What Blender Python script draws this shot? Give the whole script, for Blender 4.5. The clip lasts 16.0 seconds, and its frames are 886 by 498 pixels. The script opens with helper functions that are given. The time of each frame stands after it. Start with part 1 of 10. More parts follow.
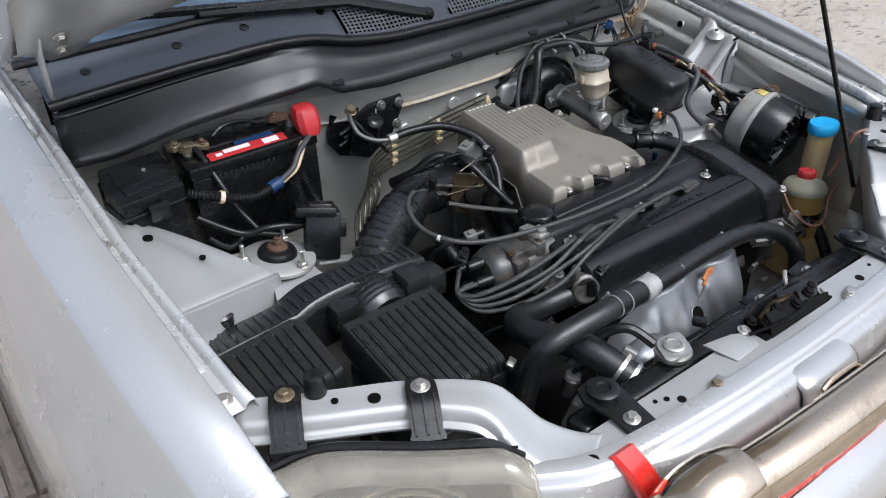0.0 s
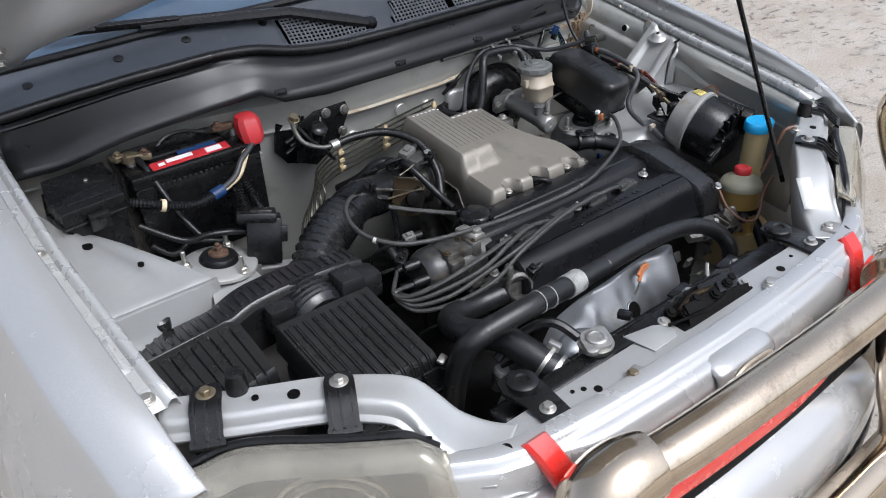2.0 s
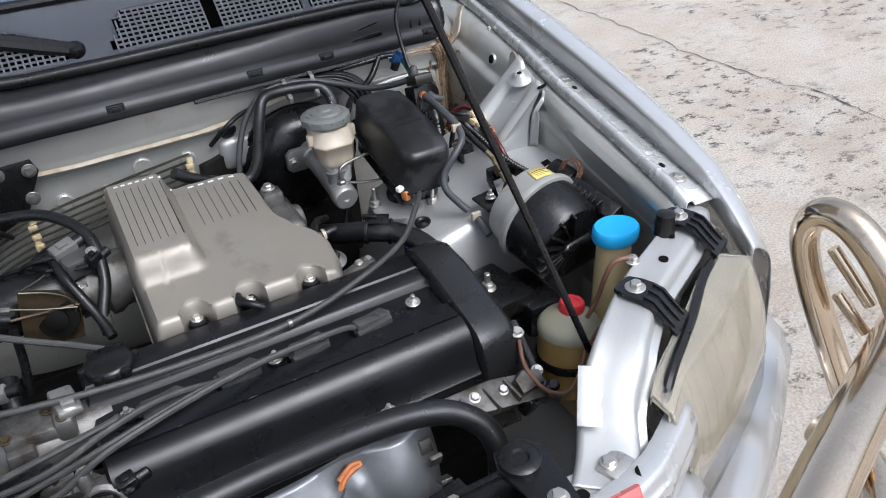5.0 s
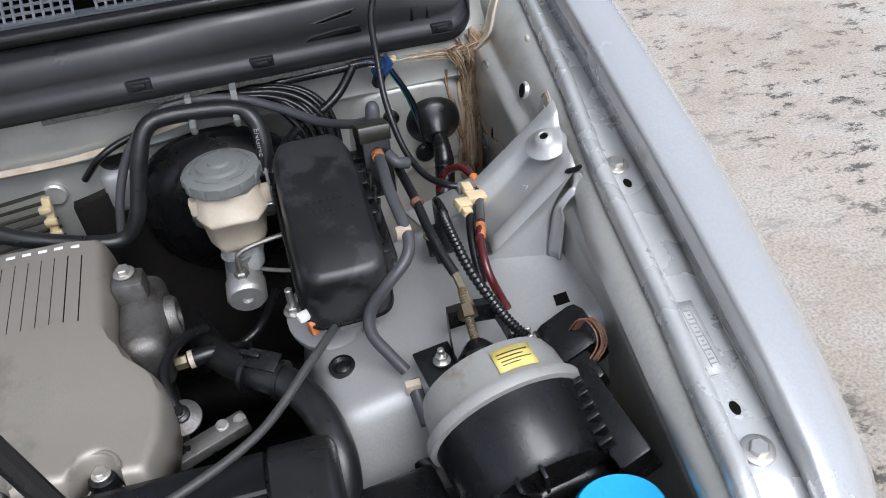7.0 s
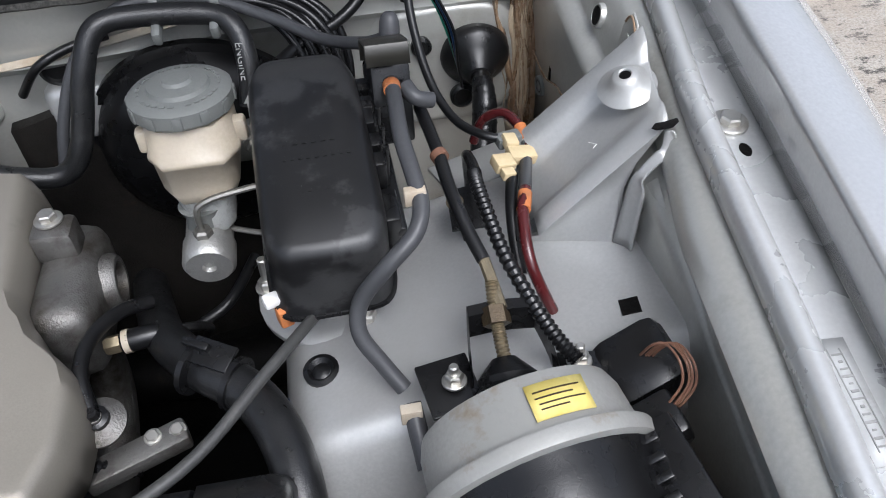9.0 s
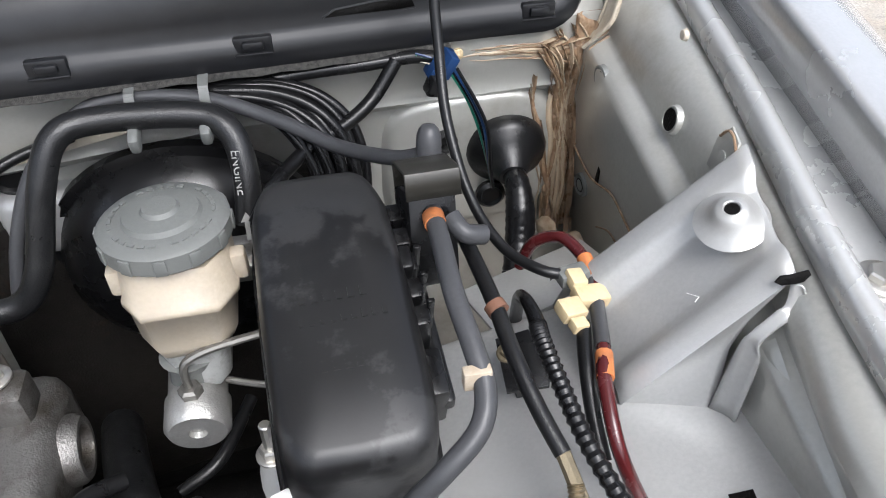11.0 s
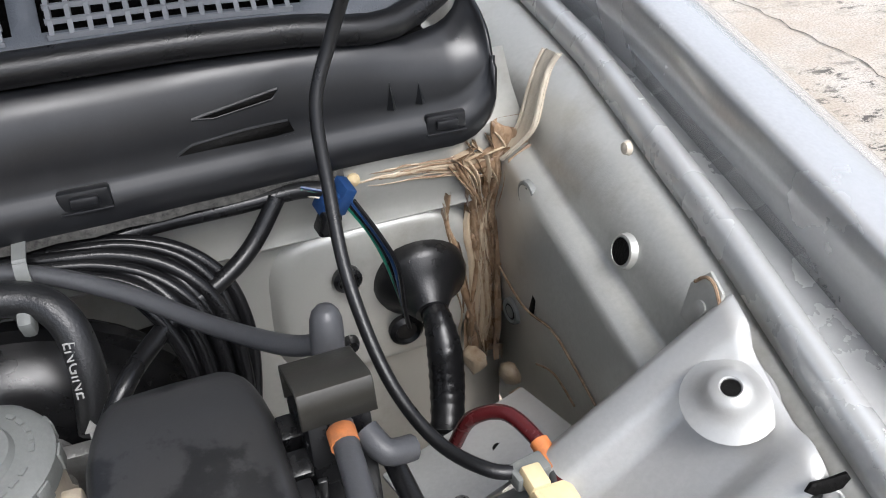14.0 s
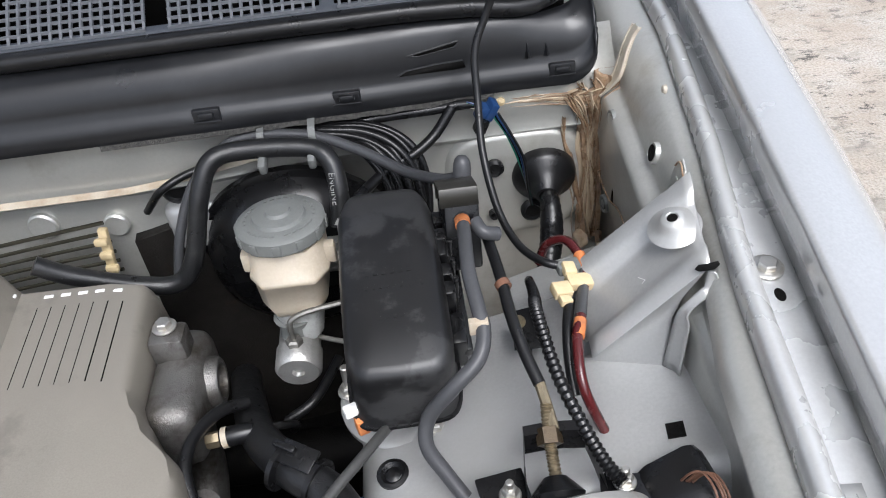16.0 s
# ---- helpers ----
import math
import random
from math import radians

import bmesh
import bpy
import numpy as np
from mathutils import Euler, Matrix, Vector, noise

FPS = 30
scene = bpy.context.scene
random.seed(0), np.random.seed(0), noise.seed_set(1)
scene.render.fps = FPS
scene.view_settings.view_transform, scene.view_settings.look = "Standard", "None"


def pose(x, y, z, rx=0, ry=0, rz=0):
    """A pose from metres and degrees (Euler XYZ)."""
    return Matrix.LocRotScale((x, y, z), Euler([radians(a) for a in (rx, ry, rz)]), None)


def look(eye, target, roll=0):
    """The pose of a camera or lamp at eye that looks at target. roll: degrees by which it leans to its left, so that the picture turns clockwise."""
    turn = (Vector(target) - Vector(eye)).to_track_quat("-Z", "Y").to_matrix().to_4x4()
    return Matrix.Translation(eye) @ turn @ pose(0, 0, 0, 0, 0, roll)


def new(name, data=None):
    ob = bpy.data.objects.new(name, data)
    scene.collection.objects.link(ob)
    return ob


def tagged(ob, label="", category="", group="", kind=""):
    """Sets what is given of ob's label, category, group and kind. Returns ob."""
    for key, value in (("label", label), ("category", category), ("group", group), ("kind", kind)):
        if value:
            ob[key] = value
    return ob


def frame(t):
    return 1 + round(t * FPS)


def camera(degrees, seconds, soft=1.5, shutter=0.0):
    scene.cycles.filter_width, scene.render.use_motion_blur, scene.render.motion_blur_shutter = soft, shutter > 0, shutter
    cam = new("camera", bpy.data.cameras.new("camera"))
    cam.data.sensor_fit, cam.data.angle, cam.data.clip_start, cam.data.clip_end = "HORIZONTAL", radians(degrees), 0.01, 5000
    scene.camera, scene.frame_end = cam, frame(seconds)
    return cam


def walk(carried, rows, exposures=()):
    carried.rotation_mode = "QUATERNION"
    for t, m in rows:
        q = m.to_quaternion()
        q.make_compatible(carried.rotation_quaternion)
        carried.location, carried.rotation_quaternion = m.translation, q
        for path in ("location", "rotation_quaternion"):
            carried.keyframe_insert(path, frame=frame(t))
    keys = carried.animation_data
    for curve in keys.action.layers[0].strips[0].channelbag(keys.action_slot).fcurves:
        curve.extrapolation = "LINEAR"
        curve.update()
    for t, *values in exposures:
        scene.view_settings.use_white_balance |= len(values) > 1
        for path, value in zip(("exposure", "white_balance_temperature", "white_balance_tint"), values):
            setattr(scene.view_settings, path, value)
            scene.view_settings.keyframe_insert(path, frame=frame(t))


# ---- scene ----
cam = camera(58.6, 16.0, soft=1.0)

PATH = [
    (0, (-0.893, -0.436, 1.518), (0.079, 0.923, 0.419), -1.8),
    (0.5, (-0.891, -0.441, 1.524), (0.084, 0.923, 0.434), -2.0),
    (1, (-0.892, -0.456, 1.527), (0.095, 0.912, 0.452), -2.2),
    (1.5, (-0.877, -0.493, 1.528), (0.11, 0.878, 0.458), -2.6),
    (2, (-0.837, -0.522, 1.52), (0.158, 0.837, 0.441), -2.8),
    (2.5, (-0.743, -0.492, 1.482), (0.266, 0.868, 0.418), -2.4),
    (3, (-0.626, -0.448, 1.468), (0.356, 0.929, 0.4), -2.7),
    (3.5, (-0.535, -0.423, 1.459), (0.403, 0.968, 0.371), -3.2),
    (4, (-0.357, -0.406, 1.448), (0.51, 1.018, 0.344), -3.5),
    (4.5, (-0.144, -0.411, 1.449), (0.642, 1.043, 0.323), -3.9),
    (5, (-0.002, -0.387, 1.428), (0.744, 1.08, 0.292), -3.8),
    (5.2, (0.06, -0.351, 1.414), (0.793, 1.119, 0.273), -3.8),
    (7.3, (0.479, 0.089, 1.321), (0.722, 1.551, -0.022), -5.0),
    (7.5, (0.485, 0.114, 1.302), (0.705, 1.563, -0.059), -4.8),
    (8, (0.489, 0.167, 1.262), (0.7, 1.589, -0.129), -3.8),
    (8.2, (0.492, 0.182, 1.244), (0.709, 1.602, -0.149), -3.3),
    (10.3, (0.502, 0.252, 1.198), (0.651, 1.723, -0.149), -3.1),
    (10.5, (0.491, 0.277, 1.199), (0.664, 1.75, -0.143), -2.8),
    (11, (0.475, 0.352, 1.186), (0.746, 1.834, -0.129), -1.5),
    (11.5, (0.48, 0.427, 1.164), (0.865, 1.912, -0.119), -0.3),
    (12, (0.49, 0.476, 1.155), (0.961, 1.964, -0.096), -0.1),
    (12.5, (0.495, 0.497, 1.15), (1.013, 1.985, -0.081), -0.3),
    (13, (0.498, 0.501, 1.148), (1.028, 1.993, -0.075), -0.7),
    (13.5, (0.5, 0.486, 1.156), (1.023, 1.988, -0.056), -1.2),
    (14, (0.504, 0.48, 1.165), (1.027, 1.984, -0.046), -1.3),
    (14.5, (0.496, 0.489, 1.154), (0.997, 1.996, -0.062), -1.6),
    (15, (0.496, 0.447, 1.174), (0.912, 1.977, -0.045), -2.3),
    (15.5, (0.515, 0.331, 1.231), (0.758, 1.888, -0.001), -4.5),
    (16, (0.516, 0.183, 1.288), (0.515, 1.746, 0.04), -6.7),
]
walk(cam, [(t, look(eye, target, roll)) for t, eye, target, roll in PATH], ((0, 0.46, 5850, 11), (2, 0.42, 5850, 11), (3, 0.68, 5850, 11), (3.5, 0.8, 5830, 11), (4, 0.76, 5820, 11), (4.5, 0.64, 5800, 11), (5, 0.63, 5800, 11), (8, 0.58, 5780, 11), (10.5, 0.88, 5950, 11), (11, 1.01, 6000, 11), (12, 1.19, 6100, 11), (13, 1.12, 6100, 11), (14, 1.0, 6050, 11), (15, 0.95, 6000, 11), (16, 0.86, 5950, 11)))

# ---- world and light ----
world = bpy.data.worlds.new("sky")
scene.world = world
world.use_nodes = True
wn = world.node_tree.nodes
sky = wn.new("ShaderNodeTexSky")
sky.sky_type = "NISHITA"
sky.sun_disc = False
sky.sun_elevation, sky.sun_rotation = radians(55), radians(165)
sky.dust_density, sky.ozone_density, sky.air_density = 5.0, 0.6, 1.0
haze = wn.new("ShaderNodeHueSaturation")
haze.inputs["Saturation"].default_value = 0.36
world.node_tree.links.new(sky.outputs[0], haze.inputs["Color"])
world.node_tree.links.new(haze.outputs[0], wn["Background"].inputs[0])
wn["Background"].inputs[1].default_value = 0.15

sun_data = bpy.data.lights.new("sun", "SUN")
sun_data.energy, sun_data.angle, sun_data.color = 1.45, radians(30), (1.0, 0.95, 0.88)
sun = new("sun", sun_data)
sun.matrix_world = look((0.72, -1.75, 4.1), (0, 0.4, 0.8))


# ---- materials ----
def ramp_mix(nt, fac, a, b):
    mix = nt.nodes.new("ShaderNodeMix")
    mix.data_type = "RGBA"
    nt.links.new(fac, mix.inputs[0])
    for sock, v in ((mix.inputs[6], a), (mix.inputs[7], b)):
        if isinstance(v, tuple):
            sock.default_value = (*v, 1)
        else:
            nt.links.new(v, sock)
    return mix.outputs[2]


def noise_at(nt, scale, detail=4, lo=0.4, hi=0.65, stretch=None, rough=0.55):
    co = nt.nodes.new("ShaderNodeTexCoord").outputs["Object"]
    if stretch:
        mp = nt.nodes.new("ShaderNodeMapping")
        mp.inputs["Scale"].default_value = stretch
        nt.links.new(co, mp.inputs[0])
        co = mp.outputs[0]
    n = nt.nodes.new("ShaderNodeTexNoise")
    n.inputs["Scale"].default_value, n.inputs["Detail"].default_value = scale, detail
    n.inputs["Roughness"].default_value = rough
    nt.links.new(co, n.inputs["Vector"])
    r = nt.nodes.new("ShaderNodeMapRange")
    r.inputs[1].default_value, r.inputs[2].default_value = lo, hi
    nt.links.new(n.outputs["Fac"], r.inputs[0])
    return r.outputs[0]


def mat(name, base, var=None, rough=0.5, rough2=None, metal=0.0, coarse=9.0, fine=180.0, bump=0.15, dirt=None,
        dirt_scale=22.0, dirt_lo=0.55, dirt_hi=0.75, coat=0.0, trans=0.0, stretch=None, spec=0.5, sub=0.0):
    """A surface with variation at two scales, worn or dusty patches and fine relief."""
    m = bpy.data.materials.new(name)
    m.use_nodes = True
    nt = m.node_tree
    b = nt.nodes["Principled BSDF"]
    var = var or tuple(min(1.0, c * 1.25 + 0.004) for c in base)
    colour = ramp_mix(nt, noise_at(nt, coarse, 5, 0.35, 0.68, stretch), base, var)
    grain = noise_at(nt, fine, 3, 0.3, 0.7)
    colour = ramp_mix(nt, grain, colour, tuple((p + q) * 0.5 * 0.93 for p, q in zip(base, var)))
    if dirt:
        patch = noise_at(nt, dirt_scale, 8, dirt_lo, dirt_hi, None, 0.65)
        colour = ramp_mix(nt, patch, colour, dirt)
    nt.links.new(colour, b.inputs["Base Color"])
    rr = nt.nodes.new("ShaderNodeMapRange")
    rr.inputs[3].default_value, rr.inputs[4].default_value = rough, rough2 if rough2 is not None else min(1, rough + 0.14)
    nt.links.new(noise_at(nt, coarse * 3.1, 6, 0.3, 0.7), rr.inputs[0])
    nt.links.new(rr.outputs[0], b.inputs["Roughness"])
    b.inputs["Metallic"].default_value = metal
    b.inputs["Coat Weight"].default_value = coat
    b.inputs["Coat Roughness"].default_value = 0.08
    b.inputs["Transmission Weight"].default_value = trans
    b.inputs["Specular IOR Level"].default_value = spec
    if sub:
        b.inputs["Subsurface Weight"].default_value = sub
        b.inputs["Subsurface Radius"].default_value = (0.02, 0.015, 0.008)
    if bump:
        bp = nt.nodes.new("ShaderNodeBump")
        bp.inputs["Strength"].default_value, bp.inputs["Distance"].default_value = bump, 0.0012
        nt.links.new(noise_at(nt, fine * 1.7, 4, 0.2, 0.8), bp.inputs["Height"])
        nt.links.new(bp.outputs[0], b.inputs["Normal"])
    return m


PAINT = mat("silver_paint", (0.49, 0.492, 0.488), (0.54, 0.542, 0.538), 0.2, 0.3, 0.5, 4, 400, 0.02, coat=0.6)
BAY = mat("bay_silver_paint", (0.41, 0.414, 0.41), (0.465, 0.469, 0.462), 0.34, 0.45, 0.45, 5, 350, 0.05, dirt=(0.36, 0.35, 0.325), dirt_scale=6, dirt_lo=0.45, dirt_hi=0.9)
# copy of the bay paint with the walls' shade in its tone, plus dirt
WALLP = mat("shaded_bay_paint", (0.43, 0.43, 0.4), (0.52, 0.52, 0.485), 0.28, 0.42, 0.52, 6, 300, 0.06,
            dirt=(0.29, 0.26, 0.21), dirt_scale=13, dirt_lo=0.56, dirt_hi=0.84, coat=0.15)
BLACKP = mat("black_plastic", (0.0045, 0.0045, 0.005), (0.008, 0.008, 0.0085), 0.2, 0.36, 0, 12, 500, 0.06,
             dirt=(0.028, 0.027, 0.0255), dirt_scale=30, dirt_lo=0.6, dirt_hi=0.85, spec=0.38)
COWLP = mat("cowl_black_plastic", (0.0065, 0.0068, 0.008), (0.0105, 0.0109, 0.0122), 0.27, 0.4, 0, 5, 500, 0.03, dirt=(0.021, 0.022, 0.0245), dirt_scale=9, dirt_lo=0.5, dirt_hi=0.8, spec=0.46)
COWLG = mat("grey_cowl_plastic", (0.055, 0.062, 0.075), (0.075, 0.083, 0.097), 0.5, 0.65, 0, 6, 500, 0.25,
            dirt=(0.14, 0.14, 0.14), dirt_scale=16, dirt_lo=0.62, dirt_hi=0.9)
AIRBOX = mat("airbox_plastic", (0.009, 0.0091, 0.0097), (0.0145, 0.0146, 0.0152), 0.23, 0.37, 0, 10, 450, 0.1, dirt=(0.026, 0.025, 0.0235), dirt_scale=26, dirt_lo=0.55, dirt_hi=0.82, spec=0.55)
RUBBER = mat("black_rubber", (0.0045, 0.0045, 0.005), (0.009, 0.009, 0.0095), 0.24, 0.42, 0, 18, 420, 0.12,
             dirt=(0.03, 0.0295, 0.028), dirt_scale=40, dirt_lo=0.6, dirt_hi=0.85, spec=0.38)
HOSEG = mat("grey_rubber_hose", (0.04, 0.041, 0.044), (0.06, 0.061, 0.065), 0.34, 0.5, 0, 18, 420, 0.08, spec=0.4)
VCOVER = mat("black_crackle_paint", (0.0048, 0.0049, 0.0058), (0.0075, 0.0076, 0.0088), 0.25, 0.36, 0, 9, 200, 0.05, dirt=(0.02, 0.019, 0.018), dirt_scale=40, dirt_lo=0.62, dirt_hi=0.8, spec=0.34)
# near black: oily parts, and the shade of gaps and holes as colour
DARK = mat("oily_shade_dark", (0.0016, 0.0015, 0.0014), (0.005, 0.0045, 0.004), 0.5, 0.75, 0.1, 25, 300, 0.4,
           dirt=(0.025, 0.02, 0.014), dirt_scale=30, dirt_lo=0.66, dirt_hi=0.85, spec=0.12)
ALU = mat("cast_aluminium", (0.14, 0.135, 0.128), (0.23, 0.223, 0.212), 0.36, 0.56, 0.75, 20, 350, 0.4,
          dirt=(0.05, 0.041, 0.03), dirt_scale=30, dirt_lo=0.46, dirt_hi=0.7)
PEWTER = mat("pewter_paint", (0.25, 0.229, 0.195), (0.292, 0.268, 0.23), 0.42, 0.55, 0.45, 6, 700, 0.1,
             dirt=(0.15, 0.138, 0.118), dirt_scale=18, dirt_lo=0.58, dirt_hi=0.88)
STEEL = mat("zinc_steel", (0.5, 0.49, 0.46), (0.62, 0.6, 0.56), 0.3, 0.45, 0.9, 60, 500, 0.1,
            dirt=(0.3, 0.25, 0.17), dirt_scale=80, dirt_lo=0.55, dirt_hi=0.8)
BRASS = mat("yellow_zinc", (0.22, 0.185, 0.125), (0.32, 0.265, 0.175), 0.35, 0.5, 0.8, 60, 500, 0.2, dirt=(0.12, 0.09, 0.06), dirt_scale=50, dirt_lo=0.5, dirt_hi=0.75)
SHIELD = mat("heat_shield_steel", (0.24, 0.252, 0.272), (0.33, 0.342, 0.36), 0.34, 0.5, 0.7, 9, 200, 0.06,
             dirt=(0.16, 0.145, 0.125), dirt_scale=16, dirt_lo=0.5, dirt_hi=0.8)
# warm ground reflections are put into the base colour and darker patches
CHROME = mat("polished_stainless", (0.6, 0.5, 0.38), (0.72, 0.61, 0.48), 0.07, 0.18, 1.0, 9, 300, 0.02,
             dirt=(0.26, 0.2, 0.15), dirt_scale=14, dirt_lo=0.55, dirt_hi=0.8)
CREAM = mat("cream_plastic", (0.4, 0.345, 0.265), (0.46, 0.405, 0.32), 0.34, 0.45, 0, 10, 300, 0.05, sub=0.12, dirt=(0.33, 0.27, 0.19), dirt_scale=16, dirt_lo=0.55, dirt_hi=0.9)
CASTL = mat("bright_cast_alloy", (0.38, 0.375, 0.36), (0.48, 0.475, 0.455), 0.36, 0.5, 0.75, 20, 350, 0.3, dirt=(0.2, 0.18, 0.15), dirt_scale=30, dirt_lo=0.55, dirt_hi=0.8)
PALEBEAD = mat("pale_bead_sealer", (0.42, 0.36, 0.27), (0.6, 0.56, 0.48), 0.4, 0.55, 0, 7, 200, 0.3, dirt=(0.26, 0.17, 0.09), dirt_scale=9, dirt_lo=0.5, dirt_hi=0.7)
GREYCAP = mat("grey_cap_plastic", (0.12, 0.126, 0.12), (0.165, 0.17, 0.162), 0.42, 0.55, 0, 14, 400, 0.1,
              dirt=(0.22, 0.22, 0.2), dirt_scale=50, dirt_lo=0.62, dirt_hi=0.85)
OLIVE = mat("aged_fluid_plastic", (0.3, 0.19, 0.055), (0.4, 0.27, 0.09), 0.32, 0.46, 0, 9, 300, 0.05, sub=0.2)
PIPEM = mat("olive_plated_pipe", (0.05, 0.047, 0.034), (0.085, 0.08, 0.058), 0.3, 0.42, 0.6, 60, 300, 0.05)
PSLID = mat("cloudy_olive_plastic", (0.2, 0.19, 0.14), (0.27, 0.26, 0.19), 0.45, 0.6, 0, 14, 400, 0.1)
RELAYM = mat("olive_black_metal", (0.022, 0.021, 0.017), (0.032, 0.03, 0.025), 0.3, 0.42, 0.2, 20, 300, 0.05)
BEIGE = mat("beige_bottle_plastic", (0.56, 0.44, 0.22), (0.63, 0.51, 0.28), 0.4, 0.5, 0, 8, 300, 0.05, sub=0.2)
BLUE = mat("blue_cap_plastic", (0.02, 0.3, 0.62), (0.03, 0.36, 0.7), 0.35, 0.45, 0, 14, 300, 0.05)
RED = mat("red_plastic", (0.42, 0.018, 0.024), (0.52, 0.03, 0.035), 0.36, 0.48, 0, 30, 300, 0.08, dirt=(0.3, 0.03, 0.03), dirt_scale=40, dirt_lo=0.5, dirt_hi=0.8)
REDTRIM = mat("red_trim", (0.62, 0.018, 0.014), (0.68, 0.026, 0.018), 0.22, 0.3, 0, 12, 300, 0.02, coat=0.6)
ORANGE = mat("orange_plastic", (0.5, 0.16, 0.045), (0.56, 0.2, 0.065), 0.5, 0.6, 0, 40, 300, 0.1, dirt=(0.24, 0.1, 0.05), dirt_scale=60, dirt_lo=0.48, dirt_hi=0.75)
YELLOW = mat("yellow_label", (0.55, 0.43, 0.09), (0.66, 0.56, 0.2), 0.5, 0.6, 0, 60, 300, 0.05)
TANPL = mat("tan_plastic", (0.5, 0.4, 0.23), (0.57, 0.46, 0.28), 0.5, 0.6, 0, 30, 300, 0.08, dirt=(0.38, 0.29, 0.16), dirt_scale=60, dirt_lo=0.55, dirt_hi=0.8)
WHITEP = mat("white_sticker", (0.72, 0.72, 0.7), (0.8, 0.8, 0.78), 0.5, 0.6, 0, 30, 300, 0.03)
MILKY = mat("milky_plastic", (0.5, 0.49, 0.44), (0.58, 0.57, 0.52), 0.45, 0.6, 0, 40, 300, 0.2, dirt=(0.25, 0.24, 0.2), dirt_scale=60, dirt_lo=0.55, dirt_hi=0.75)
OILBRASS = mat("oily_brown_plating", (0.045, 0.032, 0.018), (0.1, 0.07, 0.036), 0.35, 0.5, 0.5, 40, 400, 0.3, dirt=(0.015, 0.012, 0.009), dirt_scale=40, dirt_lo=0.45, dirt_hi=0.7)
BOXP = mat("water_stained_plastic", (0.02, 0.02, 0.0205), (0.027, 0.027, 0.0275), 0.34, 0.46, 0, 7, 500, 0.04, dirt=(0.006, 0.006, 0.0065), dirt_scale=6.5, dirt_lo=0.49, dirt_hi=0.515, spec=0.5)
BELLOW = mat("bellows_rubber", (0.009, 0.0092, 0.0098), (0.015, 0.0152, 0.016), 0.2, 0.32, 0, 14, 420, 0.08, dirt=(0.06, 0.058, 0.054), dirt_scale=30, dirt_lo=0.56, dirt_hi=0.8, spec=0.65)
PRINT = mat("faded_print", (0.2, 0.2, 0.19), (0.34, 0.34, 0.33), 0.5, 0.65, 0, 90, 500, 0.05)
SLEEVE = mat("grey_milky_plastic", (0.28, 0.285, 0.275), (0.36, 0.365, 0.35), 0.4, 0.55, 0, 40, 300, 0.15, dirt=(0.1, 0.095, 0.085), dirt_scale=50, dirt_lo=0.5, dirt_hi=0.72)
# same silver paint, copied so the light on the rails sets its tone
RAILP = mat("silver_rail_copy", (0.52, 0.524, 0.515), (0.57, 0.574, 0.565), 0.24, 0.31, 0.4, 7, 350, 0.03, coat=0.3)
CHANNEL = mat("dusty_channel_paint", (0.42, 0.415, 0.385), (0.5, 0.495, 0.465), 0.34, 0.46, 0.45, 5, 350, 0.03, dirt=(0.34, 0.3, 0.24), dirt_scale=5, dirt_lo=0.5, dirt_hi=0.95)
COWLM = mat("grey_grille_plastic", (0.12, 0.127, 0.14), (0.16, 0.168, 0.182), 0.5, 0.65, 0, 20, 500, 0.1, dirt=(0.2, 0.2, 0.195), dirt_scale=30, dirt_lo=0.6, dirt_hi=0.85)
HOSEB = mat("dusty_black_hose", (0.007, 0.0072, 0.0078), (0.013, 0.0133, 0.014), 0.26, 0.4, 0, 22, 380, 0.2, dirt=(0.03, 0.03, 0.03), dirt_scale=55, dirt_lo=0.55, dirt_hi=0.8, spec=0.5)
CAPP = mat("satin_black_cap", (0.02, 0.02, 0.021), (0.03, 0.03, 0.031), 0.3, 0.45, 0, 18, 380, 0.1, dirt=(0.09, 0.075, 0.055), dirt_scale=40, dirt_lo=0.5, dirt_hi=0.72, spec=0.5)
DOME = mat("dusty_plated_dome", (0.28, 0.278, 0.262), (0.36, 0.356, 0.335), 0.4, 0.56, 0.3, 16, 400, 0.1, dirt=(0.2, 0.15, 0.095), dirt_scale=34, dirt_lo=0.58, dirt_hi=0.78)

RUST = mat("rusty_steel", (0.075, 0.042, 0.027), (0.13, 0.078, 0.05), 0.6, 0.8, 0.35, 60, 300, 0.5)
SEALER = mat("brown_seam_sealer", (0.17, 0.1, 0.055), (0.34, 0.245, 0.16), 0.2, 0.36, 0, 26, 200, 0.25, dirt=(0.085, 0.045, 0.022), dirt_scale=40, dirt_lo=0.5, dirt_hi=0.75, stretch=(5, 5, 0.5), spec=0.6)
PALESEAL = mat("pale_seam_sealer", (0.34, 0.255, 0.165), (0.5, 0.42, 0.31), 0.26, 0.42, 0, 30, 200, 0.3, dirt=(0.2, 0.12, 0.065), dirt_scale=40, dirt_lo=0.52, dirt_hi=0.75, stretch=(4, 4, 0.6))
FOAM = mat("grey_foam", (0.012, 0.012, 0.012), (0.11, 0.105, 0.095), 0.9, 1.0, 0, 320, 900, 0.8)
HAZE = mat("yellowed_sheen_liner", (0.4, 0.37, 0.3), (0.5, 0.47, 0.39), 0.35, 0.5, 0.2, 9, 200, 0.1, dirt=(0.26, 0.21, 0.13), dirt_scale=14, dirt_lo=0.5, dirt_hi=0.75, stretch=(1, 1, 4))
LABELP = mat("worn_paper_label", (0.4, 0.405, 0.4), (0.47, 0.475, 0.47), 0.45, 0.6, 0.1, 60, 400, 0.03, dirt=(0.3, 0.29, 0.265), dirt_scale=50, dirt_lo=0.55, dirt_hi=0.8)
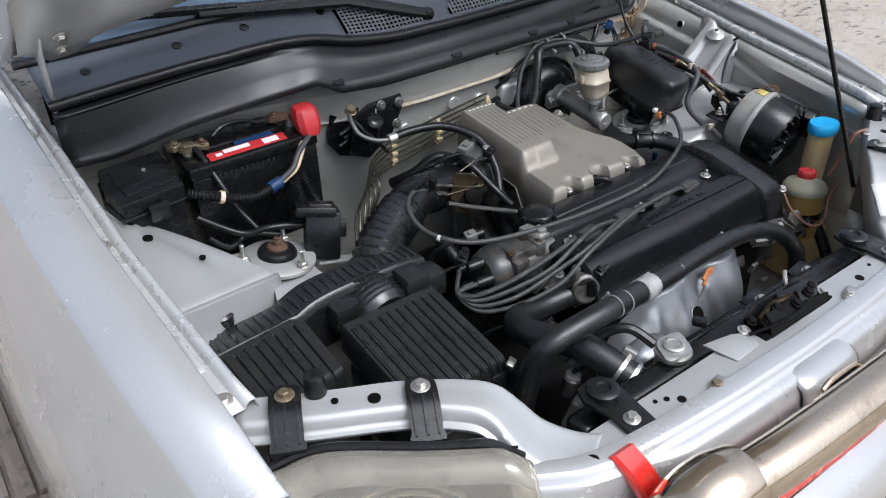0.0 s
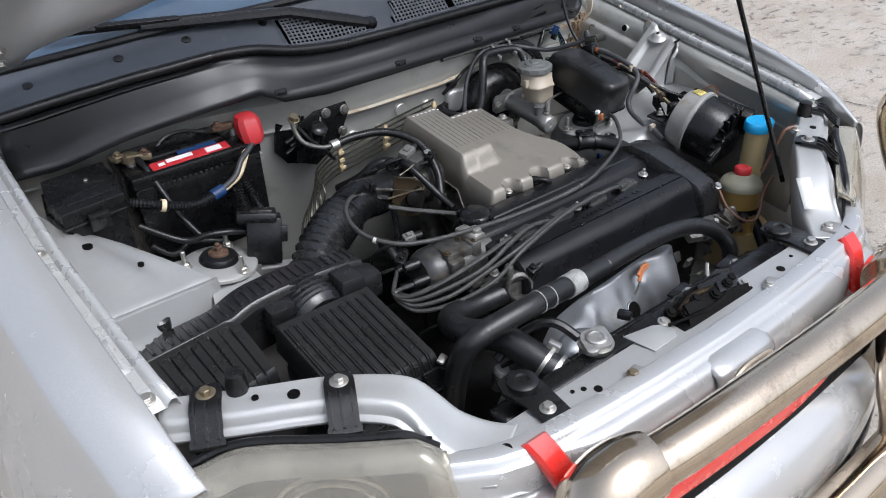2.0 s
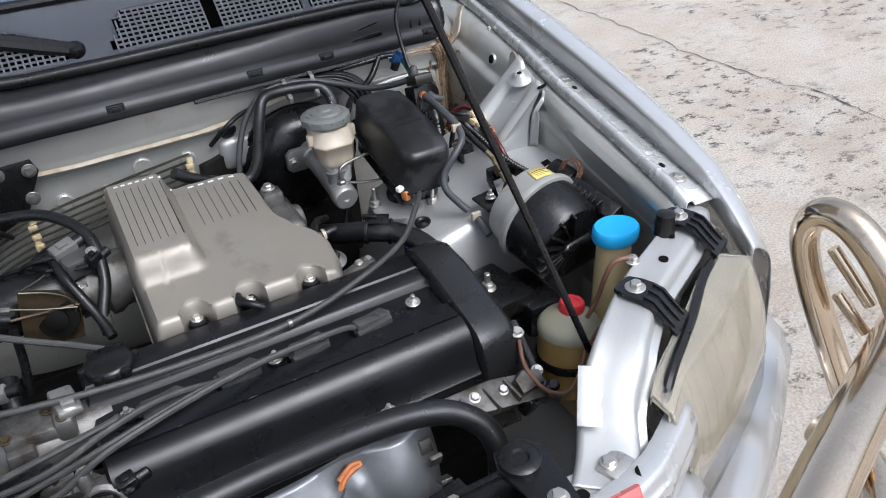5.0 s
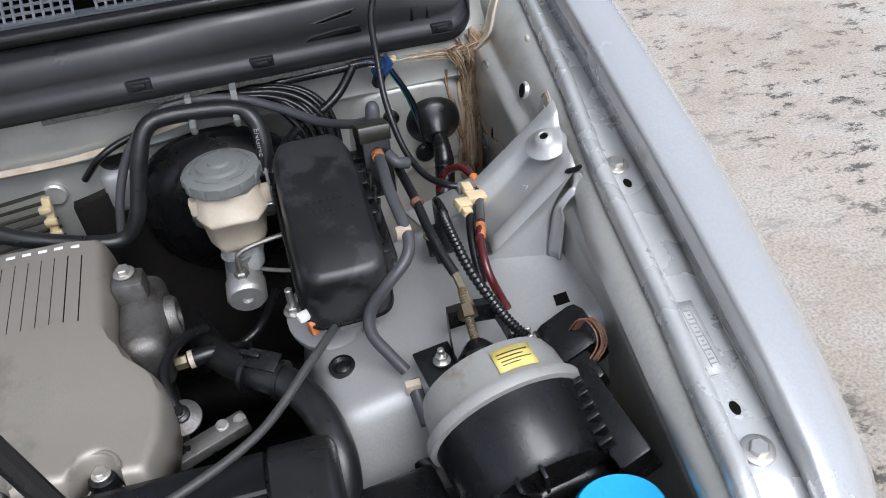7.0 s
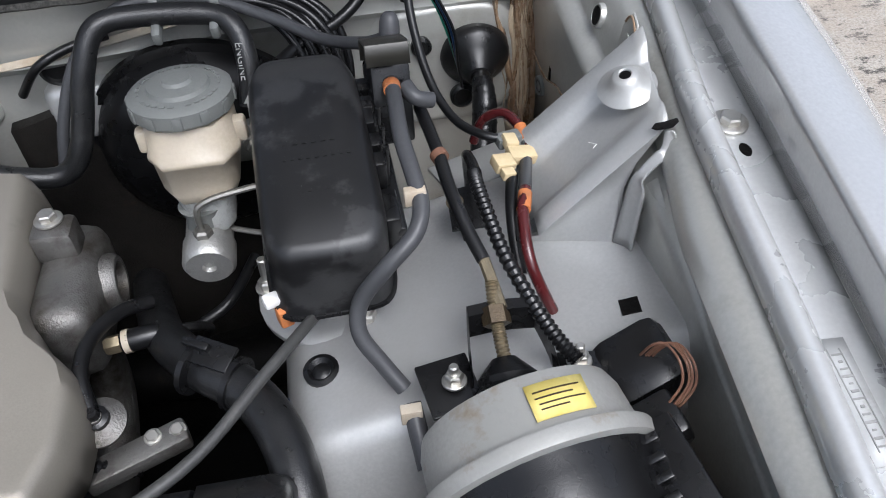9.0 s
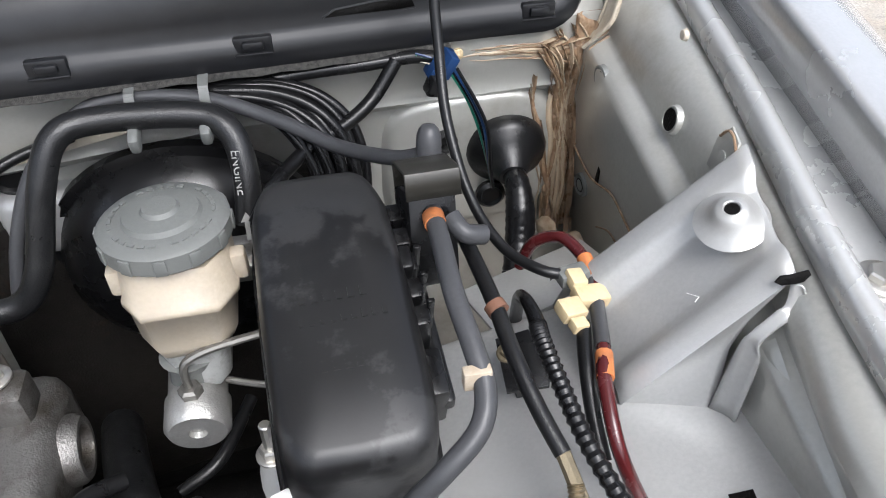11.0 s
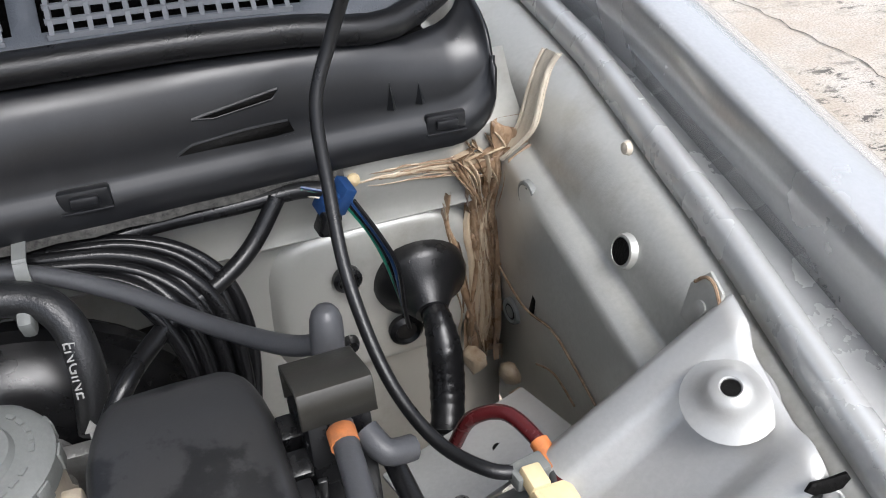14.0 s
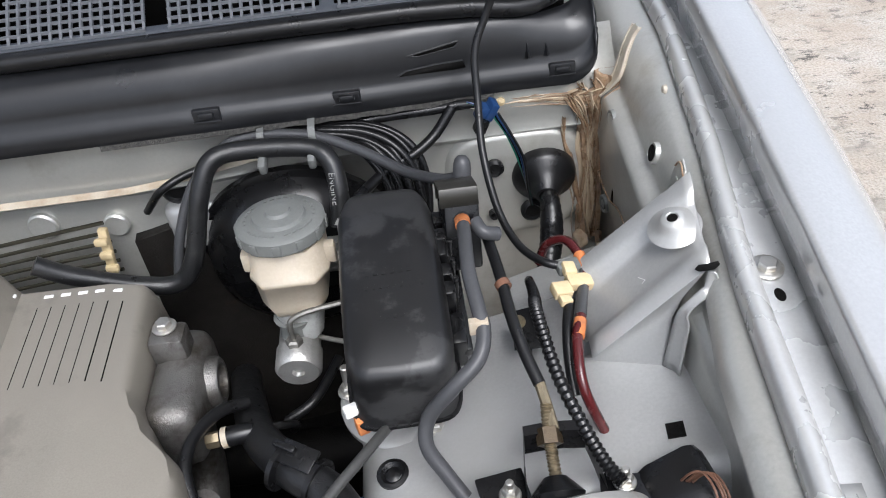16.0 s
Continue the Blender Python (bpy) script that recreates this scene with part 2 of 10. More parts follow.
COPPER = mat("brown_cable", (0.13, 0.062, 0.038), (0.19, 0.095, 0.06), 0.4, 0.5, 0, 40, 300, 0.1)
REDWIRE = mat("dark_red_cable", (0.055, 0.008, 0.009), (0.08, 0.011, 0.012), 0.2, 0.3, 0, 40, 300, 0.03)
BLUEP = mat("blue_connector", (0.008, 0.028, 0.085), (0.012, 0.045, 0.14), 0.35, 0.45, 0, 40, 300, 0.05)
GREENW = mat("green_wire", (0.01, 0.16, 0.1), (0.015, 0.2, 0.13), 0.4, 0.5, 0, 60, 300, 0.0)
WHITEW = mat("cream_cable", (0.62, 0.5, 0.32), (0.7, 0.58, 0.4), 0.45, 0.55, 0, 60, 300, 0.05)


BOOTM = mat("dark_grey_rubber", (0.03, 0.03, 0.029), (0.05, 0.05, 0.048), 0.45, 0.6, 0, 30, 300, 0.2, dirt=(0.09, 0.085, 0.075), dirt_scale=60, dirt_lo=0.55, dirt_hi=0.8)
CABLEM = mat("black_cable", (0.0045, 0.0045, 0.005), (0.009, 0.009, 0.0095), 0.16, 0.26, 0, 30, 300, 0.08, dirt=(0.014, 0.014, 0.0135), dirt_scale=50, dirt_lo=0.6, dirt_hi=0.85, spec=0.26)
DULLPIPE = mat("dull_brake_pipe", (0.17, 0.165, 0.15), (0.26, 0.25, 0.23), 0.34, 0.48, 0.8, 60, 400, 0.1, dirt=(0.08, 0.07, 0.055), dirt_scale=60, dirt_lo=0.55, dirt_hi=0.8)


def glass(name, tint, rough=0.02, trans=1.0):
    m = bpy.data.materials.new(name)
    m.use_nodes = True
    b = m.node_tree.nodes["Principled BSDF"]
    nt = m.node_tree
    nt.links.new(ramp_mix(nt, noise_at(nt, 9, 5), tint, tuple(c * 0.86 for c in tint)), b.inputs["Base Color"])
    b.inputs["Transmission Weight"].default_value = trans
    b.inputs["IOR"].default_value = 1.45
    rr = nt.nodes.new("ShaderNodeMapRange")
    rr.inputs[3].default_value, rr.inputs[4].default_value = rough, rough * 2.5
    nt.links.new(noise_at(nt, 40, 6), rr.inputs[0])
    nt.links.new(rr.outputs[0], b.inputs["Roughness"])
    return m


LENS = glass("yellowed_lens", (0.84, 0.8, 0.7), 0.04, 0.84)
# the blue base colour stands for the sky mirrored in the glass
SCREEN = glass("sky_blue_windscreen", (0.11, 0.17, 0.26), 0.02, 0.3)


def concrete_material():
    m = bpy.data.materials.new("stained_concrete")
    m.use_nodes = True
    nt = m.node_tree
    b = nt.nodes["Principled BSDF"]
    c = ramp_mix(nt, noise_at(nt, 1.1, 6, 0.35, 0.65), (0.43, 0.365, 0.295), (0.57, 0.51, 0.435))
    c = ramp_mix(nt, noise_at(nt, 4.5, 8, 0.45, 0.7, None, 0.7), c, (0.56, 0.54, 0.49))
    c = ramp_mix(nt, noise_at(nt, 130, 4, 0.42, 0.75), c, (0.27, 0.24, 0.2))
    # dark mossy blotches
    spots = noise_at(nt, 10, 10, 0.535, 0.585, (1.0, 1.6, 1.0), 0.8)
    where = noise_at(nt, 0.9, 4, 0.42, 0.54)
    mul = nt.nodes.new("ShaderNodeMath")
    mul.operation = "MULTIPLY"
    nt.links.new(spots, mul.inputs[0])
    nt.links.new(where, mul.inputs[1])
    c = ramp_mix(nt, noise_at(nt, 3.2, 9, 0.56, 0.66, (1.0, 2.2, 1.0), 0.72), c, (0.33, 0.3, 0.255))
    c = ramp_mix(nt, mul.outputs[0], c, (0.085, 0.078, 0.066))
    nt.links.new(c, b.inputs["Base Color"])
    b.inputs["Roughness"].default_value = 0.85
    bp = nt.nodes.new("ShaderNodeBump")
    bp.inputs["Strength"].default_value, bp.inputs["Distance"].default_value = 0.9, 0.012
    nt.links.new(noise_at(nt, 38, 9, 0.2, 0.8, None, 0.7), bp.inputs["Height"])
    nt.links.new(bp.outputs[0], b.inputs["Normal"])
    return m


CONCRETE = concrete_material()


# ---- building helpers ----
def to_object(name, bm, material, smooth=40):
    bmesh.ops.recalc_face_normals(bm, faces=bm.faces)
    me = bpy.data.meshes.new(name)
    bm.to_mesh(me)
    bm.free()
    me.materials.append(material)
    for p in me.polygons:
        p.use_smooth = True
    me.set_sharp_from_angle(angle=radians(smooth))
    return new(name, me)


def thing(name, at, label, category, group="", kind=""):
    ob = new(name)
    ob.empty_display_size = 0.02
    ob.location = at
    return tagged(ob, label, category, group, kind)


def part(name, bm, material, parent, label="", smooth=40):
    ob = to_object(name, bm, material, smooth)
    ob.parent = parent
    top = parent
    while top.parent:
        top = top.parent
    ob.matrix_parent_inverse = Matrix.Translation(-Vector(top.location)) if parent is top else Matrix.Identity(4)
    return tagged(ob, label) if label else ob


def solid(ob, thick, offset=-1):
    s = ob.modifiers.new("thickness", "SOLIDIFY")
    s.thickness, s.offset = thick, offset
    return ob


def spline(pts, res=8):
    """Points on a smooth line through pts."""
    p = [Vector(q) for q in pts]
    if len(p) < 3:
        return [p[0].lerp(p[-1], i / res) for i in range(res + 1)]
    out = []
    for i in range(len(p) - 1):
        a, b, c, d = p[max(i - 1, 0)], p[i], p[i + 1], p[min(i + 2, len(p) - 1)]
        for k in range(res):
            t = k / res
            out.append(0.5 * (2 * b + (c - a) * t + (2 * a - 5 * b + 4 * c - d) * t * t + (3 * b - a - 3 * c + d) * t ** 3))
    out.append(p[-1])
    return out


def loft(rings, closed=True, caps=True, bm=None):
    bm = bm or bmesh.new()
    rows = [[bm.verts.new(v) for v in ring] for ring in rings]
    n = len(rows[0])
    for a, b in zip(rows, rows[1:]):
        for i in range(n if closed else n - 1):
            j = (i + 1) % n
            bm.faces.new((a[i], a[j], b[j], b[i]))
    if caps and closed:
        bm.faces.new(rows[0])
        bm.faces.new(rows[-1])
    return bm


def tube(pts, r, n=10, res=8, ribs=0.0, rib_every=2, bm=None, caps=True, straight=False):
    """A round hose along pts; r is a radius or one for each point. ribs: how far every second ring stands proud."""
    line = [Vector(q) for q in pts] if straight else spline(pts, res)
    m = len(line)
    rs = [r] * m if isinstance(r, (int, float)) else list(np.interp(np.linspace(0, 1, m), np.linspace(0, 1, len(r)), r))
    tang = [(line[min(i + 1, m - 1)] - line[max(i - 1, 0)]).normalized() for i in range(m)]
    side = tang[0].orthogonal().normalized()
    rings = []
    for i, (p, t) in enumerate(zip(line, tang)):
        side = (side - t * side.dot(t)).normalized()
        up = t.cross(side)
        rad = rs[i] + (ribs if i % rib_every == 0 else 0)
        rings.append([p + (side * math.cos(a) + up * math.sin(a)) * rad for a in (2 * math.pi * k / n for k in range(n))])
    return loft(rings, True, caps, bm)


def corrugated(pts, r, pitch=0.006, depth=0.002, n=12, bm=None):
    length = sum((Vector(a) - Vector(b)).length for a, b in zip(pts, pts[1:]))
    res = max(4, int(2 * length / pitch / max(1, len(pts) - 1)))
    return tube(pts, r - depth, n, res, depth, 2, bm)


def lathe(profile, m=None, n=24, bm=None):
    """profile: (radius, height) from one end to the other, turned about z, then placed by m."""
    m = m or Matrix.Identity(4)
    rings = [[m @ Vector((r * math.cos(a), r * math.sin(a), z)) for a in (2 * math.pi * k / n for k in range(n))] for r, z in profile]
    return loft(rings, True, True, bm)


def box(c, s, m=None, bm=None, taper=1.0, b=0.0, seg=2):
    """A box of size s about c, narrowed at the top by taper, its edges rounded by b; m turns it about c."""
    own = bmesh.new()
    bmesh.ops.create_cube(own, size=1)
    for v in own.verts:
        k = taper if v.co.z > 0 else 1.0
        v.co = Vector((v.co.x * s[0] * k, v.co.y * s[1] * k, v.co.z * s[2]))
    if b:
        bmesh.ops.bevel(own, geom=own.edges[:], offset=b, segments=seg, affect="EDGES", profile=0.5)
    mm = Matrix.Translation(c) @ (m or Matrix.Identity(4))
    bmesh.ops.transform(own, matrix=mm, verts=own.verts)
    if bm is None:
        return own
    me = bpy.data.meshes.new("tmp")
    own.to_mesh(me)
    own.free()
    bm.from_mesh(me)
    bpy.data.meshes.remove(me)
    return bm


def prism(outline, h, m=None, bm=None, b=0.0, seg=2):
    """A plate with the given outline (x, y), from z 0 to h, placed by m."""
    own = bmesh.new()
    low = [own.verts.new((x, y, 0)) for x, y in outline]
    high = [own.verts.new((x, y, h)) for x, y in outline]
    own.faces.new(low[::-1])
    own.faces.new(high)
    for i in range(len(low)):
        j = (i + 1) % len(low)
        own.faces.new((low[i], low[j], high[j], high[i]))
    if b:
        top = [e for e in own.edges if e.verts[0].co.z > h / 2 and e.verts[1].co.z > h / 2]
        bmesh.ops.bevel(own, geom=top, offset=b, segments=seg, affect="EDGES", profile=0.5)
    bmesh.ops.transform(own, matrix=m or Matrix.Identity(4), verts=own.verts)
    if bm is None:
        return own
    me = bpy.data.meshes.new("tmp")
    own.to_mesh(me)
    own.free()
    bm.from_mesh(me)
    bpy.data.meshes.remove(me)
    return bm


def frame_at(p, z, x=(1, 0, 0)):
    """The pose at p whose z axis points along z and whose x axis lies near x."""
    z = Vector(z).normalized()
    y = z.cross(Vector(x)).normalized()
    return Matrix.Translation(p) @ Matrix((y.cross(z), y, z)).transposed().to_4x4()


BOLTS = {}


def bolt(parent, p, z=(0, 0, 1), r=0.0065, h=0.006, washer=1.55, material=None, name="bolt", stud=0.0):
    """A hexagonal head on a washer; alike ones share a mesh."""
    material = material or STEEL
    key = (round(r, 4), round(h, 4), washer, material.name, stud)
    if key not in BOLTS:
        bm = lathe([(r * washer, 0), (r * washer, 0.0016), (r * washer * 0.92, 0.0022), (r * 1.02, 0.0024)], n=18)
        lathe([(r, 0.002), (r, h * 0.85), (r * 0.85, h)], n=6, bm=bm)
        if stud:
            lathe([(r * 0.52, h * 0.5), (r * 0.52, h + stud), (r * 0.4, h + stud + 0.001)], n=10, bm=bm)
        ob = part(name, bm, material, parent, smooth=30)
        BOLTS[key] = ob.data
    else:
        ob = new(name, BOLTS[key])
        ob.parent = parent
    top = parent
    while top.parent:
        top = top.parent
    ob.matrix_parent_inverse = Matrix.Translation(-Vector(top.location)) if parent is top else Matrix.Identity(4)
    ob.matrix_basis = frame_at(p, z)
    return ob


def interp(x, pts):
    return float(np.interp(x, [p[0] for p in pts], [p[1] for p in pts]))


def letters(words, size, depth=0.0002):
    """Words in the built-in font as a bmesh in the xy plane."""
    cu = bpy.data.curves.new("letters", "FONT")
    cu.body, cu.size, cu.extrude = words, size, depth
    ob = bpy.data.objects.new("letters", cu)
    bm = bmesh.new()
    bm.from_mesh(ob.to_mesh())
    ob.to_mesh_clear()
    bpy.data.objects.remove(ob)
    bpy.data.curves.remove(cu)
    return bm


def ring_clip(p, z, r, w=0.008, t=0.0015, bm=None):
    """A band clamp about the axis z at p."""
    m = frame_at(p, z)
    return lathe([(r, -w / 2), (r + t, -w / 2), (r + t, w / 2), (r, w / 2)], m, 20, bm)

# ---- ground ----
bm = bmesh.new()
bmesh.ops.create_grid(bm, x_segments=40, y_segments=40, size=120)
ground = to_object("ground", bm, CONCRETE)
tagged(ground, "sunlit beige concrete yard with cracks and dark stains", "ground", kind="structure")


# ---- car body ----
def rail_z(y):
    return interp(y, [(-0.1, 0.82), (0.15, 0.851), (0.3, 0.874), (0.6, 0.912), (0.9, 0.95), (1.2, 0.975), (1.7, 1.0)])


def wall_x(y):
    return interp(y, [(0.1, 0.665), (0.3, 0.692), (0.6, 0.71), (0.9, 0.712), (1.7, 0.715)])


car = thing("car_body", (0, 0.6, 0), "silver off-road car with its bonnet propped open", "car")


def fender(s):
    """Outer wing panel; s is the side."""
    rings = []
    for y in ([0.135, 0.15, 0.18, 0.22, 0.28] if s < 0 else [0.158, 0.166, 0.185, 0.22, 0.28]) + [0.36, 0.46, 0.58, 0.72, 0.88, 1.05, 1.25, 1.5, 1.8]:
        lip = interp(y, [(0.135, 0.046), (0.6, 0.045), (0.75, 0.053), (0.9, 0.06), (1.3, 0.064)]) if s > 0 else 0.031
        xh, zh = wall_x(y) + lip, rail_z(y) + interp(y, [(0.135, -0.026), (0.165, -0.016), (0.22, 0.006), (0.3, 0.026), (0.45, 0.039), (0.6, 0.044), (0.85, 0.047), (1.5, 0.05)])
        fall = 0.012 * max(0, 1 - (y - 0.135) / 0.1)
        prof = [(0.007, -0.058), (0.001, -0.02), (0.0, -0.003), (0.001, 0.0006), (0.004, 0.0018), (0.018, 0.0005), (0.034, -0.0035), (0.049, -0.0095), (0.059, -0.0155), (0.067, -0.023),
                (0.078, -0.04), (0.093, -0.08), (0.11, -0.15), (0.122, -0.24), (0.13, -0.36), (0.13, -0.5), (0.12, -0.66)]
        if s < 0:
            prof = [(0.006, -0.058), (0.001, -0.02), (0.0, -0.004), (0.001, -0.0006), (0.004, 0.001), (0.026, 0.002), (0.052, -0.0005), (0.072, -0.0065), (0.0805, -0.010), (0.084, -0.0145), (0.091, -0.03),
                    (0.112, -0.07), (0.136, -0.125), (0.157, -0.19), (0.172, -0.27), (0.178, -0.38), (0.178, -0.52), (0.168, -0.66)]
        k = interp(y, [(0.135, 0.5 if s > 0 else 0.95), (0.3, 0.8 if s > 0 else 1.0), (0.6, 1.0)])
        back = 0.5 * max(0, 1 - (y - 0.135) / 0.25) if s < 0 else 0.0
        rings.append([(s * (xh + a * k), y + back * max(0, a - 0.03), zh + b - fall * (a / 0.1 if a < 0.1 else 1)) for a, b in prof])
    ob = part("wing_left" if s < 0 else "wing_right", loft(rings, False), PAINT, car, "silver painted front wing", 60)
    solid(ob, 0.0012, 0)
    return ob


for s in (-1, 1):
    fender(s)


def inner_rail(s):
    rings = []
    for y in np.linspace(0.245, 1.35, 24):
        xw, zt = wall_x(y), rail_z(y) + 0.006
        off = interp(y, [(0.35, 0.0), (0.5, 0.003), (0.6, 0.006), (0.78, 0.022), (0.92, 0.034), (1.35, 0.045)]) if s > 0 else 0.0
        led = min(zt + interp(y, [(0.5, -0.09), (0.62, -0.052)]), 0.867 + 0.17 * max(0, min(y, 0.95) - 0.72)) - zt if s > 0 else -0.06
        ind = interp(y, [(0.5, 0.0), (0.62, 0.015), (1.0, 0.015)]) if s > 0 else 0.004
        lip = interp(y, [(0.3, 0.010), (0.55, 0.012), (0.62, 0.0)]) if s > 0 else 0.0
        sh = interp(y, [(0.25, 0.002), (0.45, 0.009), (0.6, 0.007), (0.74, 0.0145), (1.0, 0.0155)]) if s > 0 else 0.0
        prof = [(0.086, -0.016), (0.074, -0.0175), (0.064, -0.0165), (0.055, -0.0125), (0.046, -0.009), (0.036 + sh * 0.3, -0.0085)]
        prof += [(a + sh, b) for a, b in ((0.0145, -0.0078), (0.0112, -0.0082), (0.0098, -0.0055), (0.0078, -0.0022), (0.0048, 0.0008), (0.001, 0.0016), (-0.0026, 0.0002), (-0.0048, -0.0035), (-0.0058, -0.009), (-0.006, -0.015))]
        prof += [(0.004 + sh, -0.019), (0.002 + sh * 0.6, -0.0185), (0.001 - lip * 0.5, -0.0205), (-lip - 0.0012, -0.026), (-lip * 1.5 - 0.001, -0.036), (0.001 - lip * 1.2, -0.048), (0.0025, led + 0.004), (0.001, led + 0.0012), (-ind * 0.2, led - 0.0004), (-ind * 0.55, led - 0.0028), (-ind * 0.85, led - 0.0058), (-ind * 0.98, led - 0.009),
                 (-ind, led - 0.014), (-ind, led - 0.06), (-ind * 0.7, led - 0.12), (0.002, -0.34)]
        rings.append([(s * (xw + a + off * min(1, max(0, (b - led - 0.001) / (-0.021 - led))) ** 2.2 * min(1, max(0.0, (0.09 - a) / 0.04))), float(y), zt + b) for a, b in prof])
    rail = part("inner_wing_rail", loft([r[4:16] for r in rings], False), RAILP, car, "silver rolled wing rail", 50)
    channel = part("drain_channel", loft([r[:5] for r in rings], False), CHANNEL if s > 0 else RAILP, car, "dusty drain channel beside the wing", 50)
    solid(channel, 0.0015, 0)
    solid(rail, 0.0015, 0)
    ob = part("inner_wing_wall", loft([r[15:] for r in rings], False), WALLP, car, "silver inner wing wall, shade in its tone", 50)
    return solid(ob, 0.0015, 0)


for s in (-1, 1):
    inner_rail(s)
for s, y in ((-1, 0.268), (-1, 0.62), (-1, 0.98), (1, 0.30), (1, 0.592)):
    bolt(car, (s * (wall_x(y) + (0.024 if s < 0 or y < 0.5 else 0.0305)), y, rail_z(y) - 0.0005), (0, -0.12, 1), 0.007, 0.007, 1.7)

# old boards lying beside the car
WOOD = mat("weathered_boards", (0.17, 0.14, 0.115), (0.3, 0.26, 0.22), 0.75, 0.9, 0, 14, 260, 0.6, dirt=(0.06, 0.05, 0.042), dirt_scale=20, dirt_lo=0.55, dirt_hi=0.75, stretch=(6, 0.5, 6))
rnd = random.Random(11)
for k in range(7):
    x = -0.875 - 0.052 * k
    plank = thing("plank", (x, 1.5, 0), "weathered grey-brown board lying on the concrete", "plank", "boards on the ground")
    a, b = (1.17, 2.3) if k % 3 else (1.2, 2.25)
    part("board", box((x, (a + b) / 2, 0.014 + rnd.uniform(0, 0.003)), (0.044, b - a, 0.026), pose(0, 0, 0, 0, rnd.uniform(-2, 2), rnd.uniform(-0.5, 0.5)), b=0.003), WOOD, plank)
plank = thing("plank", (-1.0, 1.12, 0), "weathered cross board at the end of the boards", "plank", "boards on the ground")
part("board", box((-1.02, 1.12, 0.016), (0.36, 0.05, 0.03), pose(0, 0, 0, 0, 0, 3), b=0.003), WOOD, plank)


# cracks in the concrete: thin jagged grooves with dark dirt
CRACK = mat("crack_dirt", (0.05, 0.045, 0.038), (0.1, 0.09, 0.075), 0.9, 1.0, 0, 30, 300, 0.3)


def crack(pts, width, seed):
    line = spline([Vector((x, y, 0)) for x, y in pts], 14)
    bm = bmesh.new()
    left, right = [], []
    for i, p in enumerate(line):
        t = (line[min(i + 1, len(line) - 1)] - line[max(i - 1, 0)]).normalized()
        n = Vector((-t.y, t.x, 0))
        p = p + n * (0.03 * noise.noise((p.x * 9, p.y * 9, seed)) + 0.014 * noise.noise((p.x * 40, p.y * 40, seed)))
        w = width * max(0.15, 0.6 + noise.noise((p.x * 14, p.y * 14, seed + 5)))
        left.append(bm.verts.new(p + n * w + Vector((0, 0, 0.004))))
        right.append(bm.verts.new(p - n * w + Vector((0, 0, 0.004))))
    for i in range(len(line) - 1):
        bm.faces.new((left[i], left[i + 1], right[i + 1], right[i]))
    ob = to_object("ground_crack", bm, CRACK)
    tagged(ob, "jagged dark crack in the concrete yard", "crack", kind="structure")


crack([(2.62, 4.6), (2.69, 3.4), (2.70, 2.9), (2.714, 2.3), (2.744, 1.82), (2.83, 1.57), (2.80, 1.26), (2.86, 0.6), (2.75, 0.0)], 0.0045, 1.0)


def panel(name, rings, material, label="", thick=0.0015, smooth=45, parent=None):
    return solid(part(name, loft(rings, False), material, parent or car, label, smooth), thick, 0)


# firewall: upper ledge, bead and lower wall, deeper behind the brake servo
def fire_y(x):
    return interp(x, [(-0.72, 1.0), (-0.55, 0.985), (-0.3, 0.945), (-0.15, 0.9), (0.0, 0.885), (0.25, 0.89), (0.4, 0.915), (0.72, 0.925)])


rings = []
for x in np.linspace(-0.712, 0.712, 40):
    y = fire_y(x)
    rings.append([(x, y + 0.022, 0.95), (x, y + 0.006, 0.93), (x, y - 0.014, 0.914), (x, y - 0.012, 0.875), (x, y - 0.006, 0.862), (x, y - 0.009, 0.853), (x, y + 0.004, 0.842),
                  (x, y + 0.004, 0.80), (x, y + 0.01, 0.7), (x, y + 0.004, 0.55), (x, y - 0.03, 0.4)])
panel("firewall", rings, WALLP, "silver painted bulkhead, shade in its tone")
# round pressings in the bulkhead
for x, z, r in ((0.095, 0.82, 0.016), (-0.035, 0.795, 0.014), (0.03, 0.80, 0.006), (0.17, 0.81, 0.014), (-0.24, 0.80, 0.007), (-0.25, 0.775, 0.007)):
    bm = lathe([(r, -0.002), (r, 0.003), (r * 0.85, 0.005), (r * 0.5, 0.004)], frame_at((x, fire_y(x) + 0.002, z), (0, -1, 0)), 18)
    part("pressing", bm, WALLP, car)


# ---- right strut tower and gusset ----
def tower_z(x, y, s):
    u = min(1, max(0, (abs(x) - 0.42) / 0.28))
    if s > 0:
        return 0.735 + 0.07 * u ** 0.9 - 0.12 * max(0, (y - 0.715) / 0.05) ** 2
    return 0.752 + 0.055 * u * u - 0.1 * max(0, (y - 0.715) / 0.05) ** 2


for s in (-1, 1):
    rings = []
    y0, y1, turn_, deep, lean_ = (0.486, 0.77, 0.036, 0.10, 0.013) if s > 0 else (0.50, 0.755, 0.05, 0.09, 0.0)
    for y in np.linspace(y0, y1, 40):
        edge = min(1, (y - y0) / turn_)
        drop = deep * (1 - edge) ** 2
        ring = []
        for x in np.linspace(0.735, 0.43 + lean_, 16):
            ring.append((s * x, y, tower_z(x, y, s) - drop))
        ring += [(s * (0.417 + lean_), y, tower_z(0.42, y, s) - drop - 0.006), (s * (0.41 + lean_), y, tower_z(0.42, y, s) - drop - 0.03), (s * (0.40 + lean_), y, 0.6), (s * 0.38, y, 0.4)]
        rings.append(ring)
    first = rings[0]
    rings.insert(0, [(x, y - 0.02, min(z - 0.2, 0.5)) for x, y, z in first])
    panel("strut_tower", rings, BAY, "silver painted strut tower")
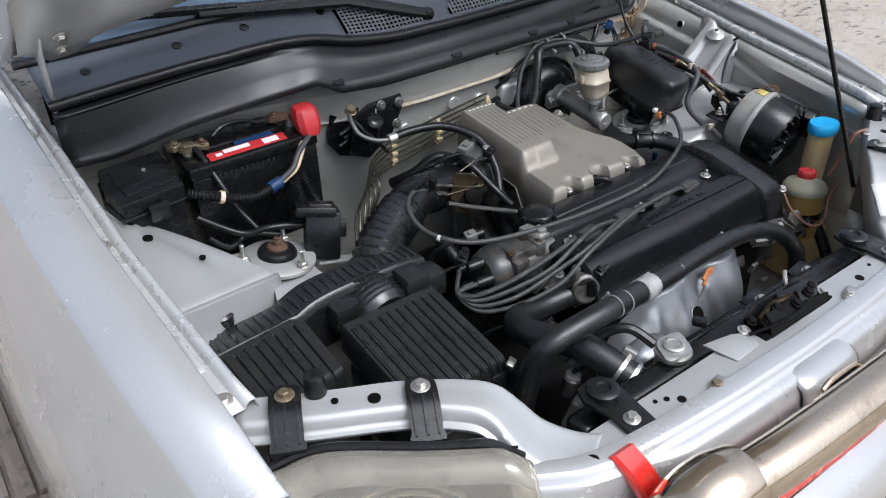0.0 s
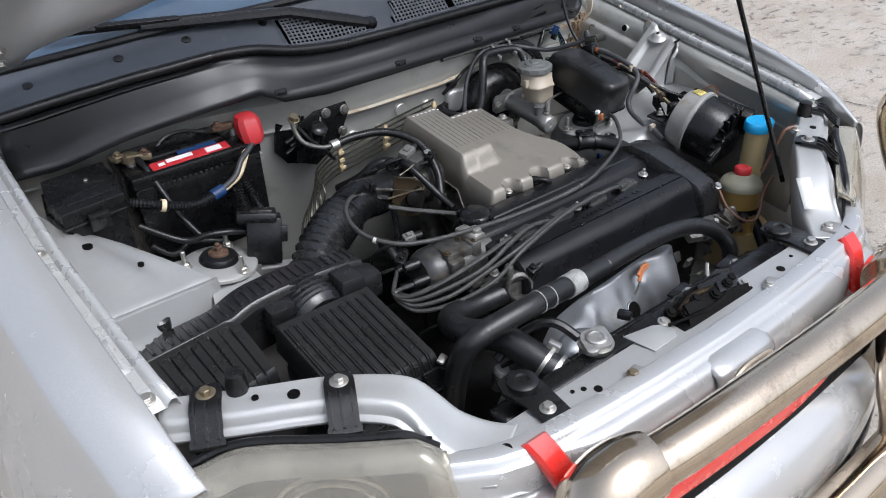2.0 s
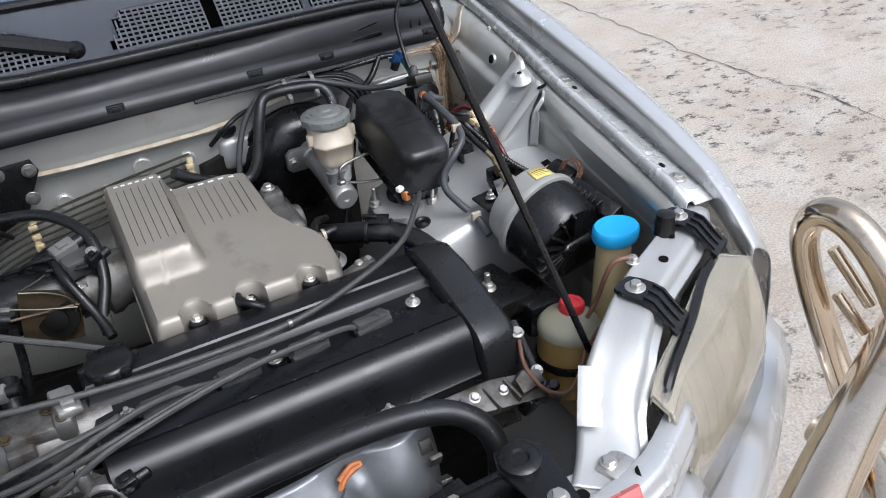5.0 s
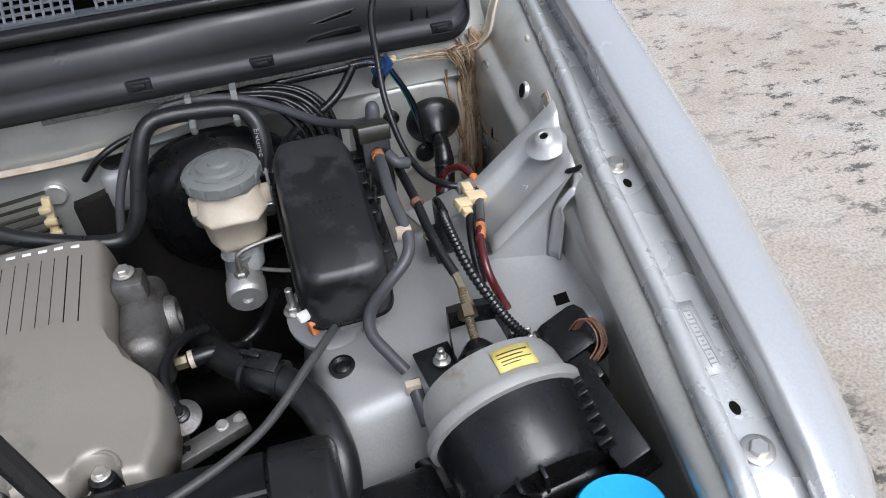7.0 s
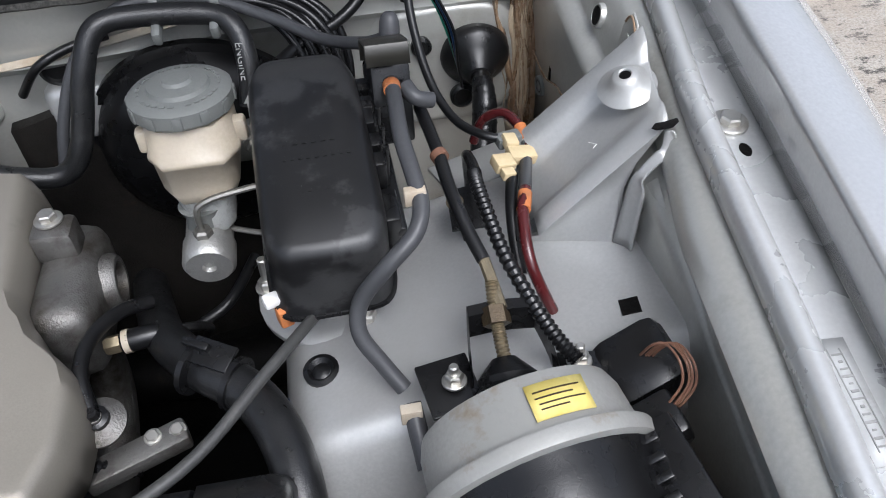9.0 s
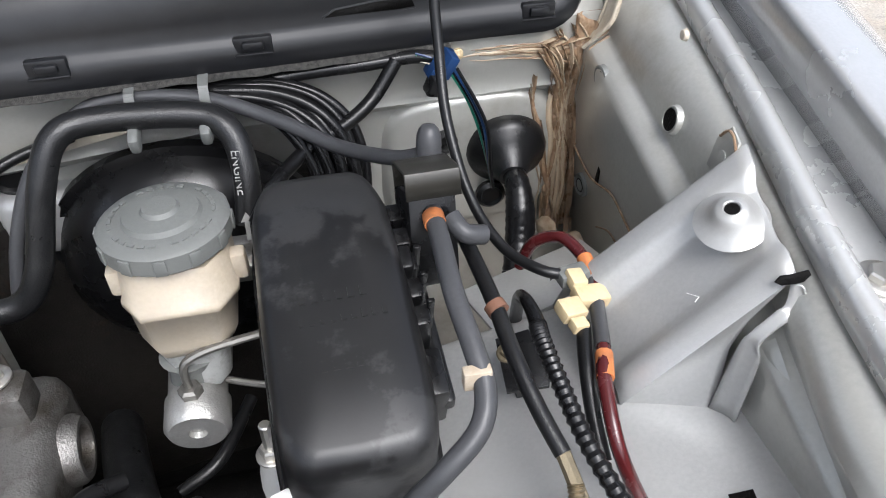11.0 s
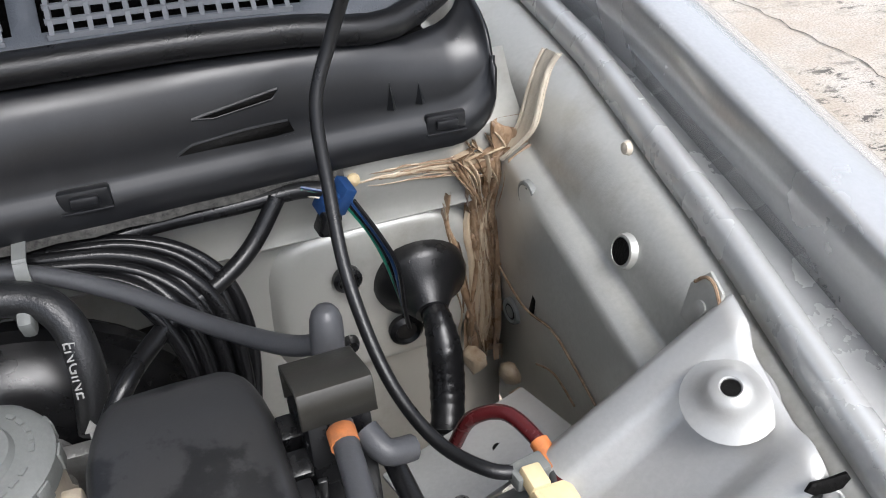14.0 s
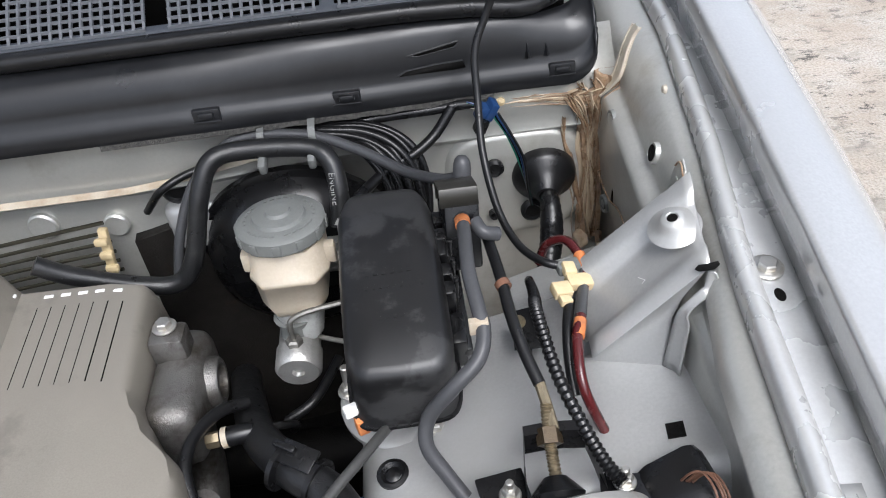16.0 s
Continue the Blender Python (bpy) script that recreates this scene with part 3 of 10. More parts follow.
# lower apron walls ahead of the towers
for s in (-1, 1):
    rings = []
    for y in np.linspace(0.2, 0.52, 8):
        x = wall_x(y)
        rings.append([(s * (x + 0.003), y, 0.62), (s * (x - 0.004), y, 0.55), (s * (x - 0.06), y, 0.47), (s * (x - 0.17), y, 0.42), (s * 0.36, y, 0.36)])
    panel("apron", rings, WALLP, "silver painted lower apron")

# gusset between rail and right tower
rings = []
for k in np.linspace(0, 1, 14):
    bx, by, bz = 0.716 - 0.092 * k, 0.695 + 0.009 * k, 0.931 - 0.092 * k
    fx, fy, fz = 0.708 - 0.084 * k, 0.616 + 0.002 * k, 0.907 - 0.086 * k
    ring = [(bx, by + 0.028, bz - 0.06), (bx, by + 0.004, bz - 0.012), (bx, by - 0.003, bz - 0.001)]
    for u, dz in ((0.06, 0.001), (0.2, 0.001), (0.235, 0.0), (0.26, -0.003), (0.31, -0.0115), (0.33, -0.0135), (0.37, -0.014), (0.6, -0.0125), (0.74, -0.0115), (0.8, -0.009), (0.86, -0.003), (0.92, 0.0005)):
        ring.append((bx + (fx - bx) * u, by + (fy - by) * u, bz + (fz - bz) * u + dz * (0.5 + 0.9 * k)))
    top = Vector((fx, fy - 0.006, fz - 0.004))
    foot = Vector((0.681, 0.610, 0.800)).lerp(Vector((0.616, 0.642, 0.782)), k)
    belly = Vector((-0.010, 0.0, 0.0)) * max(0, 1 - 4 * k)
    ring.append((fx, fy, fz))
    for u in (0.0, 0.12, 0.3, 0.5, 0.7, 0.88):
        ring.append(tuple(top.lerp(foot, u) + belly * math.sin(math.pi * min(1, u * 1.25)) + Vector((0, 0.004, -0.002)) * math.sin(math.pi * u)))
    ring += [tuple(foot), tuple(foot + Vector((0.0, -0.004, -0.0035))), tuple(foot + Vector((0.001, -0.012, -0.0055)))]
    rings.append(ring)
panel("gusset", rings, BAY, "silver pressed steel gusset with a round hole")
bm = lathe([(0.021, -0.0055), (0.019, -0.0042), (0.016, -0.0022), (0.0132, 0.0002), (0.0112, 0.0028), (0.0096, 0.005), (0.008, 0.0064), (0.005, 0.0072), (0.0043, 0.0066), (0.0041, 0.003)], frame_at((0.694, 0.657, 0.909), (-0.32, -0.2, 1)), 32)
part("boss", bm, BAY, car)
part("hole", lathe([(0.0041, -0.002), (0.0041, 0.0058)], frame_at((0.694, 0.657, 0.909), (-0.32, -0.2, 1)), 18), DARK, car)
# torn slot (dark plate for its shade) and folded flange at gusset front
slot = [(-0.009, -0.001), (-0.006, 0.002), (0.0, 0.0022), (0.008, 0.0035), (0.009, 0.0008), (0.005, -0.0024), (0.0, -0.003), (-0.006, -0.003)]
part("slot", prism(slot, 0.002, frame_at((0.7045, 0.6085, 0.9035), (-0.35, -0.75, 0.6)), b=0.0004), DARK, car)
inner = [(0.7055, 0.6095, 0.8985), (0.7045, 0.607, 0.892), (0.703, 0.6055, 0.887), (0.701, 0.6052, 0.8853), (0.699, 0.6055, 0.883), (0.689, 0.6065, 0.8685), (0.686, 0.6075, 0.861), (0.684, 0.608, 0.845), (0.681, 0.610, 0.800)]
outer = [(0.7105, 0.6045, 0.8985), (0.7135, 0.602, 0.890), (0.7125, 0.600, 0.8815), (0.708, 0.599, 0.879), (0.703, 0.5995, 0.8795), (0.6915, 0.5995, 0.8655), (0.6925, 0.597, 0.857), (0.692, 0.5955, 0.848), (0.6897, 0.595, 0.804)]
rings = []
for p, q in zip(spline([Vector(v) for v in inner], 4), spline([Vector(v) for v in outer], 4)):
    rings.append([tuple(p.lerp(q, u) + Vector((0.0015, 0.0, 0.0012)) * math.sin(math.pi * u)) for u in (0, 0.25, 0.5, 0.75, 1)])
panel("gusset_flange", rings, BAY, "folded flange at the end of the gusset", 0.0016)
edge = [(0.634, 0.6345, 0.7895), (0.645, 0.6285, 0.7915), (0.656, 0.6225, 0.793), (0.668, 0.615, 0.7945), (0.678, 0.6095, 0.7945)]
part("weld_seam", tube(edge, 0.0012, 6, 5), BAY, car, "welded plate edge")
part("weld_tab", prism([(-0.009, -0.003), (0.008, -0.004), (0.010, 0.0), (0.007, 0.004), (-0.008, 0.0035)], 0.0018, frame_at((0.662, 0.6165, 0.7935), (-0.2, -0.3, 1), (0.9, -0.5, 0)), b=0.0006), BAY, car)
part("plate_edge", tube([(0.6385, 0.6307, 0.7905), (0.6354, 0.6117, 0.7898), (0.6302, 0.605, 0.7886), (0.6101, 0.6055, 0.784), (0.5753, 0.6069, 0.7757), (0.5697, 0.6132, 0.7743), (0.5709, 0.6431, 0.7746)], 0.0009, 6, 6), BAY, car, "edge of the reinforcing plate")
rings = []
for u in np.linspace(0, 1, 12):
    c = Vector((0.7005, 0.608 - 0.064 * u, 0.853 - 0.026 * u))
    w = 0.0085 * (1 - u) ** 0.7 + 0.0008
    rings.append([tuple(c + Vector((0.004 - 0.0065 * math.sin(math.pi * v) * (1 - 0.7 * u), 0.35 * w * (2 * v - 1), -w * (2 * v - 1)))) for v in np.linspace(0, 1, 7)])
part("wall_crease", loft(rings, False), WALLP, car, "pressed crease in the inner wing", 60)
part("spot_weld", lathe([(0.0052, 0), (0.0046, 0.0006)], frame_at((0.6286, 0.575, 0.7835), (-0.2, -0.15, 1)), 16), BAY, car)


# ---- radiator support ----
# back edge, front edge and height along the headlamp carrier
ARM = [(0.335, 0.008, 0.40, -0.03, 0.7925), (0.36, 0.032, 0.425, -0.012, 0.7945), (0.385, 0.062, 0.445, 0.018, 0.806), (0.402, 0.086, 0.456, 0.044, 0.826), (0.424, 0.11, 0.468, 0.07, 0.845), (0.455, 0.134, 0.488, 0.094, 0.854),
       (0.52, 0.178, 0.545, 0.138, 0.857), (0.61, 0.224, 0.635, 0.186, 0.858), (0.70, 0.275, 0.712, 0.232, 0.858)]


rings = []
for x in np.linspace(-0.40, 0.40, 25):
    lip = -0.048 + 0.02 * (x / 0.4) ** 2
    rings.append([(x, 0.03, 0.73), (x, 0.026, 0.778), (x, 0.021, 0.788), (x, 0.0, 0.79), (x, lip, 0.79), (x, lip - 0.008, 0.782), (x, lip - 0.01, 0.70)])
panel("radiator_support", rings, BAY, "silver painted radiator support", 0.0018)
for s in (-1, 1):
    low = [max(0, min(1, (0.85 - a[4]) / 0.03)) for a in ARM]
    backs = spline([(s * (a[0] + k * (-0.014 if s > 0 else 0.008)), a[1], a[4]) for a, k in zip(ARM, low)], 6)
    fronts = spline([(s * (a[2] + k * (-0.032 if s > 0 else 0.008)), a[3], a[4] - 0.001) for a, k in zip(ARM, low)], 6)
    rings = []
    for p, q in zip(backs, fronts):
        d = q - p
        out = Vector((d.x, d.y, 0)).normalized()
        prof = [(0.0, 0.0, -0.05), (0.0, 0.0, -0.006), (0.02, 0.0, -0.001), (0.06, 0.0, 0.0012), (0.12, 0.0, 0.0014), (0.2, 0.0, 0.0), (0.5, 0.0, 0.0006), (0.82, 0.0, 0.0), (0.93, 0.0, -0.0012), (1.0, 0.0, -0.006),
                (1.0, 0.0015, -0.014), (1.0, 0.003, -0.0175), (1.0, 0.008, -0.0195), (1.0, 0.0115, -0.0205), (1.0, 0.012, -0.023)]
        rings.append([tuple(p.lerp(q, u) + out * o + Vector((0, 0, z))) for u, o, z in prof])
    panel("headlamp_carrier", rings, BAY, "silver painted headlamp carrier panel", 0.0018)
for x, y, r in ((-0.22, -0.012, 0.006), (-0.235, 0.0, 0.004), (-0.25, 0.006, 0.003), (-0.385, 0.012, 0.007), (-0.36, -0.02, 0.004), (0.205, -0.008, 0.007), (0.325, -0.006, 0.0075), (0.385, 0.02, 0.006),
                (0.25, 0.002, 0.003)):
    part("hole", lathe([(r, -0.001), (r, 0.0012)], Matrix.Translation((x, y, 0.7908)), 16), DARK, car)
for s, x, y, z, r in ((-1, 0.565, 0.172, 0.859, 0.008), (-1, 0.605, 0.196, 0.860, 0.0045), (1, 0.585, 0.18, 0.859, 0.006), (1, 0.53, 0.15, 0.858, 0.007), (1, 0.625, 0.21, 0.861, 0.004)):
    part("hole", lathe([(r, -0.001), (r, 0.0012)], Matrix.Translation((s * x, y, z)), 16), DARK, car)

# ---- header panel over the grille, painted ----
def lip_y(x):
    return interp(abs(x), [(0, -0.056), (0.14, -0.053), (0.25, -0.047), (0.33, -0.04), (0.373, -0.034), (0.41, -0.024), (0.45, -0.002), (0.487, 0.02)])


rings = []
for x in np.linspace(-0.487, 0.487, 61):
    b, z = lip_y(x), 0.0035 * max(0, (abs(x) - 0.36) / 0.1)
    f = interp(abs(x), [(0.29, 1.0), (0.325, 0.55), (0.345, 0.3), (0.487, 0.22)])
    prof = [(0.026, 0.780), (0.026, 0.794), (0.0245, 0.7972), (0.02, 0.7982), (0.003, 0.7985), (0.0, 0.7972), (-0.003, 0.7925), (-0.006 - 0.002 * f, 0.7875), (-0.007 - 0.006 * f, 0.7855), (-0.008 - 0.012 * f, 0.784),
            (-0.008 - 0.019 * f, 0.778), (-0.009 - 0.025 * f, 0.766), (-0.009 - 0.029 * f, 0.752), (-0.009 - 0.030 * f, 0.743), (-0.007 - 0.026 * f, 0.7395), (-0.002 - 0.02 * f, 0.7385)]
    rings.append([(x, b + dy, z + dz) for dy, dz in prof])
panel("header_panel", rings, PAINT, "silver painted grille header with a stepped lip", 0.002, 42)
rings = []
for x in np.linspace(-0.47, 0.47, 41):
    b = lip_y(x)
    rings.append([(x, b + 0.0, 0.742), (x, b - 0.028, 0.738), (x, b - 0.04, 0.734), (x, b - 0.047, 0.722), (x, b - 0.052, 0.70), (x, b - 0.052, 0.66), (x, b - 0.045, 0.6)])
panel("grille_surround", rings, PAINT, "silver painted grille surround", 0.002, 42)
for s in (-1, 1):
    part("hole", lathe([(0.0075, -0.001), (0.0075, 0.0012)], Matrix.Translation((s * 0.388, lip_y(0.388) + 0.012, 0.799)), 18), DARK, car)
    part("hole_rim", lathe([(0.0095, -0.001), (0.0092, 0.0014), (0.0078, 0.0016), (0.0076, 0.0)], Matrix.Translation((s * 0.388, lip_y(0.388) + 0.012, 0.799)), 20), PAINT, car)

# brown-stained sheet added for the shade low on the bulkhead behind the servo
SHADE_SHEET = mat("stained_bulkhead_shade", (0.006, 0.0054, 0.0048), (0.014, 0.0118, 0.0095), 0.55, 0.8, 0, 20, 300, 0.4, dirt=(0.05, 0.028, 0.016), dirt_scale=16, dirt_lo=0.62, dirt_hi=0.8, spec=0.25)
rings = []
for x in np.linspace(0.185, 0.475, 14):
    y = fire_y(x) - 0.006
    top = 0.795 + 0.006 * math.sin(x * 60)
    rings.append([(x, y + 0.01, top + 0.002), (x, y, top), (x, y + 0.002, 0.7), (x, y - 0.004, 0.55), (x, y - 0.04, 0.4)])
panel("bulkhead_shade_sheet", rings, SHADE_SHEET, "brown-stained dark sheet added for shade", 0.004)


# ---- plastic cowl under the windscreen ----
cowl = thing("windscreen_cowl", (0, 0.93, 0.9), "black moulded plastic windscreen cowl with air grilles", "car cowl")


def cowl_low(x):
    y = interp(x, [(-0.70, 0.945), (-0.62, 0.925), (-0.5, 0.90), (-0.35, 0.872), (-0.22, 0.861), (-0.1, 0.858), (0.07, 0.855), (0.3, 0.868), (0.45, 0.885), (0.6, 0.905), (0.69, 0.91)])
    z = interp(x, [(-0.70, 0.90), (-0.62, 0.905), (-0.5, 0.935), (-0.35, 0.955), (-0.24, 0.962), (-0.2, 0.935), (-0.1, 0.926), (0.07, 0.928), (0.3, 0.925), (0.45, 0.918), (0.6, 0.912), (0.69, 0.909)])
    return y, z


def cowl_high(x):
    y = interp(x, [(-0.70, 0.945), (-0.55, 0.93), (-0.4, 0.915), (-0.25, 0.91), (-0.1, 0.90), (0.1, 0.893), (0.4, 0.905), (0.6, 0.925), (0.65, 0.936), (0.675, 0.95), (0.69, 0.97)])
    z = interp(x, [(-0.70, 1.01), (-0.6, 1.02), (-0.45, 1.032), (-0.3, 1.038), (-0.22, 1.03), (-0.14, 1.01), (-0.05, 1.0), (0.1, 1.0), (0.4, 0.999), (0.52, 0.995), (0.6, 0.988), (0.645, 0.98), (0.67, 0.985), (0.69, 0.998)])
    return y, z


def apron_lean(x, u):
    """Depth of the plain face of the apron at the height share u."""
    (yl, zl), (yh, zh) = cowl_low(x), cowl_high(x)
    k = min(1, max(0, (u - 0.2) / 0.66))
    return yl + 0.002 + (yh - 0.012 - yl) * (0.16 * k + 0.84 * k ** 3.5)


rings = []
for x in list(np.linspace(-0.70, 0.66, 58)) + [0.668, 0.676, 0.682, 0.686, 0.689, 0.690]:
    (yl, zl), (yh, zh) = cowl_low(x), cowl_high(x)
    bulge = interp(x, [(-0.7, 0.0), (-0.5, 0.0), (-0.24, 0.004), (-0.14, 0.018), (0.0, 0.024), (0.5, 0.022), (0.69, 0.012)])
    if x > 0.66:
        zl += 0.03 * (1 - math.sqrt(max(0, 1 - ((x - 0.66) / 0.03) ** 2)))
    right = interp(x, [(-0.3, 0.0), (-0.1, 1.0)])
    ring = [(x, yl + 0.012, zl - 0.004), (x, yl - 0.003, zl - 0.003), (x, yl - 0.005, zl + 0.003), (x, yl - 0.003, zl + 0.008 + 0.007 * right), (x, yl - 0.001 + 0.001 * right, zl + 0.010 + 0.0075 * right), (x, yl + 0.001, zl + 0.013 + 0.009 * right)]
    for u in (0.34, 0.42, 0.5, 0.58, 0.65, 0.71, 0.75, 0.78):
        lean = apron_lean(x, u)
        hump = math.sin(math.pi * min(1, u * 1.25)) * bulge * 0.7
        ring.append((x, lean * right + (yl + (yh - yl) * u - hump) * (1 - right), zl + (zh - zl) * u ))
    ring += [(x, yh - 0.0105, zl + (zh - zl) * 0.84), (x, yh - 0.005, zl + (zh - zl) * 0.9)]
    rings.append(ring)
solid(part("front_panel", loft(rings, False), COWLP, cowl, "black glossy plastic apron", 50), 0.003, 0)
# rubber sealing lip
part("seal", tube([(x, cowl_high(x)[0] - 0.004, cowl_high(x)[1] + 0.002) for x in np.linspace(-0.70, 0.69, 24)], 0.0095, 10, 4), RUBBER, cowl, "black rubber bonnet seal")


def cowl_back(x):
    return interp(x, [(-0.72, 1.06), (-0.4, 1.005), (0.0, 0.985), (0.4, 0.99), (0.72, 1.03)]), interp(x, [(-0.72, 1.05), (-0.4, 1.075), (0, 1.082), (0.4, 1.075), (0.72, 1.055)])


def cowl_top(x, u):
    (ya, za), (yb, zb) = cowl_high(x), cowl_back(x)
    k = u ** 0.8
    return (x, ya + 0.003 + (yb - ya) * u, za - 0.002 + (zb - za) * k)


GRILLES = ((-0.145, 0.045), (0.105, 0.27), (0.275, 0.43), (0.435, 0.58))


def in_grille(x, u):
    if not 0.1 < u < 0.66:
        return False
    if -0.145 < x < 0.045:
        return u < 0.66 - 0.5 * max(0, (x + 0.03) / 0.075)
    return any(a < x < b for a, b in GRILLES[1:]) and u > 0.1 and x - 0.105 > (u - 0.1) * 0.05


# solid part of the cowl top, as a grid with the grille fields left open
bm = bmesh.new()
NX, NU = 100, 16
grid = [[bm.verts.new(cowl_top(-0.70 + 1.39 * i / NX, j / NU)) for j in range(NU + 1)] for i in range(NX + 1)]
for i in range(NX):
    for j in range(NU):
        if not in_grille(-0.70 + 1.39 * (i + 0.5) / NX, (j + 0.5) / NU):
            bm.faces.new((grid[i][j], grid[i + 1][j], grid[i + 1][j + 1], grid[i][j + 1]))
solid(part("top_panel", bm, COWLG, cowl, "dark grey textured plastic top", 50), 0.003, -1)
bm = bmesh.new()
for a, b in GRILLES:
    n = int((b - a) / 0.0093)
    for k in range(n + 1):
        x = a + (b - a) * k / n
        for j in range(8):
            u0, u1 = 0.1 + 0.56 * j / 8, 0.1 + 0.56 * (j + 1) / 8
            if in_grille(x, (u0 + u1) / 2):
                p, q = Vector(cowl_top(x, u0)), Vector(cowl_top(x, u1))
                tube([p, q], 0.0019, 4, 1, bm=bm, straight=True)
    for j in range(9):
        u = 0.1 + 0.56 * j / 8
        xs = [a + (b - a) * k / 20 for k in range(21)]
        run = [cowl_top(x, u) for x in xs if in_grille(x, min(0.655, max(0.105, u)))]
        if len(run) > 1:
            tube(run, 0.0019, 4, 1, bm=bm, straight=True)
part("grille_mesh", bm, COWLM, cowl, "grey plastic grille mesh")
# near-black backing added so that the mesh holes look shaded
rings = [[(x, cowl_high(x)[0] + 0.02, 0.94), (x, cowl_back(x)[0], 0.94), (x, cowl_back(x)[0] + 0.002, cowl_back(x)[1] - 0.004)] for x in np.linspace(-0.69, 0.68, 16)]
part("grille_dark_backing", loft(rings, False), DARK, cowl)
for x, u in ((-0.62, 0.5), (-0.46, 0.55), (-0.33, 0.6), (-0.17, 0.66)):
    part("clip", lathe([(0.009, 0), (0.009, 0.002), (0.006, 0.003)], frame_at(cowl_top(x, u), (0, -0.5, 1)), 16), RUBBER, cowl)
# moulded pockets, slot (dark faces put in for shade) and fins near apron end
def apron_spot(x, z):
    (yl, zl), (yh, zh) = cowl_low(x), cowl_high(x)
    u = (z - zl) / (zh - zl)
    return Vector((x, apron_lean(x, u), z))


def pocket(outline, name, label):
    ring = [apron_spot(x, z) + Vector((0, -0.0012, 0)) for x, z in outline]
    bm = bmesh.new()
    bm.faces.new([bm.verts.new(p) for p in ring])
    solid(part(name, bm, DARK, cowl, label), 0.0015, 0)
    part("rim", tube(ring + ring[:1], 0.0011, 6, 1, straight=True), COWLP, cowl)


pocket([(0.489, 0.937), (0.491, 0.942), (0.500, 0.9465), (0.53, 0.948), (0.556, 0.9475), (0.559, 0.939), (0.53, 0.938), (0.50, 0.9365)], "slot", "moulded slot drawn as a dark face")
pocket([(0.503, 0.9605), (0.553, 0.9665), (0.548, 0.9615), (0.515, 0.9585)], "pocket", "moulded pocket drawn as a dark face")
for x, top in ((0.621, 0.968), (0.640, 0.97)):
    a, b, c = apron_spot(x - 0.004, 0.938), apron_spot(x + 0.004, 0.938), apron_spot(x, top)
    bm = bmesh.new()
    va, vb, vc, vd = (bm.verts.new(p) for p in (a, b, c, (a + b) / 2 + Vector((0, -0.007, 0.002))))
    for f in ((va, vd, vc), (vd, vb, vc), (va, vb, vd), (va, vc, vb)):
        bm.faces.new(f)
    part("fin", bm, COWLP, cowl, smooth=10)
# foam strip under the apron
rings = []
for x in np.linspace(0.2, 0.585, 22):
    y, z = cowl_low(x)
    k = 0.6 + 0.4 * math.sin(x * 90) ** 2
    rings.append([(x, y + 0.008, z - 0.002), (x, y - 0.004, z - 0.004), (x, y - 0.005, z - 0.006 - 0.004 * k), (x, y + 0.006, z - 0.012 - 0.004 * k)])
part("foam_strip", loft(rings), FOAM, cowl, "grey speckled foam strip")
# fasteners along the lower edge
for x in (-0.205, 0.08, 0.307, 0.44, 0.655):
    y, z = cowl_low(x)
    bm = box((x, y - 0.003, z + 0.014), (0.027, 0.007, 0.014), b=0.002)
    box((x, y - 0.0068, z + 0.015), (0.015, 0.006, 0.007), bm=bm, b=0.002)
    box((x, y - 0.0065, z + 0.0085), (0.027, 0.003, 0.002), bm=bm, b=0.0008)
    part("clip", bm, COWLP, cowl)

# ---- windscreen, bonnet, scuttle behind ----
rings = []
for x in np.linspace(-0.72, 0.72, 17):
    y, z = cowl_back(x)
    rings.append([(x, y + 0.004, z + 0.002), (x * 0.97, y + 0.25 + 0.0 * x, z + 0.17), (x * 0.92, y + 0.6, z + 0.40)])
wind = part("windscreen", loft(rings, False), SCREEN, car, "windscreen glass, mirrored sky in its colour", 60)
solid(wind, 0.005, -1)
part("screen_moulding", tube([(x, cowl_back(x)[0] + 0.002, cowl_back(x)[1] + 0.003) for x in np.linspace(-0.72, 0.72, 14)], 0.008, 8, 3), RUBBER, car)


def wiper(pivot, tip, mid):
    w = thing("windscreen_wiper", pivot, "black windscreen wiper arm and blade", "wiper", "wipers")
    p, m, t = Vector(pivot), Vector(mid), Vector(tip)
    rings = []
    for c, wd, h in ((p, 0.012, 0.010), (p.lerp(m, 0.25), 0.014, 0.011), (p.lerp(m, 0.6), 0.014, 0.010), (m, 0.013, 0.009), (m.lerp(t, 0.3), 0.011, 0.008), (m.lerp(t, 0.7), 0.008, 0.007), (t, 0.006, 0.006)):
        side, up = Vector((0.12, 0.75, 0.55)) * wd, Vector((0, -0.55, 0.8)) * h
        rings.append([tuple(c - side - up * 0.4), tuple(c - side * 0.9 + up * 0.5), tuple(c - side * 0.4 + up), tuple(c + side * 0.4 + up), tuple(c + side * 0.9 + up * 0.5), tuple(c + side - up * 0.4)])
    part("arm", loft(rings), BLACKP, w, "", 30)
    d = (t - m).normalized()
    off = Vector((0, 0.016, 0.004))
    part("blade", tube([m + d * 0.02 + off, t + d * 0.16 + off], 0.0075, 8, 3, straight=True), RUBBER, w)
    part("blade_bridge", box(t + off * 0.7 + Vector((0, 0, 0.004)), (0.15, 0.014, 0.014), frame_at((0, 0, 0), (0, -0.4, 1), tuple(d)), b=0.003), BLACKP, w)
    part("pivot_cap", lathe([(0.014, -0.008), (0.014, 0.004), (0.010, 0.010)], frame_at(pivot, (0, -0.4, 1)), 18), BLACKP, w)


wiper((0.055, 0.918, 1.022), (-0.40, 1.0, 1.092), (-0.12, 0.95, 1.075))
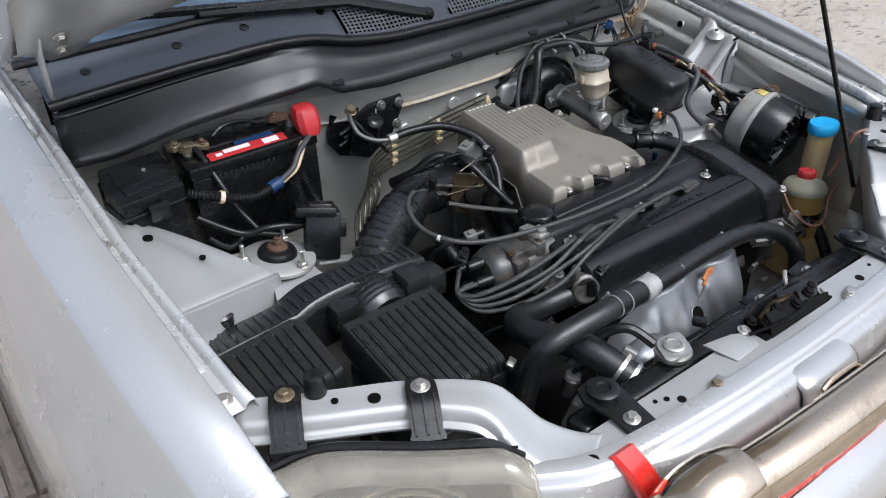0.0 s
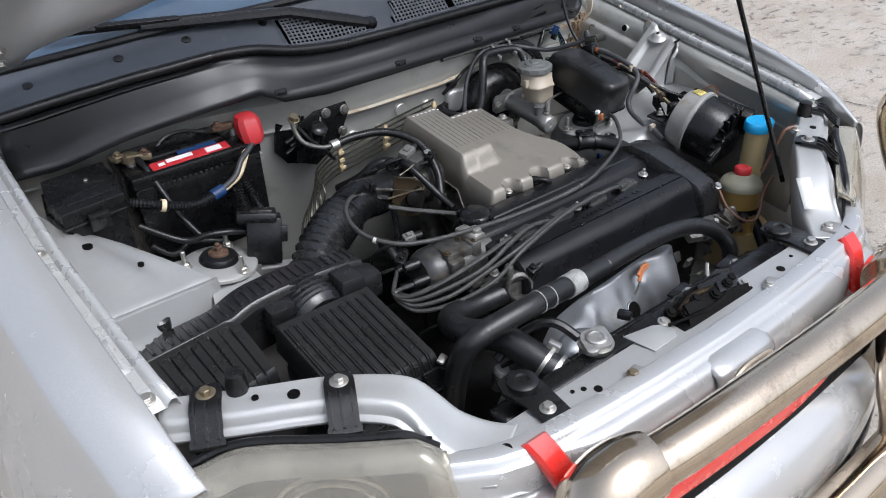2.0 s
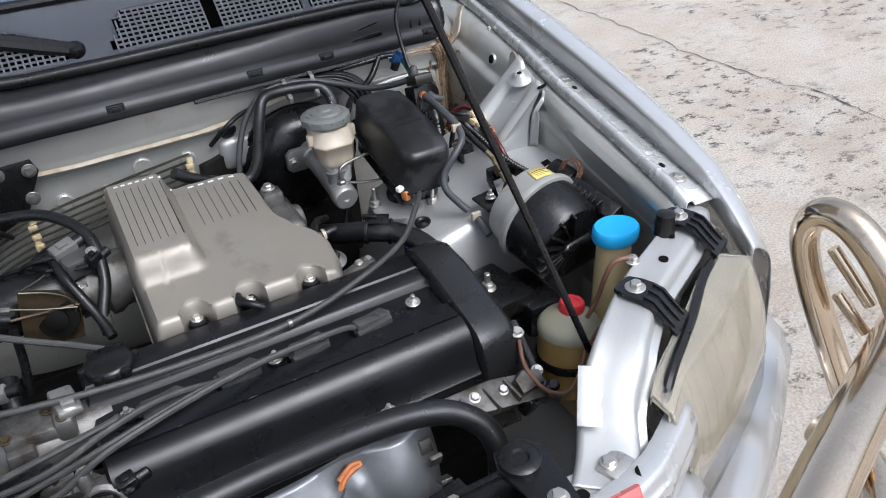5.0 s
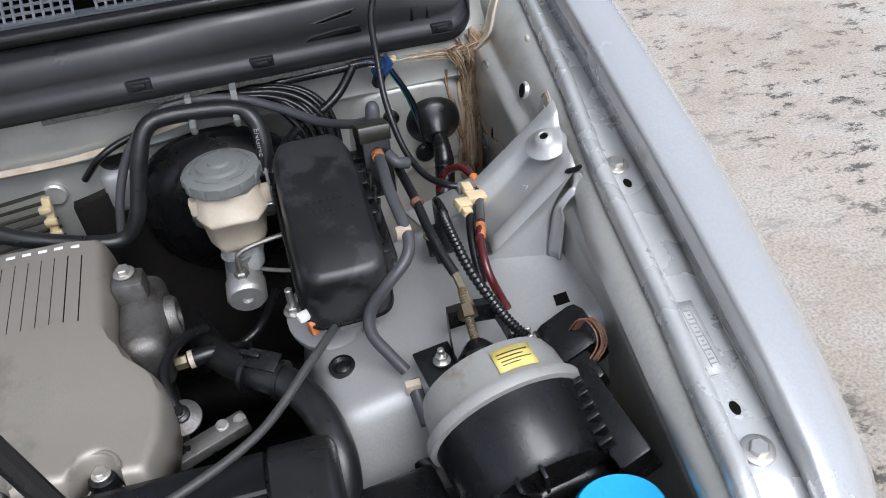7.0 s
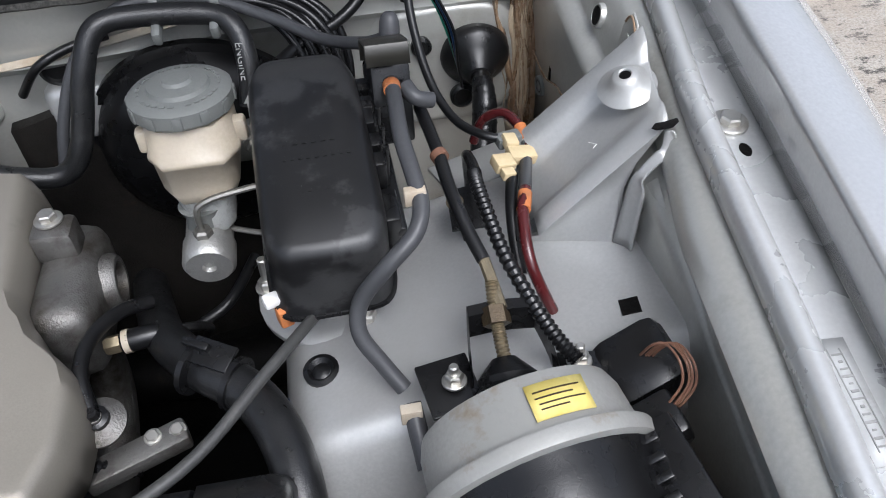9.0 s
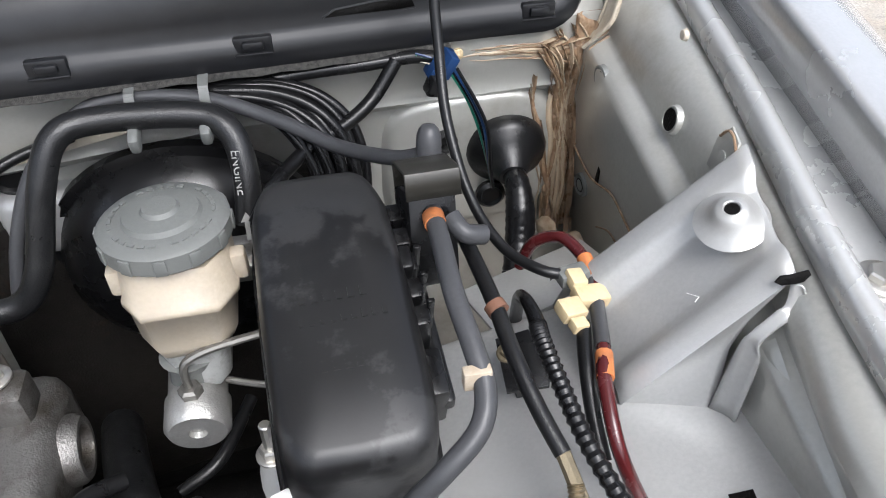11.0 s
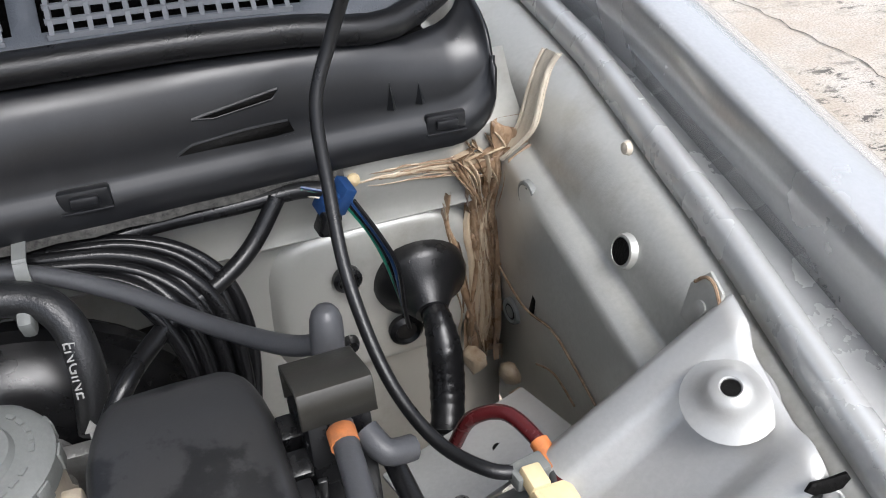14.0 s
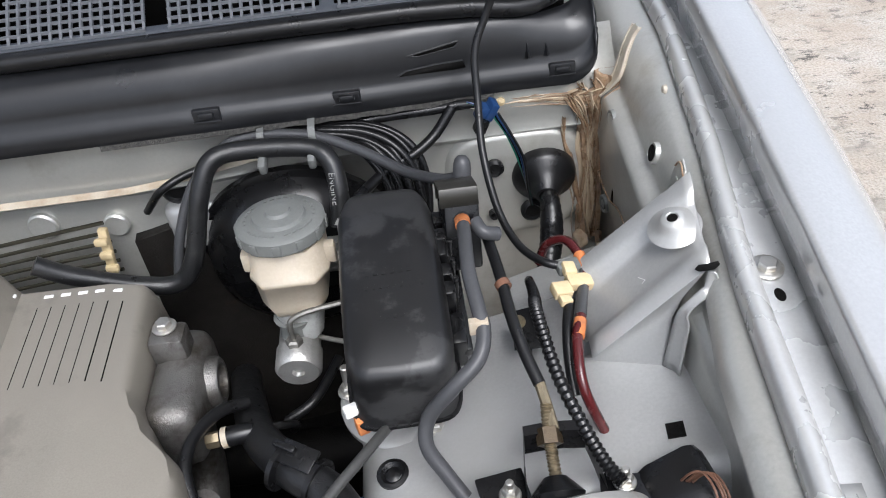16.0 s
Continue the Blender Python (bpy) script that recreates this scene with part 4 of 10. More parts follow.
wiper((0.64, 0.95, 1.03), (0.18, 1.0, 1.10), (0.42, 0.965, 1.085))

hood = thing("bonnet", (0, 0.93, 1.1), "raised silver bonnet seen from its ribbed underside", "bonnet")
HTILT = radians(48)


def hood_at(x, d, h):
    """Across x, d from the hinge towards the front edge, h off the inner skin."""
    c, si = math.cos(HTILT), math.sin(HTILT)
    return (x, 0.97 - d * c + h * si, 1.09 + d * si + h * c)


def rear_edge(x):
    return interp(abs(x), [(0.0, 0.22), (0.2, 0.18), (0.34, 0.11), (0.46, 0.06), (0.6, 0.016), (0.74, 0.0)])


rings = []
for d in np.linspace(0.0, 1.02, 14):
    w = 0.745 - 0.07 * d * d
    ring = []
    for u in np.linspace(-1, 1, 41):
        a = abs(u)
        h = 0.03 - 0.035 * a ** 4
        ring.append(hood_at(u * w, d + rear_edge(u * w) * (1 - d / 1.02), h))
    rings.append(ring)
solid(part("outer_skin", loft(rings, False), PAINT, hood, "silver painted outer skin", 60), 0.001, -1)
rings = []
for d in np.linspace(0.015, 1.0, 26):
    w = 0.725 - 0.07 * d * d
    ring = []
    for u in np.linspace(-1, 1, 61):
        a = abs(u)
        rim = max(0, min(1, (a - 0.8) / 0.08)) if a < 0.94 else max(0, (1 - a) / 0.06)
        end = max(0, min(1, (0.16 - d) / 0.05)) if d > 0.05 else d / 0.05
        rib = max(0, 1 - abs(a - 0.38 - 0.12 * d) / 0.07)
        ring.append(hood_at(u * w, d + rear_edge(u * w) * (1 - d / 1.02), 0.008 - 0.034 * max(rim, end, 0.7 * rib)))
    rings.append(ring)
solid(part("inner_skin", loft(rings, False), BAY, hood, "silver pressed inner frame", 50), 0.001, 0)
for x in (-0.66, 0.66):
    s = -1 if x < 0 else 1
    hinge = part("hinge", loft([[(x + s * 0.03, 0.95, 0.985), (x + s * 0.03, 0.99, 0.985)], [(x + s * 0.03, 0.93, 1.06), (x + s * 0.03, 0.975, 1.07)], [(x + s * 0.032, 0.905, 1.11), (x + s * 0.032, 0.95, 1.13)],
                                [(x + s * 0.03, 0.88, 1.16), (x + s * 0.03, 0.91, 1.175)]], False), BAY, hood, "painted steel hinge")
    solid(hinge, 0.004, 0)
    for d in (0.05, 0.085):
        bolt(hood, hood_at(x, d, -0.028), (0, -math.sin(HTILT), -math.cos(HTILT)), 0.008, 0.008, 1.6)

# bonnet prop
prop = thing("bonnet_prop_rod", (0.455, 0.145, 0.82), "thin black bonnet prop rod standing in the front panel", "prop rod")
part("rod", tube([(0.452, 0.148, 0.80), (0.42, 0.171, 0.90), (0.387, 0.195, 1.0), (0.191, 0.336, 1.6), (0.15, 0.366, 1.73)], 0.0042, 8, 4), BLACKP, prop)


# ---- engine ----
engine = thing("engine", (0.1, 0.4, 0.35), "four-cylinder petrol engine with a black valve cover", "engine")
VX0, VX1 = -0.075, 0.372
prof = [(0.262, 0.69), (0.262, 0.712), (0.2655, 0.7155), (0.2725, 0.728), (0.2775, 0.742), (0.283, 0.754), (0.29, 0.765), (0.303, 0.772), (0.3125, 0.774), (0.313, 0.7705),
        (0.3155, 0.7705), (0.316, 0.774), (0.349, 0.7715), (0.352, 0.769), (0.3535, 0.7635), (0.357, 0.762), (0.398, 0.763), (0.4025, 0.7645), (0.407, 0.771), (0.411, 0.7745),
        (0.43, 0.778), (0.4325, 0.7755), (0.4345, 0.7755), (0.437, 0.778), (0.468, 0.779), (0.478, 0.774), (0.484, 0.762), (0.486, 0.73), (0.492, 0.722), (0.492, 0.69)]
rings = [[(x, y + (0.004 if e else 0) * (1 if y < 0.37 else -1), z - (0.005 if e else 0)) for y, z in prof] for x, e in ((VX0 - 0.004, 1), (VX0, 0), (0.1, 0), (0.25, 0), (VX1, 0), (VX1 + 0.004, 1))]
cover = part("valve_cover", loft(rings), VCOVER, engine, "black painted valve cover with raised lettering", 32)
for p in ((0.14, 0.376, 0.764), (0.338, 0.382, 0.764), (-0.04, 0.376, 0.764), (0.239, 0.262, 0.716), (0.035, 0.259, 0.716), (-0.06, 0.262, 0.716)):
    bolt(cover, p, (0, -0.1, 1), 0.0062, 0.007, 1.65, STEEL, "nut", 0.006)
    part("grommet", lathe([(0.0125, -0.004), (0.0125, 0.0005)], Matrix.Translation(p), 16), RUBBER, cover)
# plain raised bars in place of the maker's lettering
bm = bmesh.new()
for k in range(14):
    if k not in (5, 11):
        box((0.115 + k * 0.0115, 0.332, 0.7733), (0.0078, 0.0075, 0.0016), bm=bm)
part("lettering", bm, VCOVER, cover, "worn raised lettering")
bm = bmesh.new()
box((-0.045, 0.33, 0.7738), (0.012, 0.006, 0.0014), bm=bm)
part("mark", bm, STEEL, cover, "scratched raised mark")
# front and rear half tunnels for the cams at the distributor end
for y in (0.312, 0.44):
    part("cam_plug", lathe([(0.03, 0), (0.03, 0.008), (0.026, 0.011), (0.0, 0.011)], frame_at((VX0 - 0.004, y, 0.733), (-1, 0, 0)), 24), RUBBER, engine)
# timing belt cover
prof = [(0.255, 0.60), (0.255, 0.715), (0.262, 0.745), (0.28, 0.763), (0.31, 0.772), (0.40, 0.79), (0.45, 0.792), (0.475, 0.782), (0.488, 0.76), (0.492, 0.72), (0.492, 0.6)]
rings = [[(x, 0.372 + (y - 0.372) * k, z - d) for y, z in prof] for x, k, d in ((0.374, 0.96, 0.006), (0.378, 1.0, 0.0), (0.422, 1.0, 0.0), (0.43, 0.985, 0.003), (0.434, 0.95, 0.01))]
part("belt_cover", loft(rings), AIRBOX, engine, "black plastic timing belt cover", 40)
# head, block and sump, near black to fill the gaps with shade
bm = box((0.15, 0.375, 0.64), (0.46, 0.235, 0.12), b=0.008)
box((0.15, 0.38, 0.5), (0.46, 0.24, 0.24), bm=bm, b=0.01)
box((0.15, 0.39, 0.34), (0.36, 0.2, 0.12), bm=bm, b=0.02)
part("block", bm, DARK, engine, "grimy engine block, shade in its near-black colour")
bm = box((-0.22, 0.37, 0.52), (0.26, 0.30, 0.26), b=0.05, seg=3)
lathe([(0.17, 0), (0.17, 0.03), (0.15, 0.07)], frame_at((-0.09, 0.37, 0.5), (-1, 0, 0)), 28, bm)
part("gearbox", bm, DARK, engine, "grimy gearbox housing, shade in its near-black colour")
# oil filler cap
bm = lathe([(0.03, 0), (0.031, 0.006), (0.029, 0.014), (0.024, 0.018), (0.0, 0.0185)], frame_at((-0.043, 0.457, 0.774), (0, -0.05, 1)), 28)
part("oil_cap", bm, BLACKP, engine, "black oil filler cap")
for k in range(6):
    a = k * math.pi / 3
    part("cap_lug", box((-0.043 + 0.03 * math.cos(a), 0.457 + 0.03 * math.sin(a), 0.782), (0.012, 0.012, 0.014), pose(0, 0, 0, 0, 0, math.degrees(a)), b=0.003), BLACKP, engine)
# spark plug boots
for i, x in enumerate((0.0, 0.092, 0.183, 0.271)):
    bm = prism([(-0.028, -0.014), (0.024, -0.015), (0.031, 0), (0.024, 0.014), (-0.028, 0.014)], 0.012, Matrix.Translation((x, 0.372, 0.759)) @ pose(0, 0, 0, 0, 0, 12), b=0.003)
    box((x - 0.006, 0.371, 0.769), (0.040, 0.018, 0.016), pose(0, 0, 0, 0, 10, 12), bm, b=0.005)
    box((x + 0.016, 0.376, 0.768), (0.014, 0.02, 0.012), pose(0, 0, 0, 0, 0, 12), bm, b=0.004)
    part("plug_boot", bm, BOOTM, engine, "grey rubber plug boot")
# exhaust heat shield, bulged with stamped ribs
rings = []
def swell(x, u, cx, cu, wx_, wu):
    return math.exp(-((x - cx) / wx_) ** 2 - ((u - cu) / wu) ** 2)


def shield_point(x, u):
    a = min(1.0, max(0.0, min(x + 0.075, 0.302 - x)) / 0.06)
    e = math.sqrt(max(0.0, 1 - (1 - a) ** 2))
    top = interp(x, [(-0.075, 0.64), (0.03, 0.668), (0.12, 0.676), (0.2, 0.688), (0.28, 0.69), (0.302, 0.68)])
    bulge = 0.045 * swell(x, u, 0.235, 0.3, 0.055, 0.4) + 0.05 * swell(x, u, 0.10, 0.42, 0.06, 0.35) + 0.04 * swell(x, u, 0.0, 0.5, 0.045, 0.3)
    crease = 0.004 * noise.noise((x * 22, u * 5, 1.3)) + 0.0022 * noise.noise((x * 55, u * 12, 7.1)) + 0.008 * math.exp(-(((x - 0.165 - 0.06 * u) / 0.010) ** 2)) + 0.007 * math.exp(-(((x - 0.05 + 0.05 * u) / 0.009) ** 2))
    roll = max(0.0, -u)
    z = top - 0.21 * max(u, 0) - 0.05 * (1 - e) - 0.9 * roll * roll
    return Vector((x, 0.272 - (0.012 + 0.045 * math.sin(max(u, 0) * 1.5) + bulge) * e - crease * (u > 0.08) + 0.3 * roll, z))


for x in np.linspace(-0.075, 0.302, 64):
    rings.append([shield_point(x, u) for u in (-0.22, -0.16, -0.11, -0.07, -0.04, -0.015, 0.0, 0.012, 0.03, 0.05)] + [shield_point(x, u) for u in np.linspace(0.08, 1, 24)])
solid(part("heat_shield", loft(rings, False), SHIELD, engine, "bare steel exhaust heat shield", 60), 0.0012, 0)
for x, u, r in ((0.128, 0.26, 0.0165), (0.142, 0.55, 0.014)):
    p, du, dx = shield_point(x, u), shield_point(x, u + 0.05) - shield_point(x, u - 0.05), shield_point(x + 0.01, u) - shield_point(x - 0.01, u)
    n = dx.cross(du).normalized()
    n = n if n.y < 0 else -n
    fm_ = frame_at(p, n)
    part("hole", lathe([(r, -0.012), (r, 0.0014)], fm_, 22), DARK, engine)
    part("hole_rim", lathe([(r * 1.12, -0.004), (r * 1.1, 0.0018), (r * 0.99, 0.0024), (r * 0.97, 0.0)], fm_, 22), SHIELD, engine)
# dipstick with its orange grip
part("lower_shield", lathe([(0.001, 0.022), (0.02, 0.02), (0.034, 0.012), (0.04, 0.0), (0.04, -0.02)], frame_at((-0.095, 0.135, 0.70), (0.1, -0.5, 0.85)) @ Matrix.Diagonal((1.25, 0.8, 1, 1)), 24), SHIELD, engine, "small pressed steel shield")
part("dipstick", tube([(0.139, 0.235, 0.61), (0.148, 0.225, 0.64), (0.156, 0.222, 0.672)], 0.0018, 6, 4), STEEL, engine)
bm = bmesh.new()
tube([(0.150, 0.221, 0.671), (0.163, 0.226, 0.683), (0.182, 0.23, 0.688), (0.17, 0.231, 0.69), (0.152, 0.226, 0.68)], 0.0036, 8, 5, bm=bm)
part("dipstick_grip", bm, ORANGE, engine, "faded orange dipstick grip")
# thermostat housing and neck at the end of the head
bm = lathe([(0.026, -0.02), (0.026, 0.0), (0.022, 0.004), (0.0195, 0.004), (0.0195, -0.015), (0.0, -0.015)], frame_at((-0.088, 0.285, 0.735), (-0.3, -0.85, 0.25)), 24)
box((-0.085, 0.305, 0.72), (0.045, 0.03, 0.05), bm=bm, b=0.008)
lathe([(0.008, 0), (0.008, 0.02), (0.005, 0.024)], frame_at((-0.10, 0.30, 0.755), (0, 0, 1)), 12, bm)
part("thermostat_housing", bm, ALU, engine, "cast aluminium water outlet")

# distributor
dist = thing("distributor", (-0.17, 0.42, 0.72), "cast distributor with grey cap and oil stains", "distributor")
dm = frame_at((-0.085, 0.412, 0.738), (-1, 0.03, 0.03))
part("body", lathe([(0.03, -0.03), (0.034, 0), (0.036, 0.012), (0.043, 0.022), (0.043, 0.07), (0.04, 0.078)], dm, 28), ALU, dist, "oil-stained cast body")
part("cap", lathe([(0.043, 0.078), (0.046, 0.08), (0.045, 0.1), (0.04, 0.115), (0.035, 0.12), (0, 0.121)], dm, 28), CAPP, dist, "dark distributor cap")
for k in range(5):
    a = 0.5 + k * 1.2566
    c = dm @ Vector((0.027 * math.cos(a), 0.027 * math.sin(a), 0.118))
    part("tower", lathe([(0.0095, 0), (0.0095, 0.022), (0.0075, 0.03)], frame_at(c, (-1, 0.1, 0.0)), 12), RUBBER, dist)
bm = box((-0.14, 0.40, 0.777), (0.06, 0.045, 0.018), pose(0, 0, 0, 0, 4, 0), b=0.005)
box((-0.155, 0.375, 0.765), (0.03, 0.02, 0.022), bm=bm, b=0.004)
box((-0.105, 0.40, 0.775), (0.022, 0.05, 0.03), bm=bm, b=0.006)
part("module_cover", bm, ALU, dist, "oil-stained cover plate")
for p in ((-0.165, 0.385, 0.786), (-0.12, 0.41, 0.786), (-0.105, 0.385, 0.79)):
    bolt(dist, p, (0, -0.2, 1), 0.005, 0.005, 1.4, OILBRASS)
bm = box((-0.098, 0.405, 0.792), (0.028, 0.05, 0.012), pose(0, 0, 0, 0, 8, 10), b=0.004)
box((-0.094, 0.395, 0.80), (0.016, 0.02, 0.012), bm=bm, b=0.003)
part("cable_bracket", bm, STEEL, dist, "pale metal cable bracket")
# plug leads
for i, (x, dz) in enumerate(((0.0, 0.0), (0.092, 0.006), (0.183, 0.012), (0.271, 0.018))):
    a = 0.5 + i * 1.2566
    end = dm @ Vector((0.027 * math.cos(a), 0.027 * math.sin(a), 0.148))
    wire = thing("ignition_lead", (x, 0.372, 0.77), "grey rubber ignition lead looping to the distributor", "ignition lead", "ignition leads")
    sway = (0.0, 0.004, -0.004, 0.003)[i]
    part("lead", tube([(x - 0.02, 0.366, 0.768), (x - 0.05, 0.362, 0.777 + dz * 0.3), (0.5 * x - 0.05, 0.357 - 0.006 * i + sway, 0.784 + dz * 0.5), (-0.06, 0.352 - 0.017 * i + sway, 0.785 + dz * 0.4), (-0.13, 0.345 - 0.014 * i - sway, 0.778 - 0.006 * i),
                       (-0.20, 0.352 - 0.010 * i, 0.762 - 0.009 * i), (-0.252, 0.372 - 0.004 * i, 0.747 - 0.008 * i), (-0.268, 0.40, 0.742), tuple(end)], 0.0041, 8, 7), BOOTM, wire)
    part("boot_sleeve", tube([(x - 0.006, 0.369, 0.769), (x - 0.03, 0.364, 0.770)], 0.0065, 8, 2, straight=True), RUBBER, wire)

# intake cover
intake = thing("intake_cover", (0.14, 0.62, 0.76), "pewter painted intake manifold cover with ribbed top", "engine cover")


def cover_x1(y):
    return interp(y, [(0.49, 0.272), (0.52, 0.283), (0.56, 0.286), (0.585, 0.278), (0.62, 0.242), (0.64, 0.235), (0.765, 0.230)])


def cover_top(x, y):
    z = 0.796 + 0.115 * (y - 0.5)
    w = min(1, max(0, (0.118 - x) / 0.018))
    hump = 0.034 * (3 * w * w - 2 * w ** 3) * (lambda v: 3 * v * v - 2 * v ** 3)(min(1, max(0, (y - 0.56) / 0.02)))
    return z + hump - 0.03 * max(0, (x - 0.2)) / 0.08 * 0.5


def scallop(x):
    return max(0.022 * max(0, 1 - ((x - c) / w) ** 2) ** 0.5 if abs(x - c) < w else 0 for c, w in ((0.075, 0.02), (0.148, 0.022), (0.235, 0.02)))


rows = []
NXC, NYC = 48, 44
for j in range(NYC + 1):
    v = j / NYC
    row = []
    for i in range(NXC + 1):
        u = i / NXC
        y_guess = 0.487 + (0.765 - 0.487) * v
        x = 0.028 + (cover_x1(y_guess) - 0.028) * u
        y = 0.487 + scallop(x) + (0.765 - 0.487 - scallop(x)) * v
        row.append(Vector((x, y, cover_top(x, y))))
    rows.append(row)
# roll the rim down
ringed = []
for row in rows:
    a, b = row[0], row[-1]
    ringed.append([a + Vector((-0.012, 0, -0.075)), a + Vector((-0.007, 0, -0.02)), a + Vector((-0.0035, 0, -0.006))] + row + [b + Vector((0.0035, 0, -0.006)), b + Vector((0.007, 0, -0.02)), b + Vector((0.008, 0, -0.05))])
f, b = ringed[0], ringed[-1]
ringed = [[p + Vector((0, -0.007, -0.036)) for p in f], [p + Vector((0, -0.006, -0.014)) for p in f], [p + Vector((0, -0.003, -0.004)) for p in f]] + ringed + \
         [[p + Vector((0, 0.004, -0.006)) for p in b], [p + Vector((0, 0.008, -0.03)) for p in b], [p + Vector((0, 0.009, -0.06)) for p in b]]
solid(part("shell", loft(ringed, False), PEWTER, intake, "satin pewter shell", 50), 0.0025, 0)
part("seam_lip", tube([tuple(p + Vector((0, -0.001, 0.001))) for p in ringed[0][3:-3:2]], 0.002, 6, 1, straight=True), PEWTER, intake, "rolled lower seam")
part("seam_lip", tube([tuple(r[0] + Vector((-0.001, 0, 0.001))) for r in ringed[3:-3:3]], 0.002, 6, 1, straight=True), PEWTER, intake, "rolled lower seam")
for c, w in ((0.075, 0.02), (0.148, 0.022), (0.235, 0.02)):
    arc = [(c - w * math.cos(q) * 1.02, 0.4865 + 0.022 * math.sin(q), cover_top(c, 0.5) - 0.0005) for q in np.linspace(0, math.pi, 11)]
    part("scallop_lip", tube(arc, 0.0022, 8, 2), PEWTER, intake, "raised rounded lip")
# grooves drawn as raised near-black lines that carry their shade
bm = bmesh.new()
for k in range(8):
    x = 0.038 + k * 0.0105
    tube([(x, y, cover_top(x, y) + 0.0004) for y in np.linspace(0.605, 0.745, 8)], 0.0011, 5, 1, bm=bm, straight=True)
for k in range(7):
    x = 0.138 + k * 0.013
    tube([(x, y, cover_top(x, y) + 0.0004) for y in np.linspace(0.655, 0.745, 6)], 0.0011, 5, 1, bm=bm, straight=True)
part("ribs", bm, DARK, intake, "raised dark lines for the grooves, shade in their colour")
for k in range(8):
    x = 0.04 + k * 0.0105
    part("rear_notch", box((x, 0.758, cover_top(x, 0.758) + 0.001), (0.006, 0.004, 0.002), b=0.0006), WHITEP, intake, "bare bright edge mark")
for k in range(5):
    x = 0.145 + k * 0.016
    part("rear_notch", box((x, 0.758, cover_top(x, 0.758) + 0.001), (0.009, 0.004, 0.002), b=0.0006), WHITEP, intake, "bare bright edge mark")
# cover fixings standing in the front scallops
for x in (0.075, 0.148, 0.235):
    part("cushion", lathe([(0.013, 0), (0.014, 0.006), (0.012, 0.014), (0.008, 0.016)], Matrix.Translation((x, 0.497, 0.757)), 18), RUBBER, intake)
    bolt(intake, (x, 0.497, 0.773), (0, 0, 1), 0.006, 0.006, 1.4)
bm = lathe([(0.009, 0), (0.009, 0.035), (0.0065, 0.04)], frame_at((0.148, 0.535, 0.776), (0.1, -1, -0.15)), 14)
box((0.152, 0.49, 0.768), (0.014, 0.02, 0.014), bm=bm, b=0.003)
part("vacuum_stub", bm, BLACKP, intake, "black vacuum pipe stub")

# intake plenum beside the cover
plen = thing("intake_plenum", (0.26, 0.70, 0.72), "rough cast aluminium intake plenum end", "intake plenum")
bm = box((0.262, 0.69, 0.745), (0.05, 0.12, 0.075), b=0.018, seg=3)
lathe([(0.026, 0), (0.024, 0.03), (0.021, 0.034), (0.017, 0.034), (0.017, 0.02), (0, 0.02)], frame_at((0.262, 0.70, 0.748), (1, 0.05, 0)), 22, bm)
box((0.257, 0.715, 0.79), (0.034, 0.03, 0.03), bm=bm, b=0.006)
part("casting", bm, ALU, plen, "sand-cast aluminium")
bolt(plen, (0.255, 0.72, 0.806), (0, 0, 1), 0.0075, 0.008, 1.5, STEEL)
part("vacuum_valve", lathe([(0.02, 0), (0.022, 0.004), (0.022, 0.007), (0.014, 0.012), (0.007, 0.013), (0.006, 0.022)], frame_at((0.296, 0.565, 0.738), (0, -0.3, 1)) @ Matrix.Scale(0.85, 4), 22), ALU, plen, "grey vacuum valve")
part("valve_boss", lathe([(0.009, 0), (0.009, 0.006), (0.005, 0.008), (0.004, 0.016)], frame_at((0.296, 0.563, 0.747), (0, -0.3, 1)), 14), RUBBER, plen)
part("valve_bracket", box((0.318, 0.545, 0.722), (0.075, 0.022, 0.014), pose(0, 0, 0, 0, -4, 20), b=0.003), ALU, plen, "pale metal bracket")
for p_ in ((0.33, 0.553, 0.73), (0.347, 0.556, 0.729)):
    bolt(plen, p_, (0, -0.2, 1), 0.005, 0.005, 1.3, STEEL)

# throttle body
thr = thing("intake_throttle_unit", (-0.04, 0.64, 0.72), "oil-stained throttle body with cable drum", "throttle body")
part("bore", lathe([(0.042, -0.06), (0.042, -0.01), (0.048, 0), (0.048, 0.012), (0.038, 0.016), (0.038, 0.05)], frame_at((-0.01, 0.66, 0.77), (-1, -0.1, 0)), 26), ALU, thr, "grimy cast bore")
bm = lathe([(0.024, -0.004), (0.027, 0.0), (0.027, 0.002), (0.023, 0.003), (0.023, 0.006), (0.027, 0.007), (0.027, 0.009), (0.02, 0.010)], frame_at((-0.085, 0.605, 0.775), (-0.2, -1, 0.35)), 26)
lathe([(0.014, 0.0), (0.014, 0.018), (0.006, 0.02)], frame_at((-0.085, 0.605, 0.775), (-0.2, -1, 0.35)), 16, bm)
part("cable_drum", bm, DARK, thr, "brass coloured cable drum")
bm = box((-0.04, 0.65, 0.825), (0.05, 0.045, 0.03), pose(0, 0, 0, 10, 0, 20), b=0.006)
box((-0.07, 0.67, 0.805), (0.03, 0.03, 0.035), bm=bm, b=0.006)
part("sensor", bm, BOOTM, thr, "dark grey throttle position sensor")
part("bracket", prism([(-0.03, -0.012), (0.03, -0.015), (0.03, 0.0), (0.012, 0.012), (-0.03, 0.008)], 0.003, frame_at((-0.085, 0.61, 0.795), (0, -0.5, 1))), OILBRASS, thr, "oily zinc cable bracket")
for p in ((-0.02, 0.63, 0.843), (-0.06, 0.655, 0.842), (-0.05, 0.612, 0.806)):
    bolt(thr, p, (0, -0.2, 1), 0.005, 0.005, 1.5)
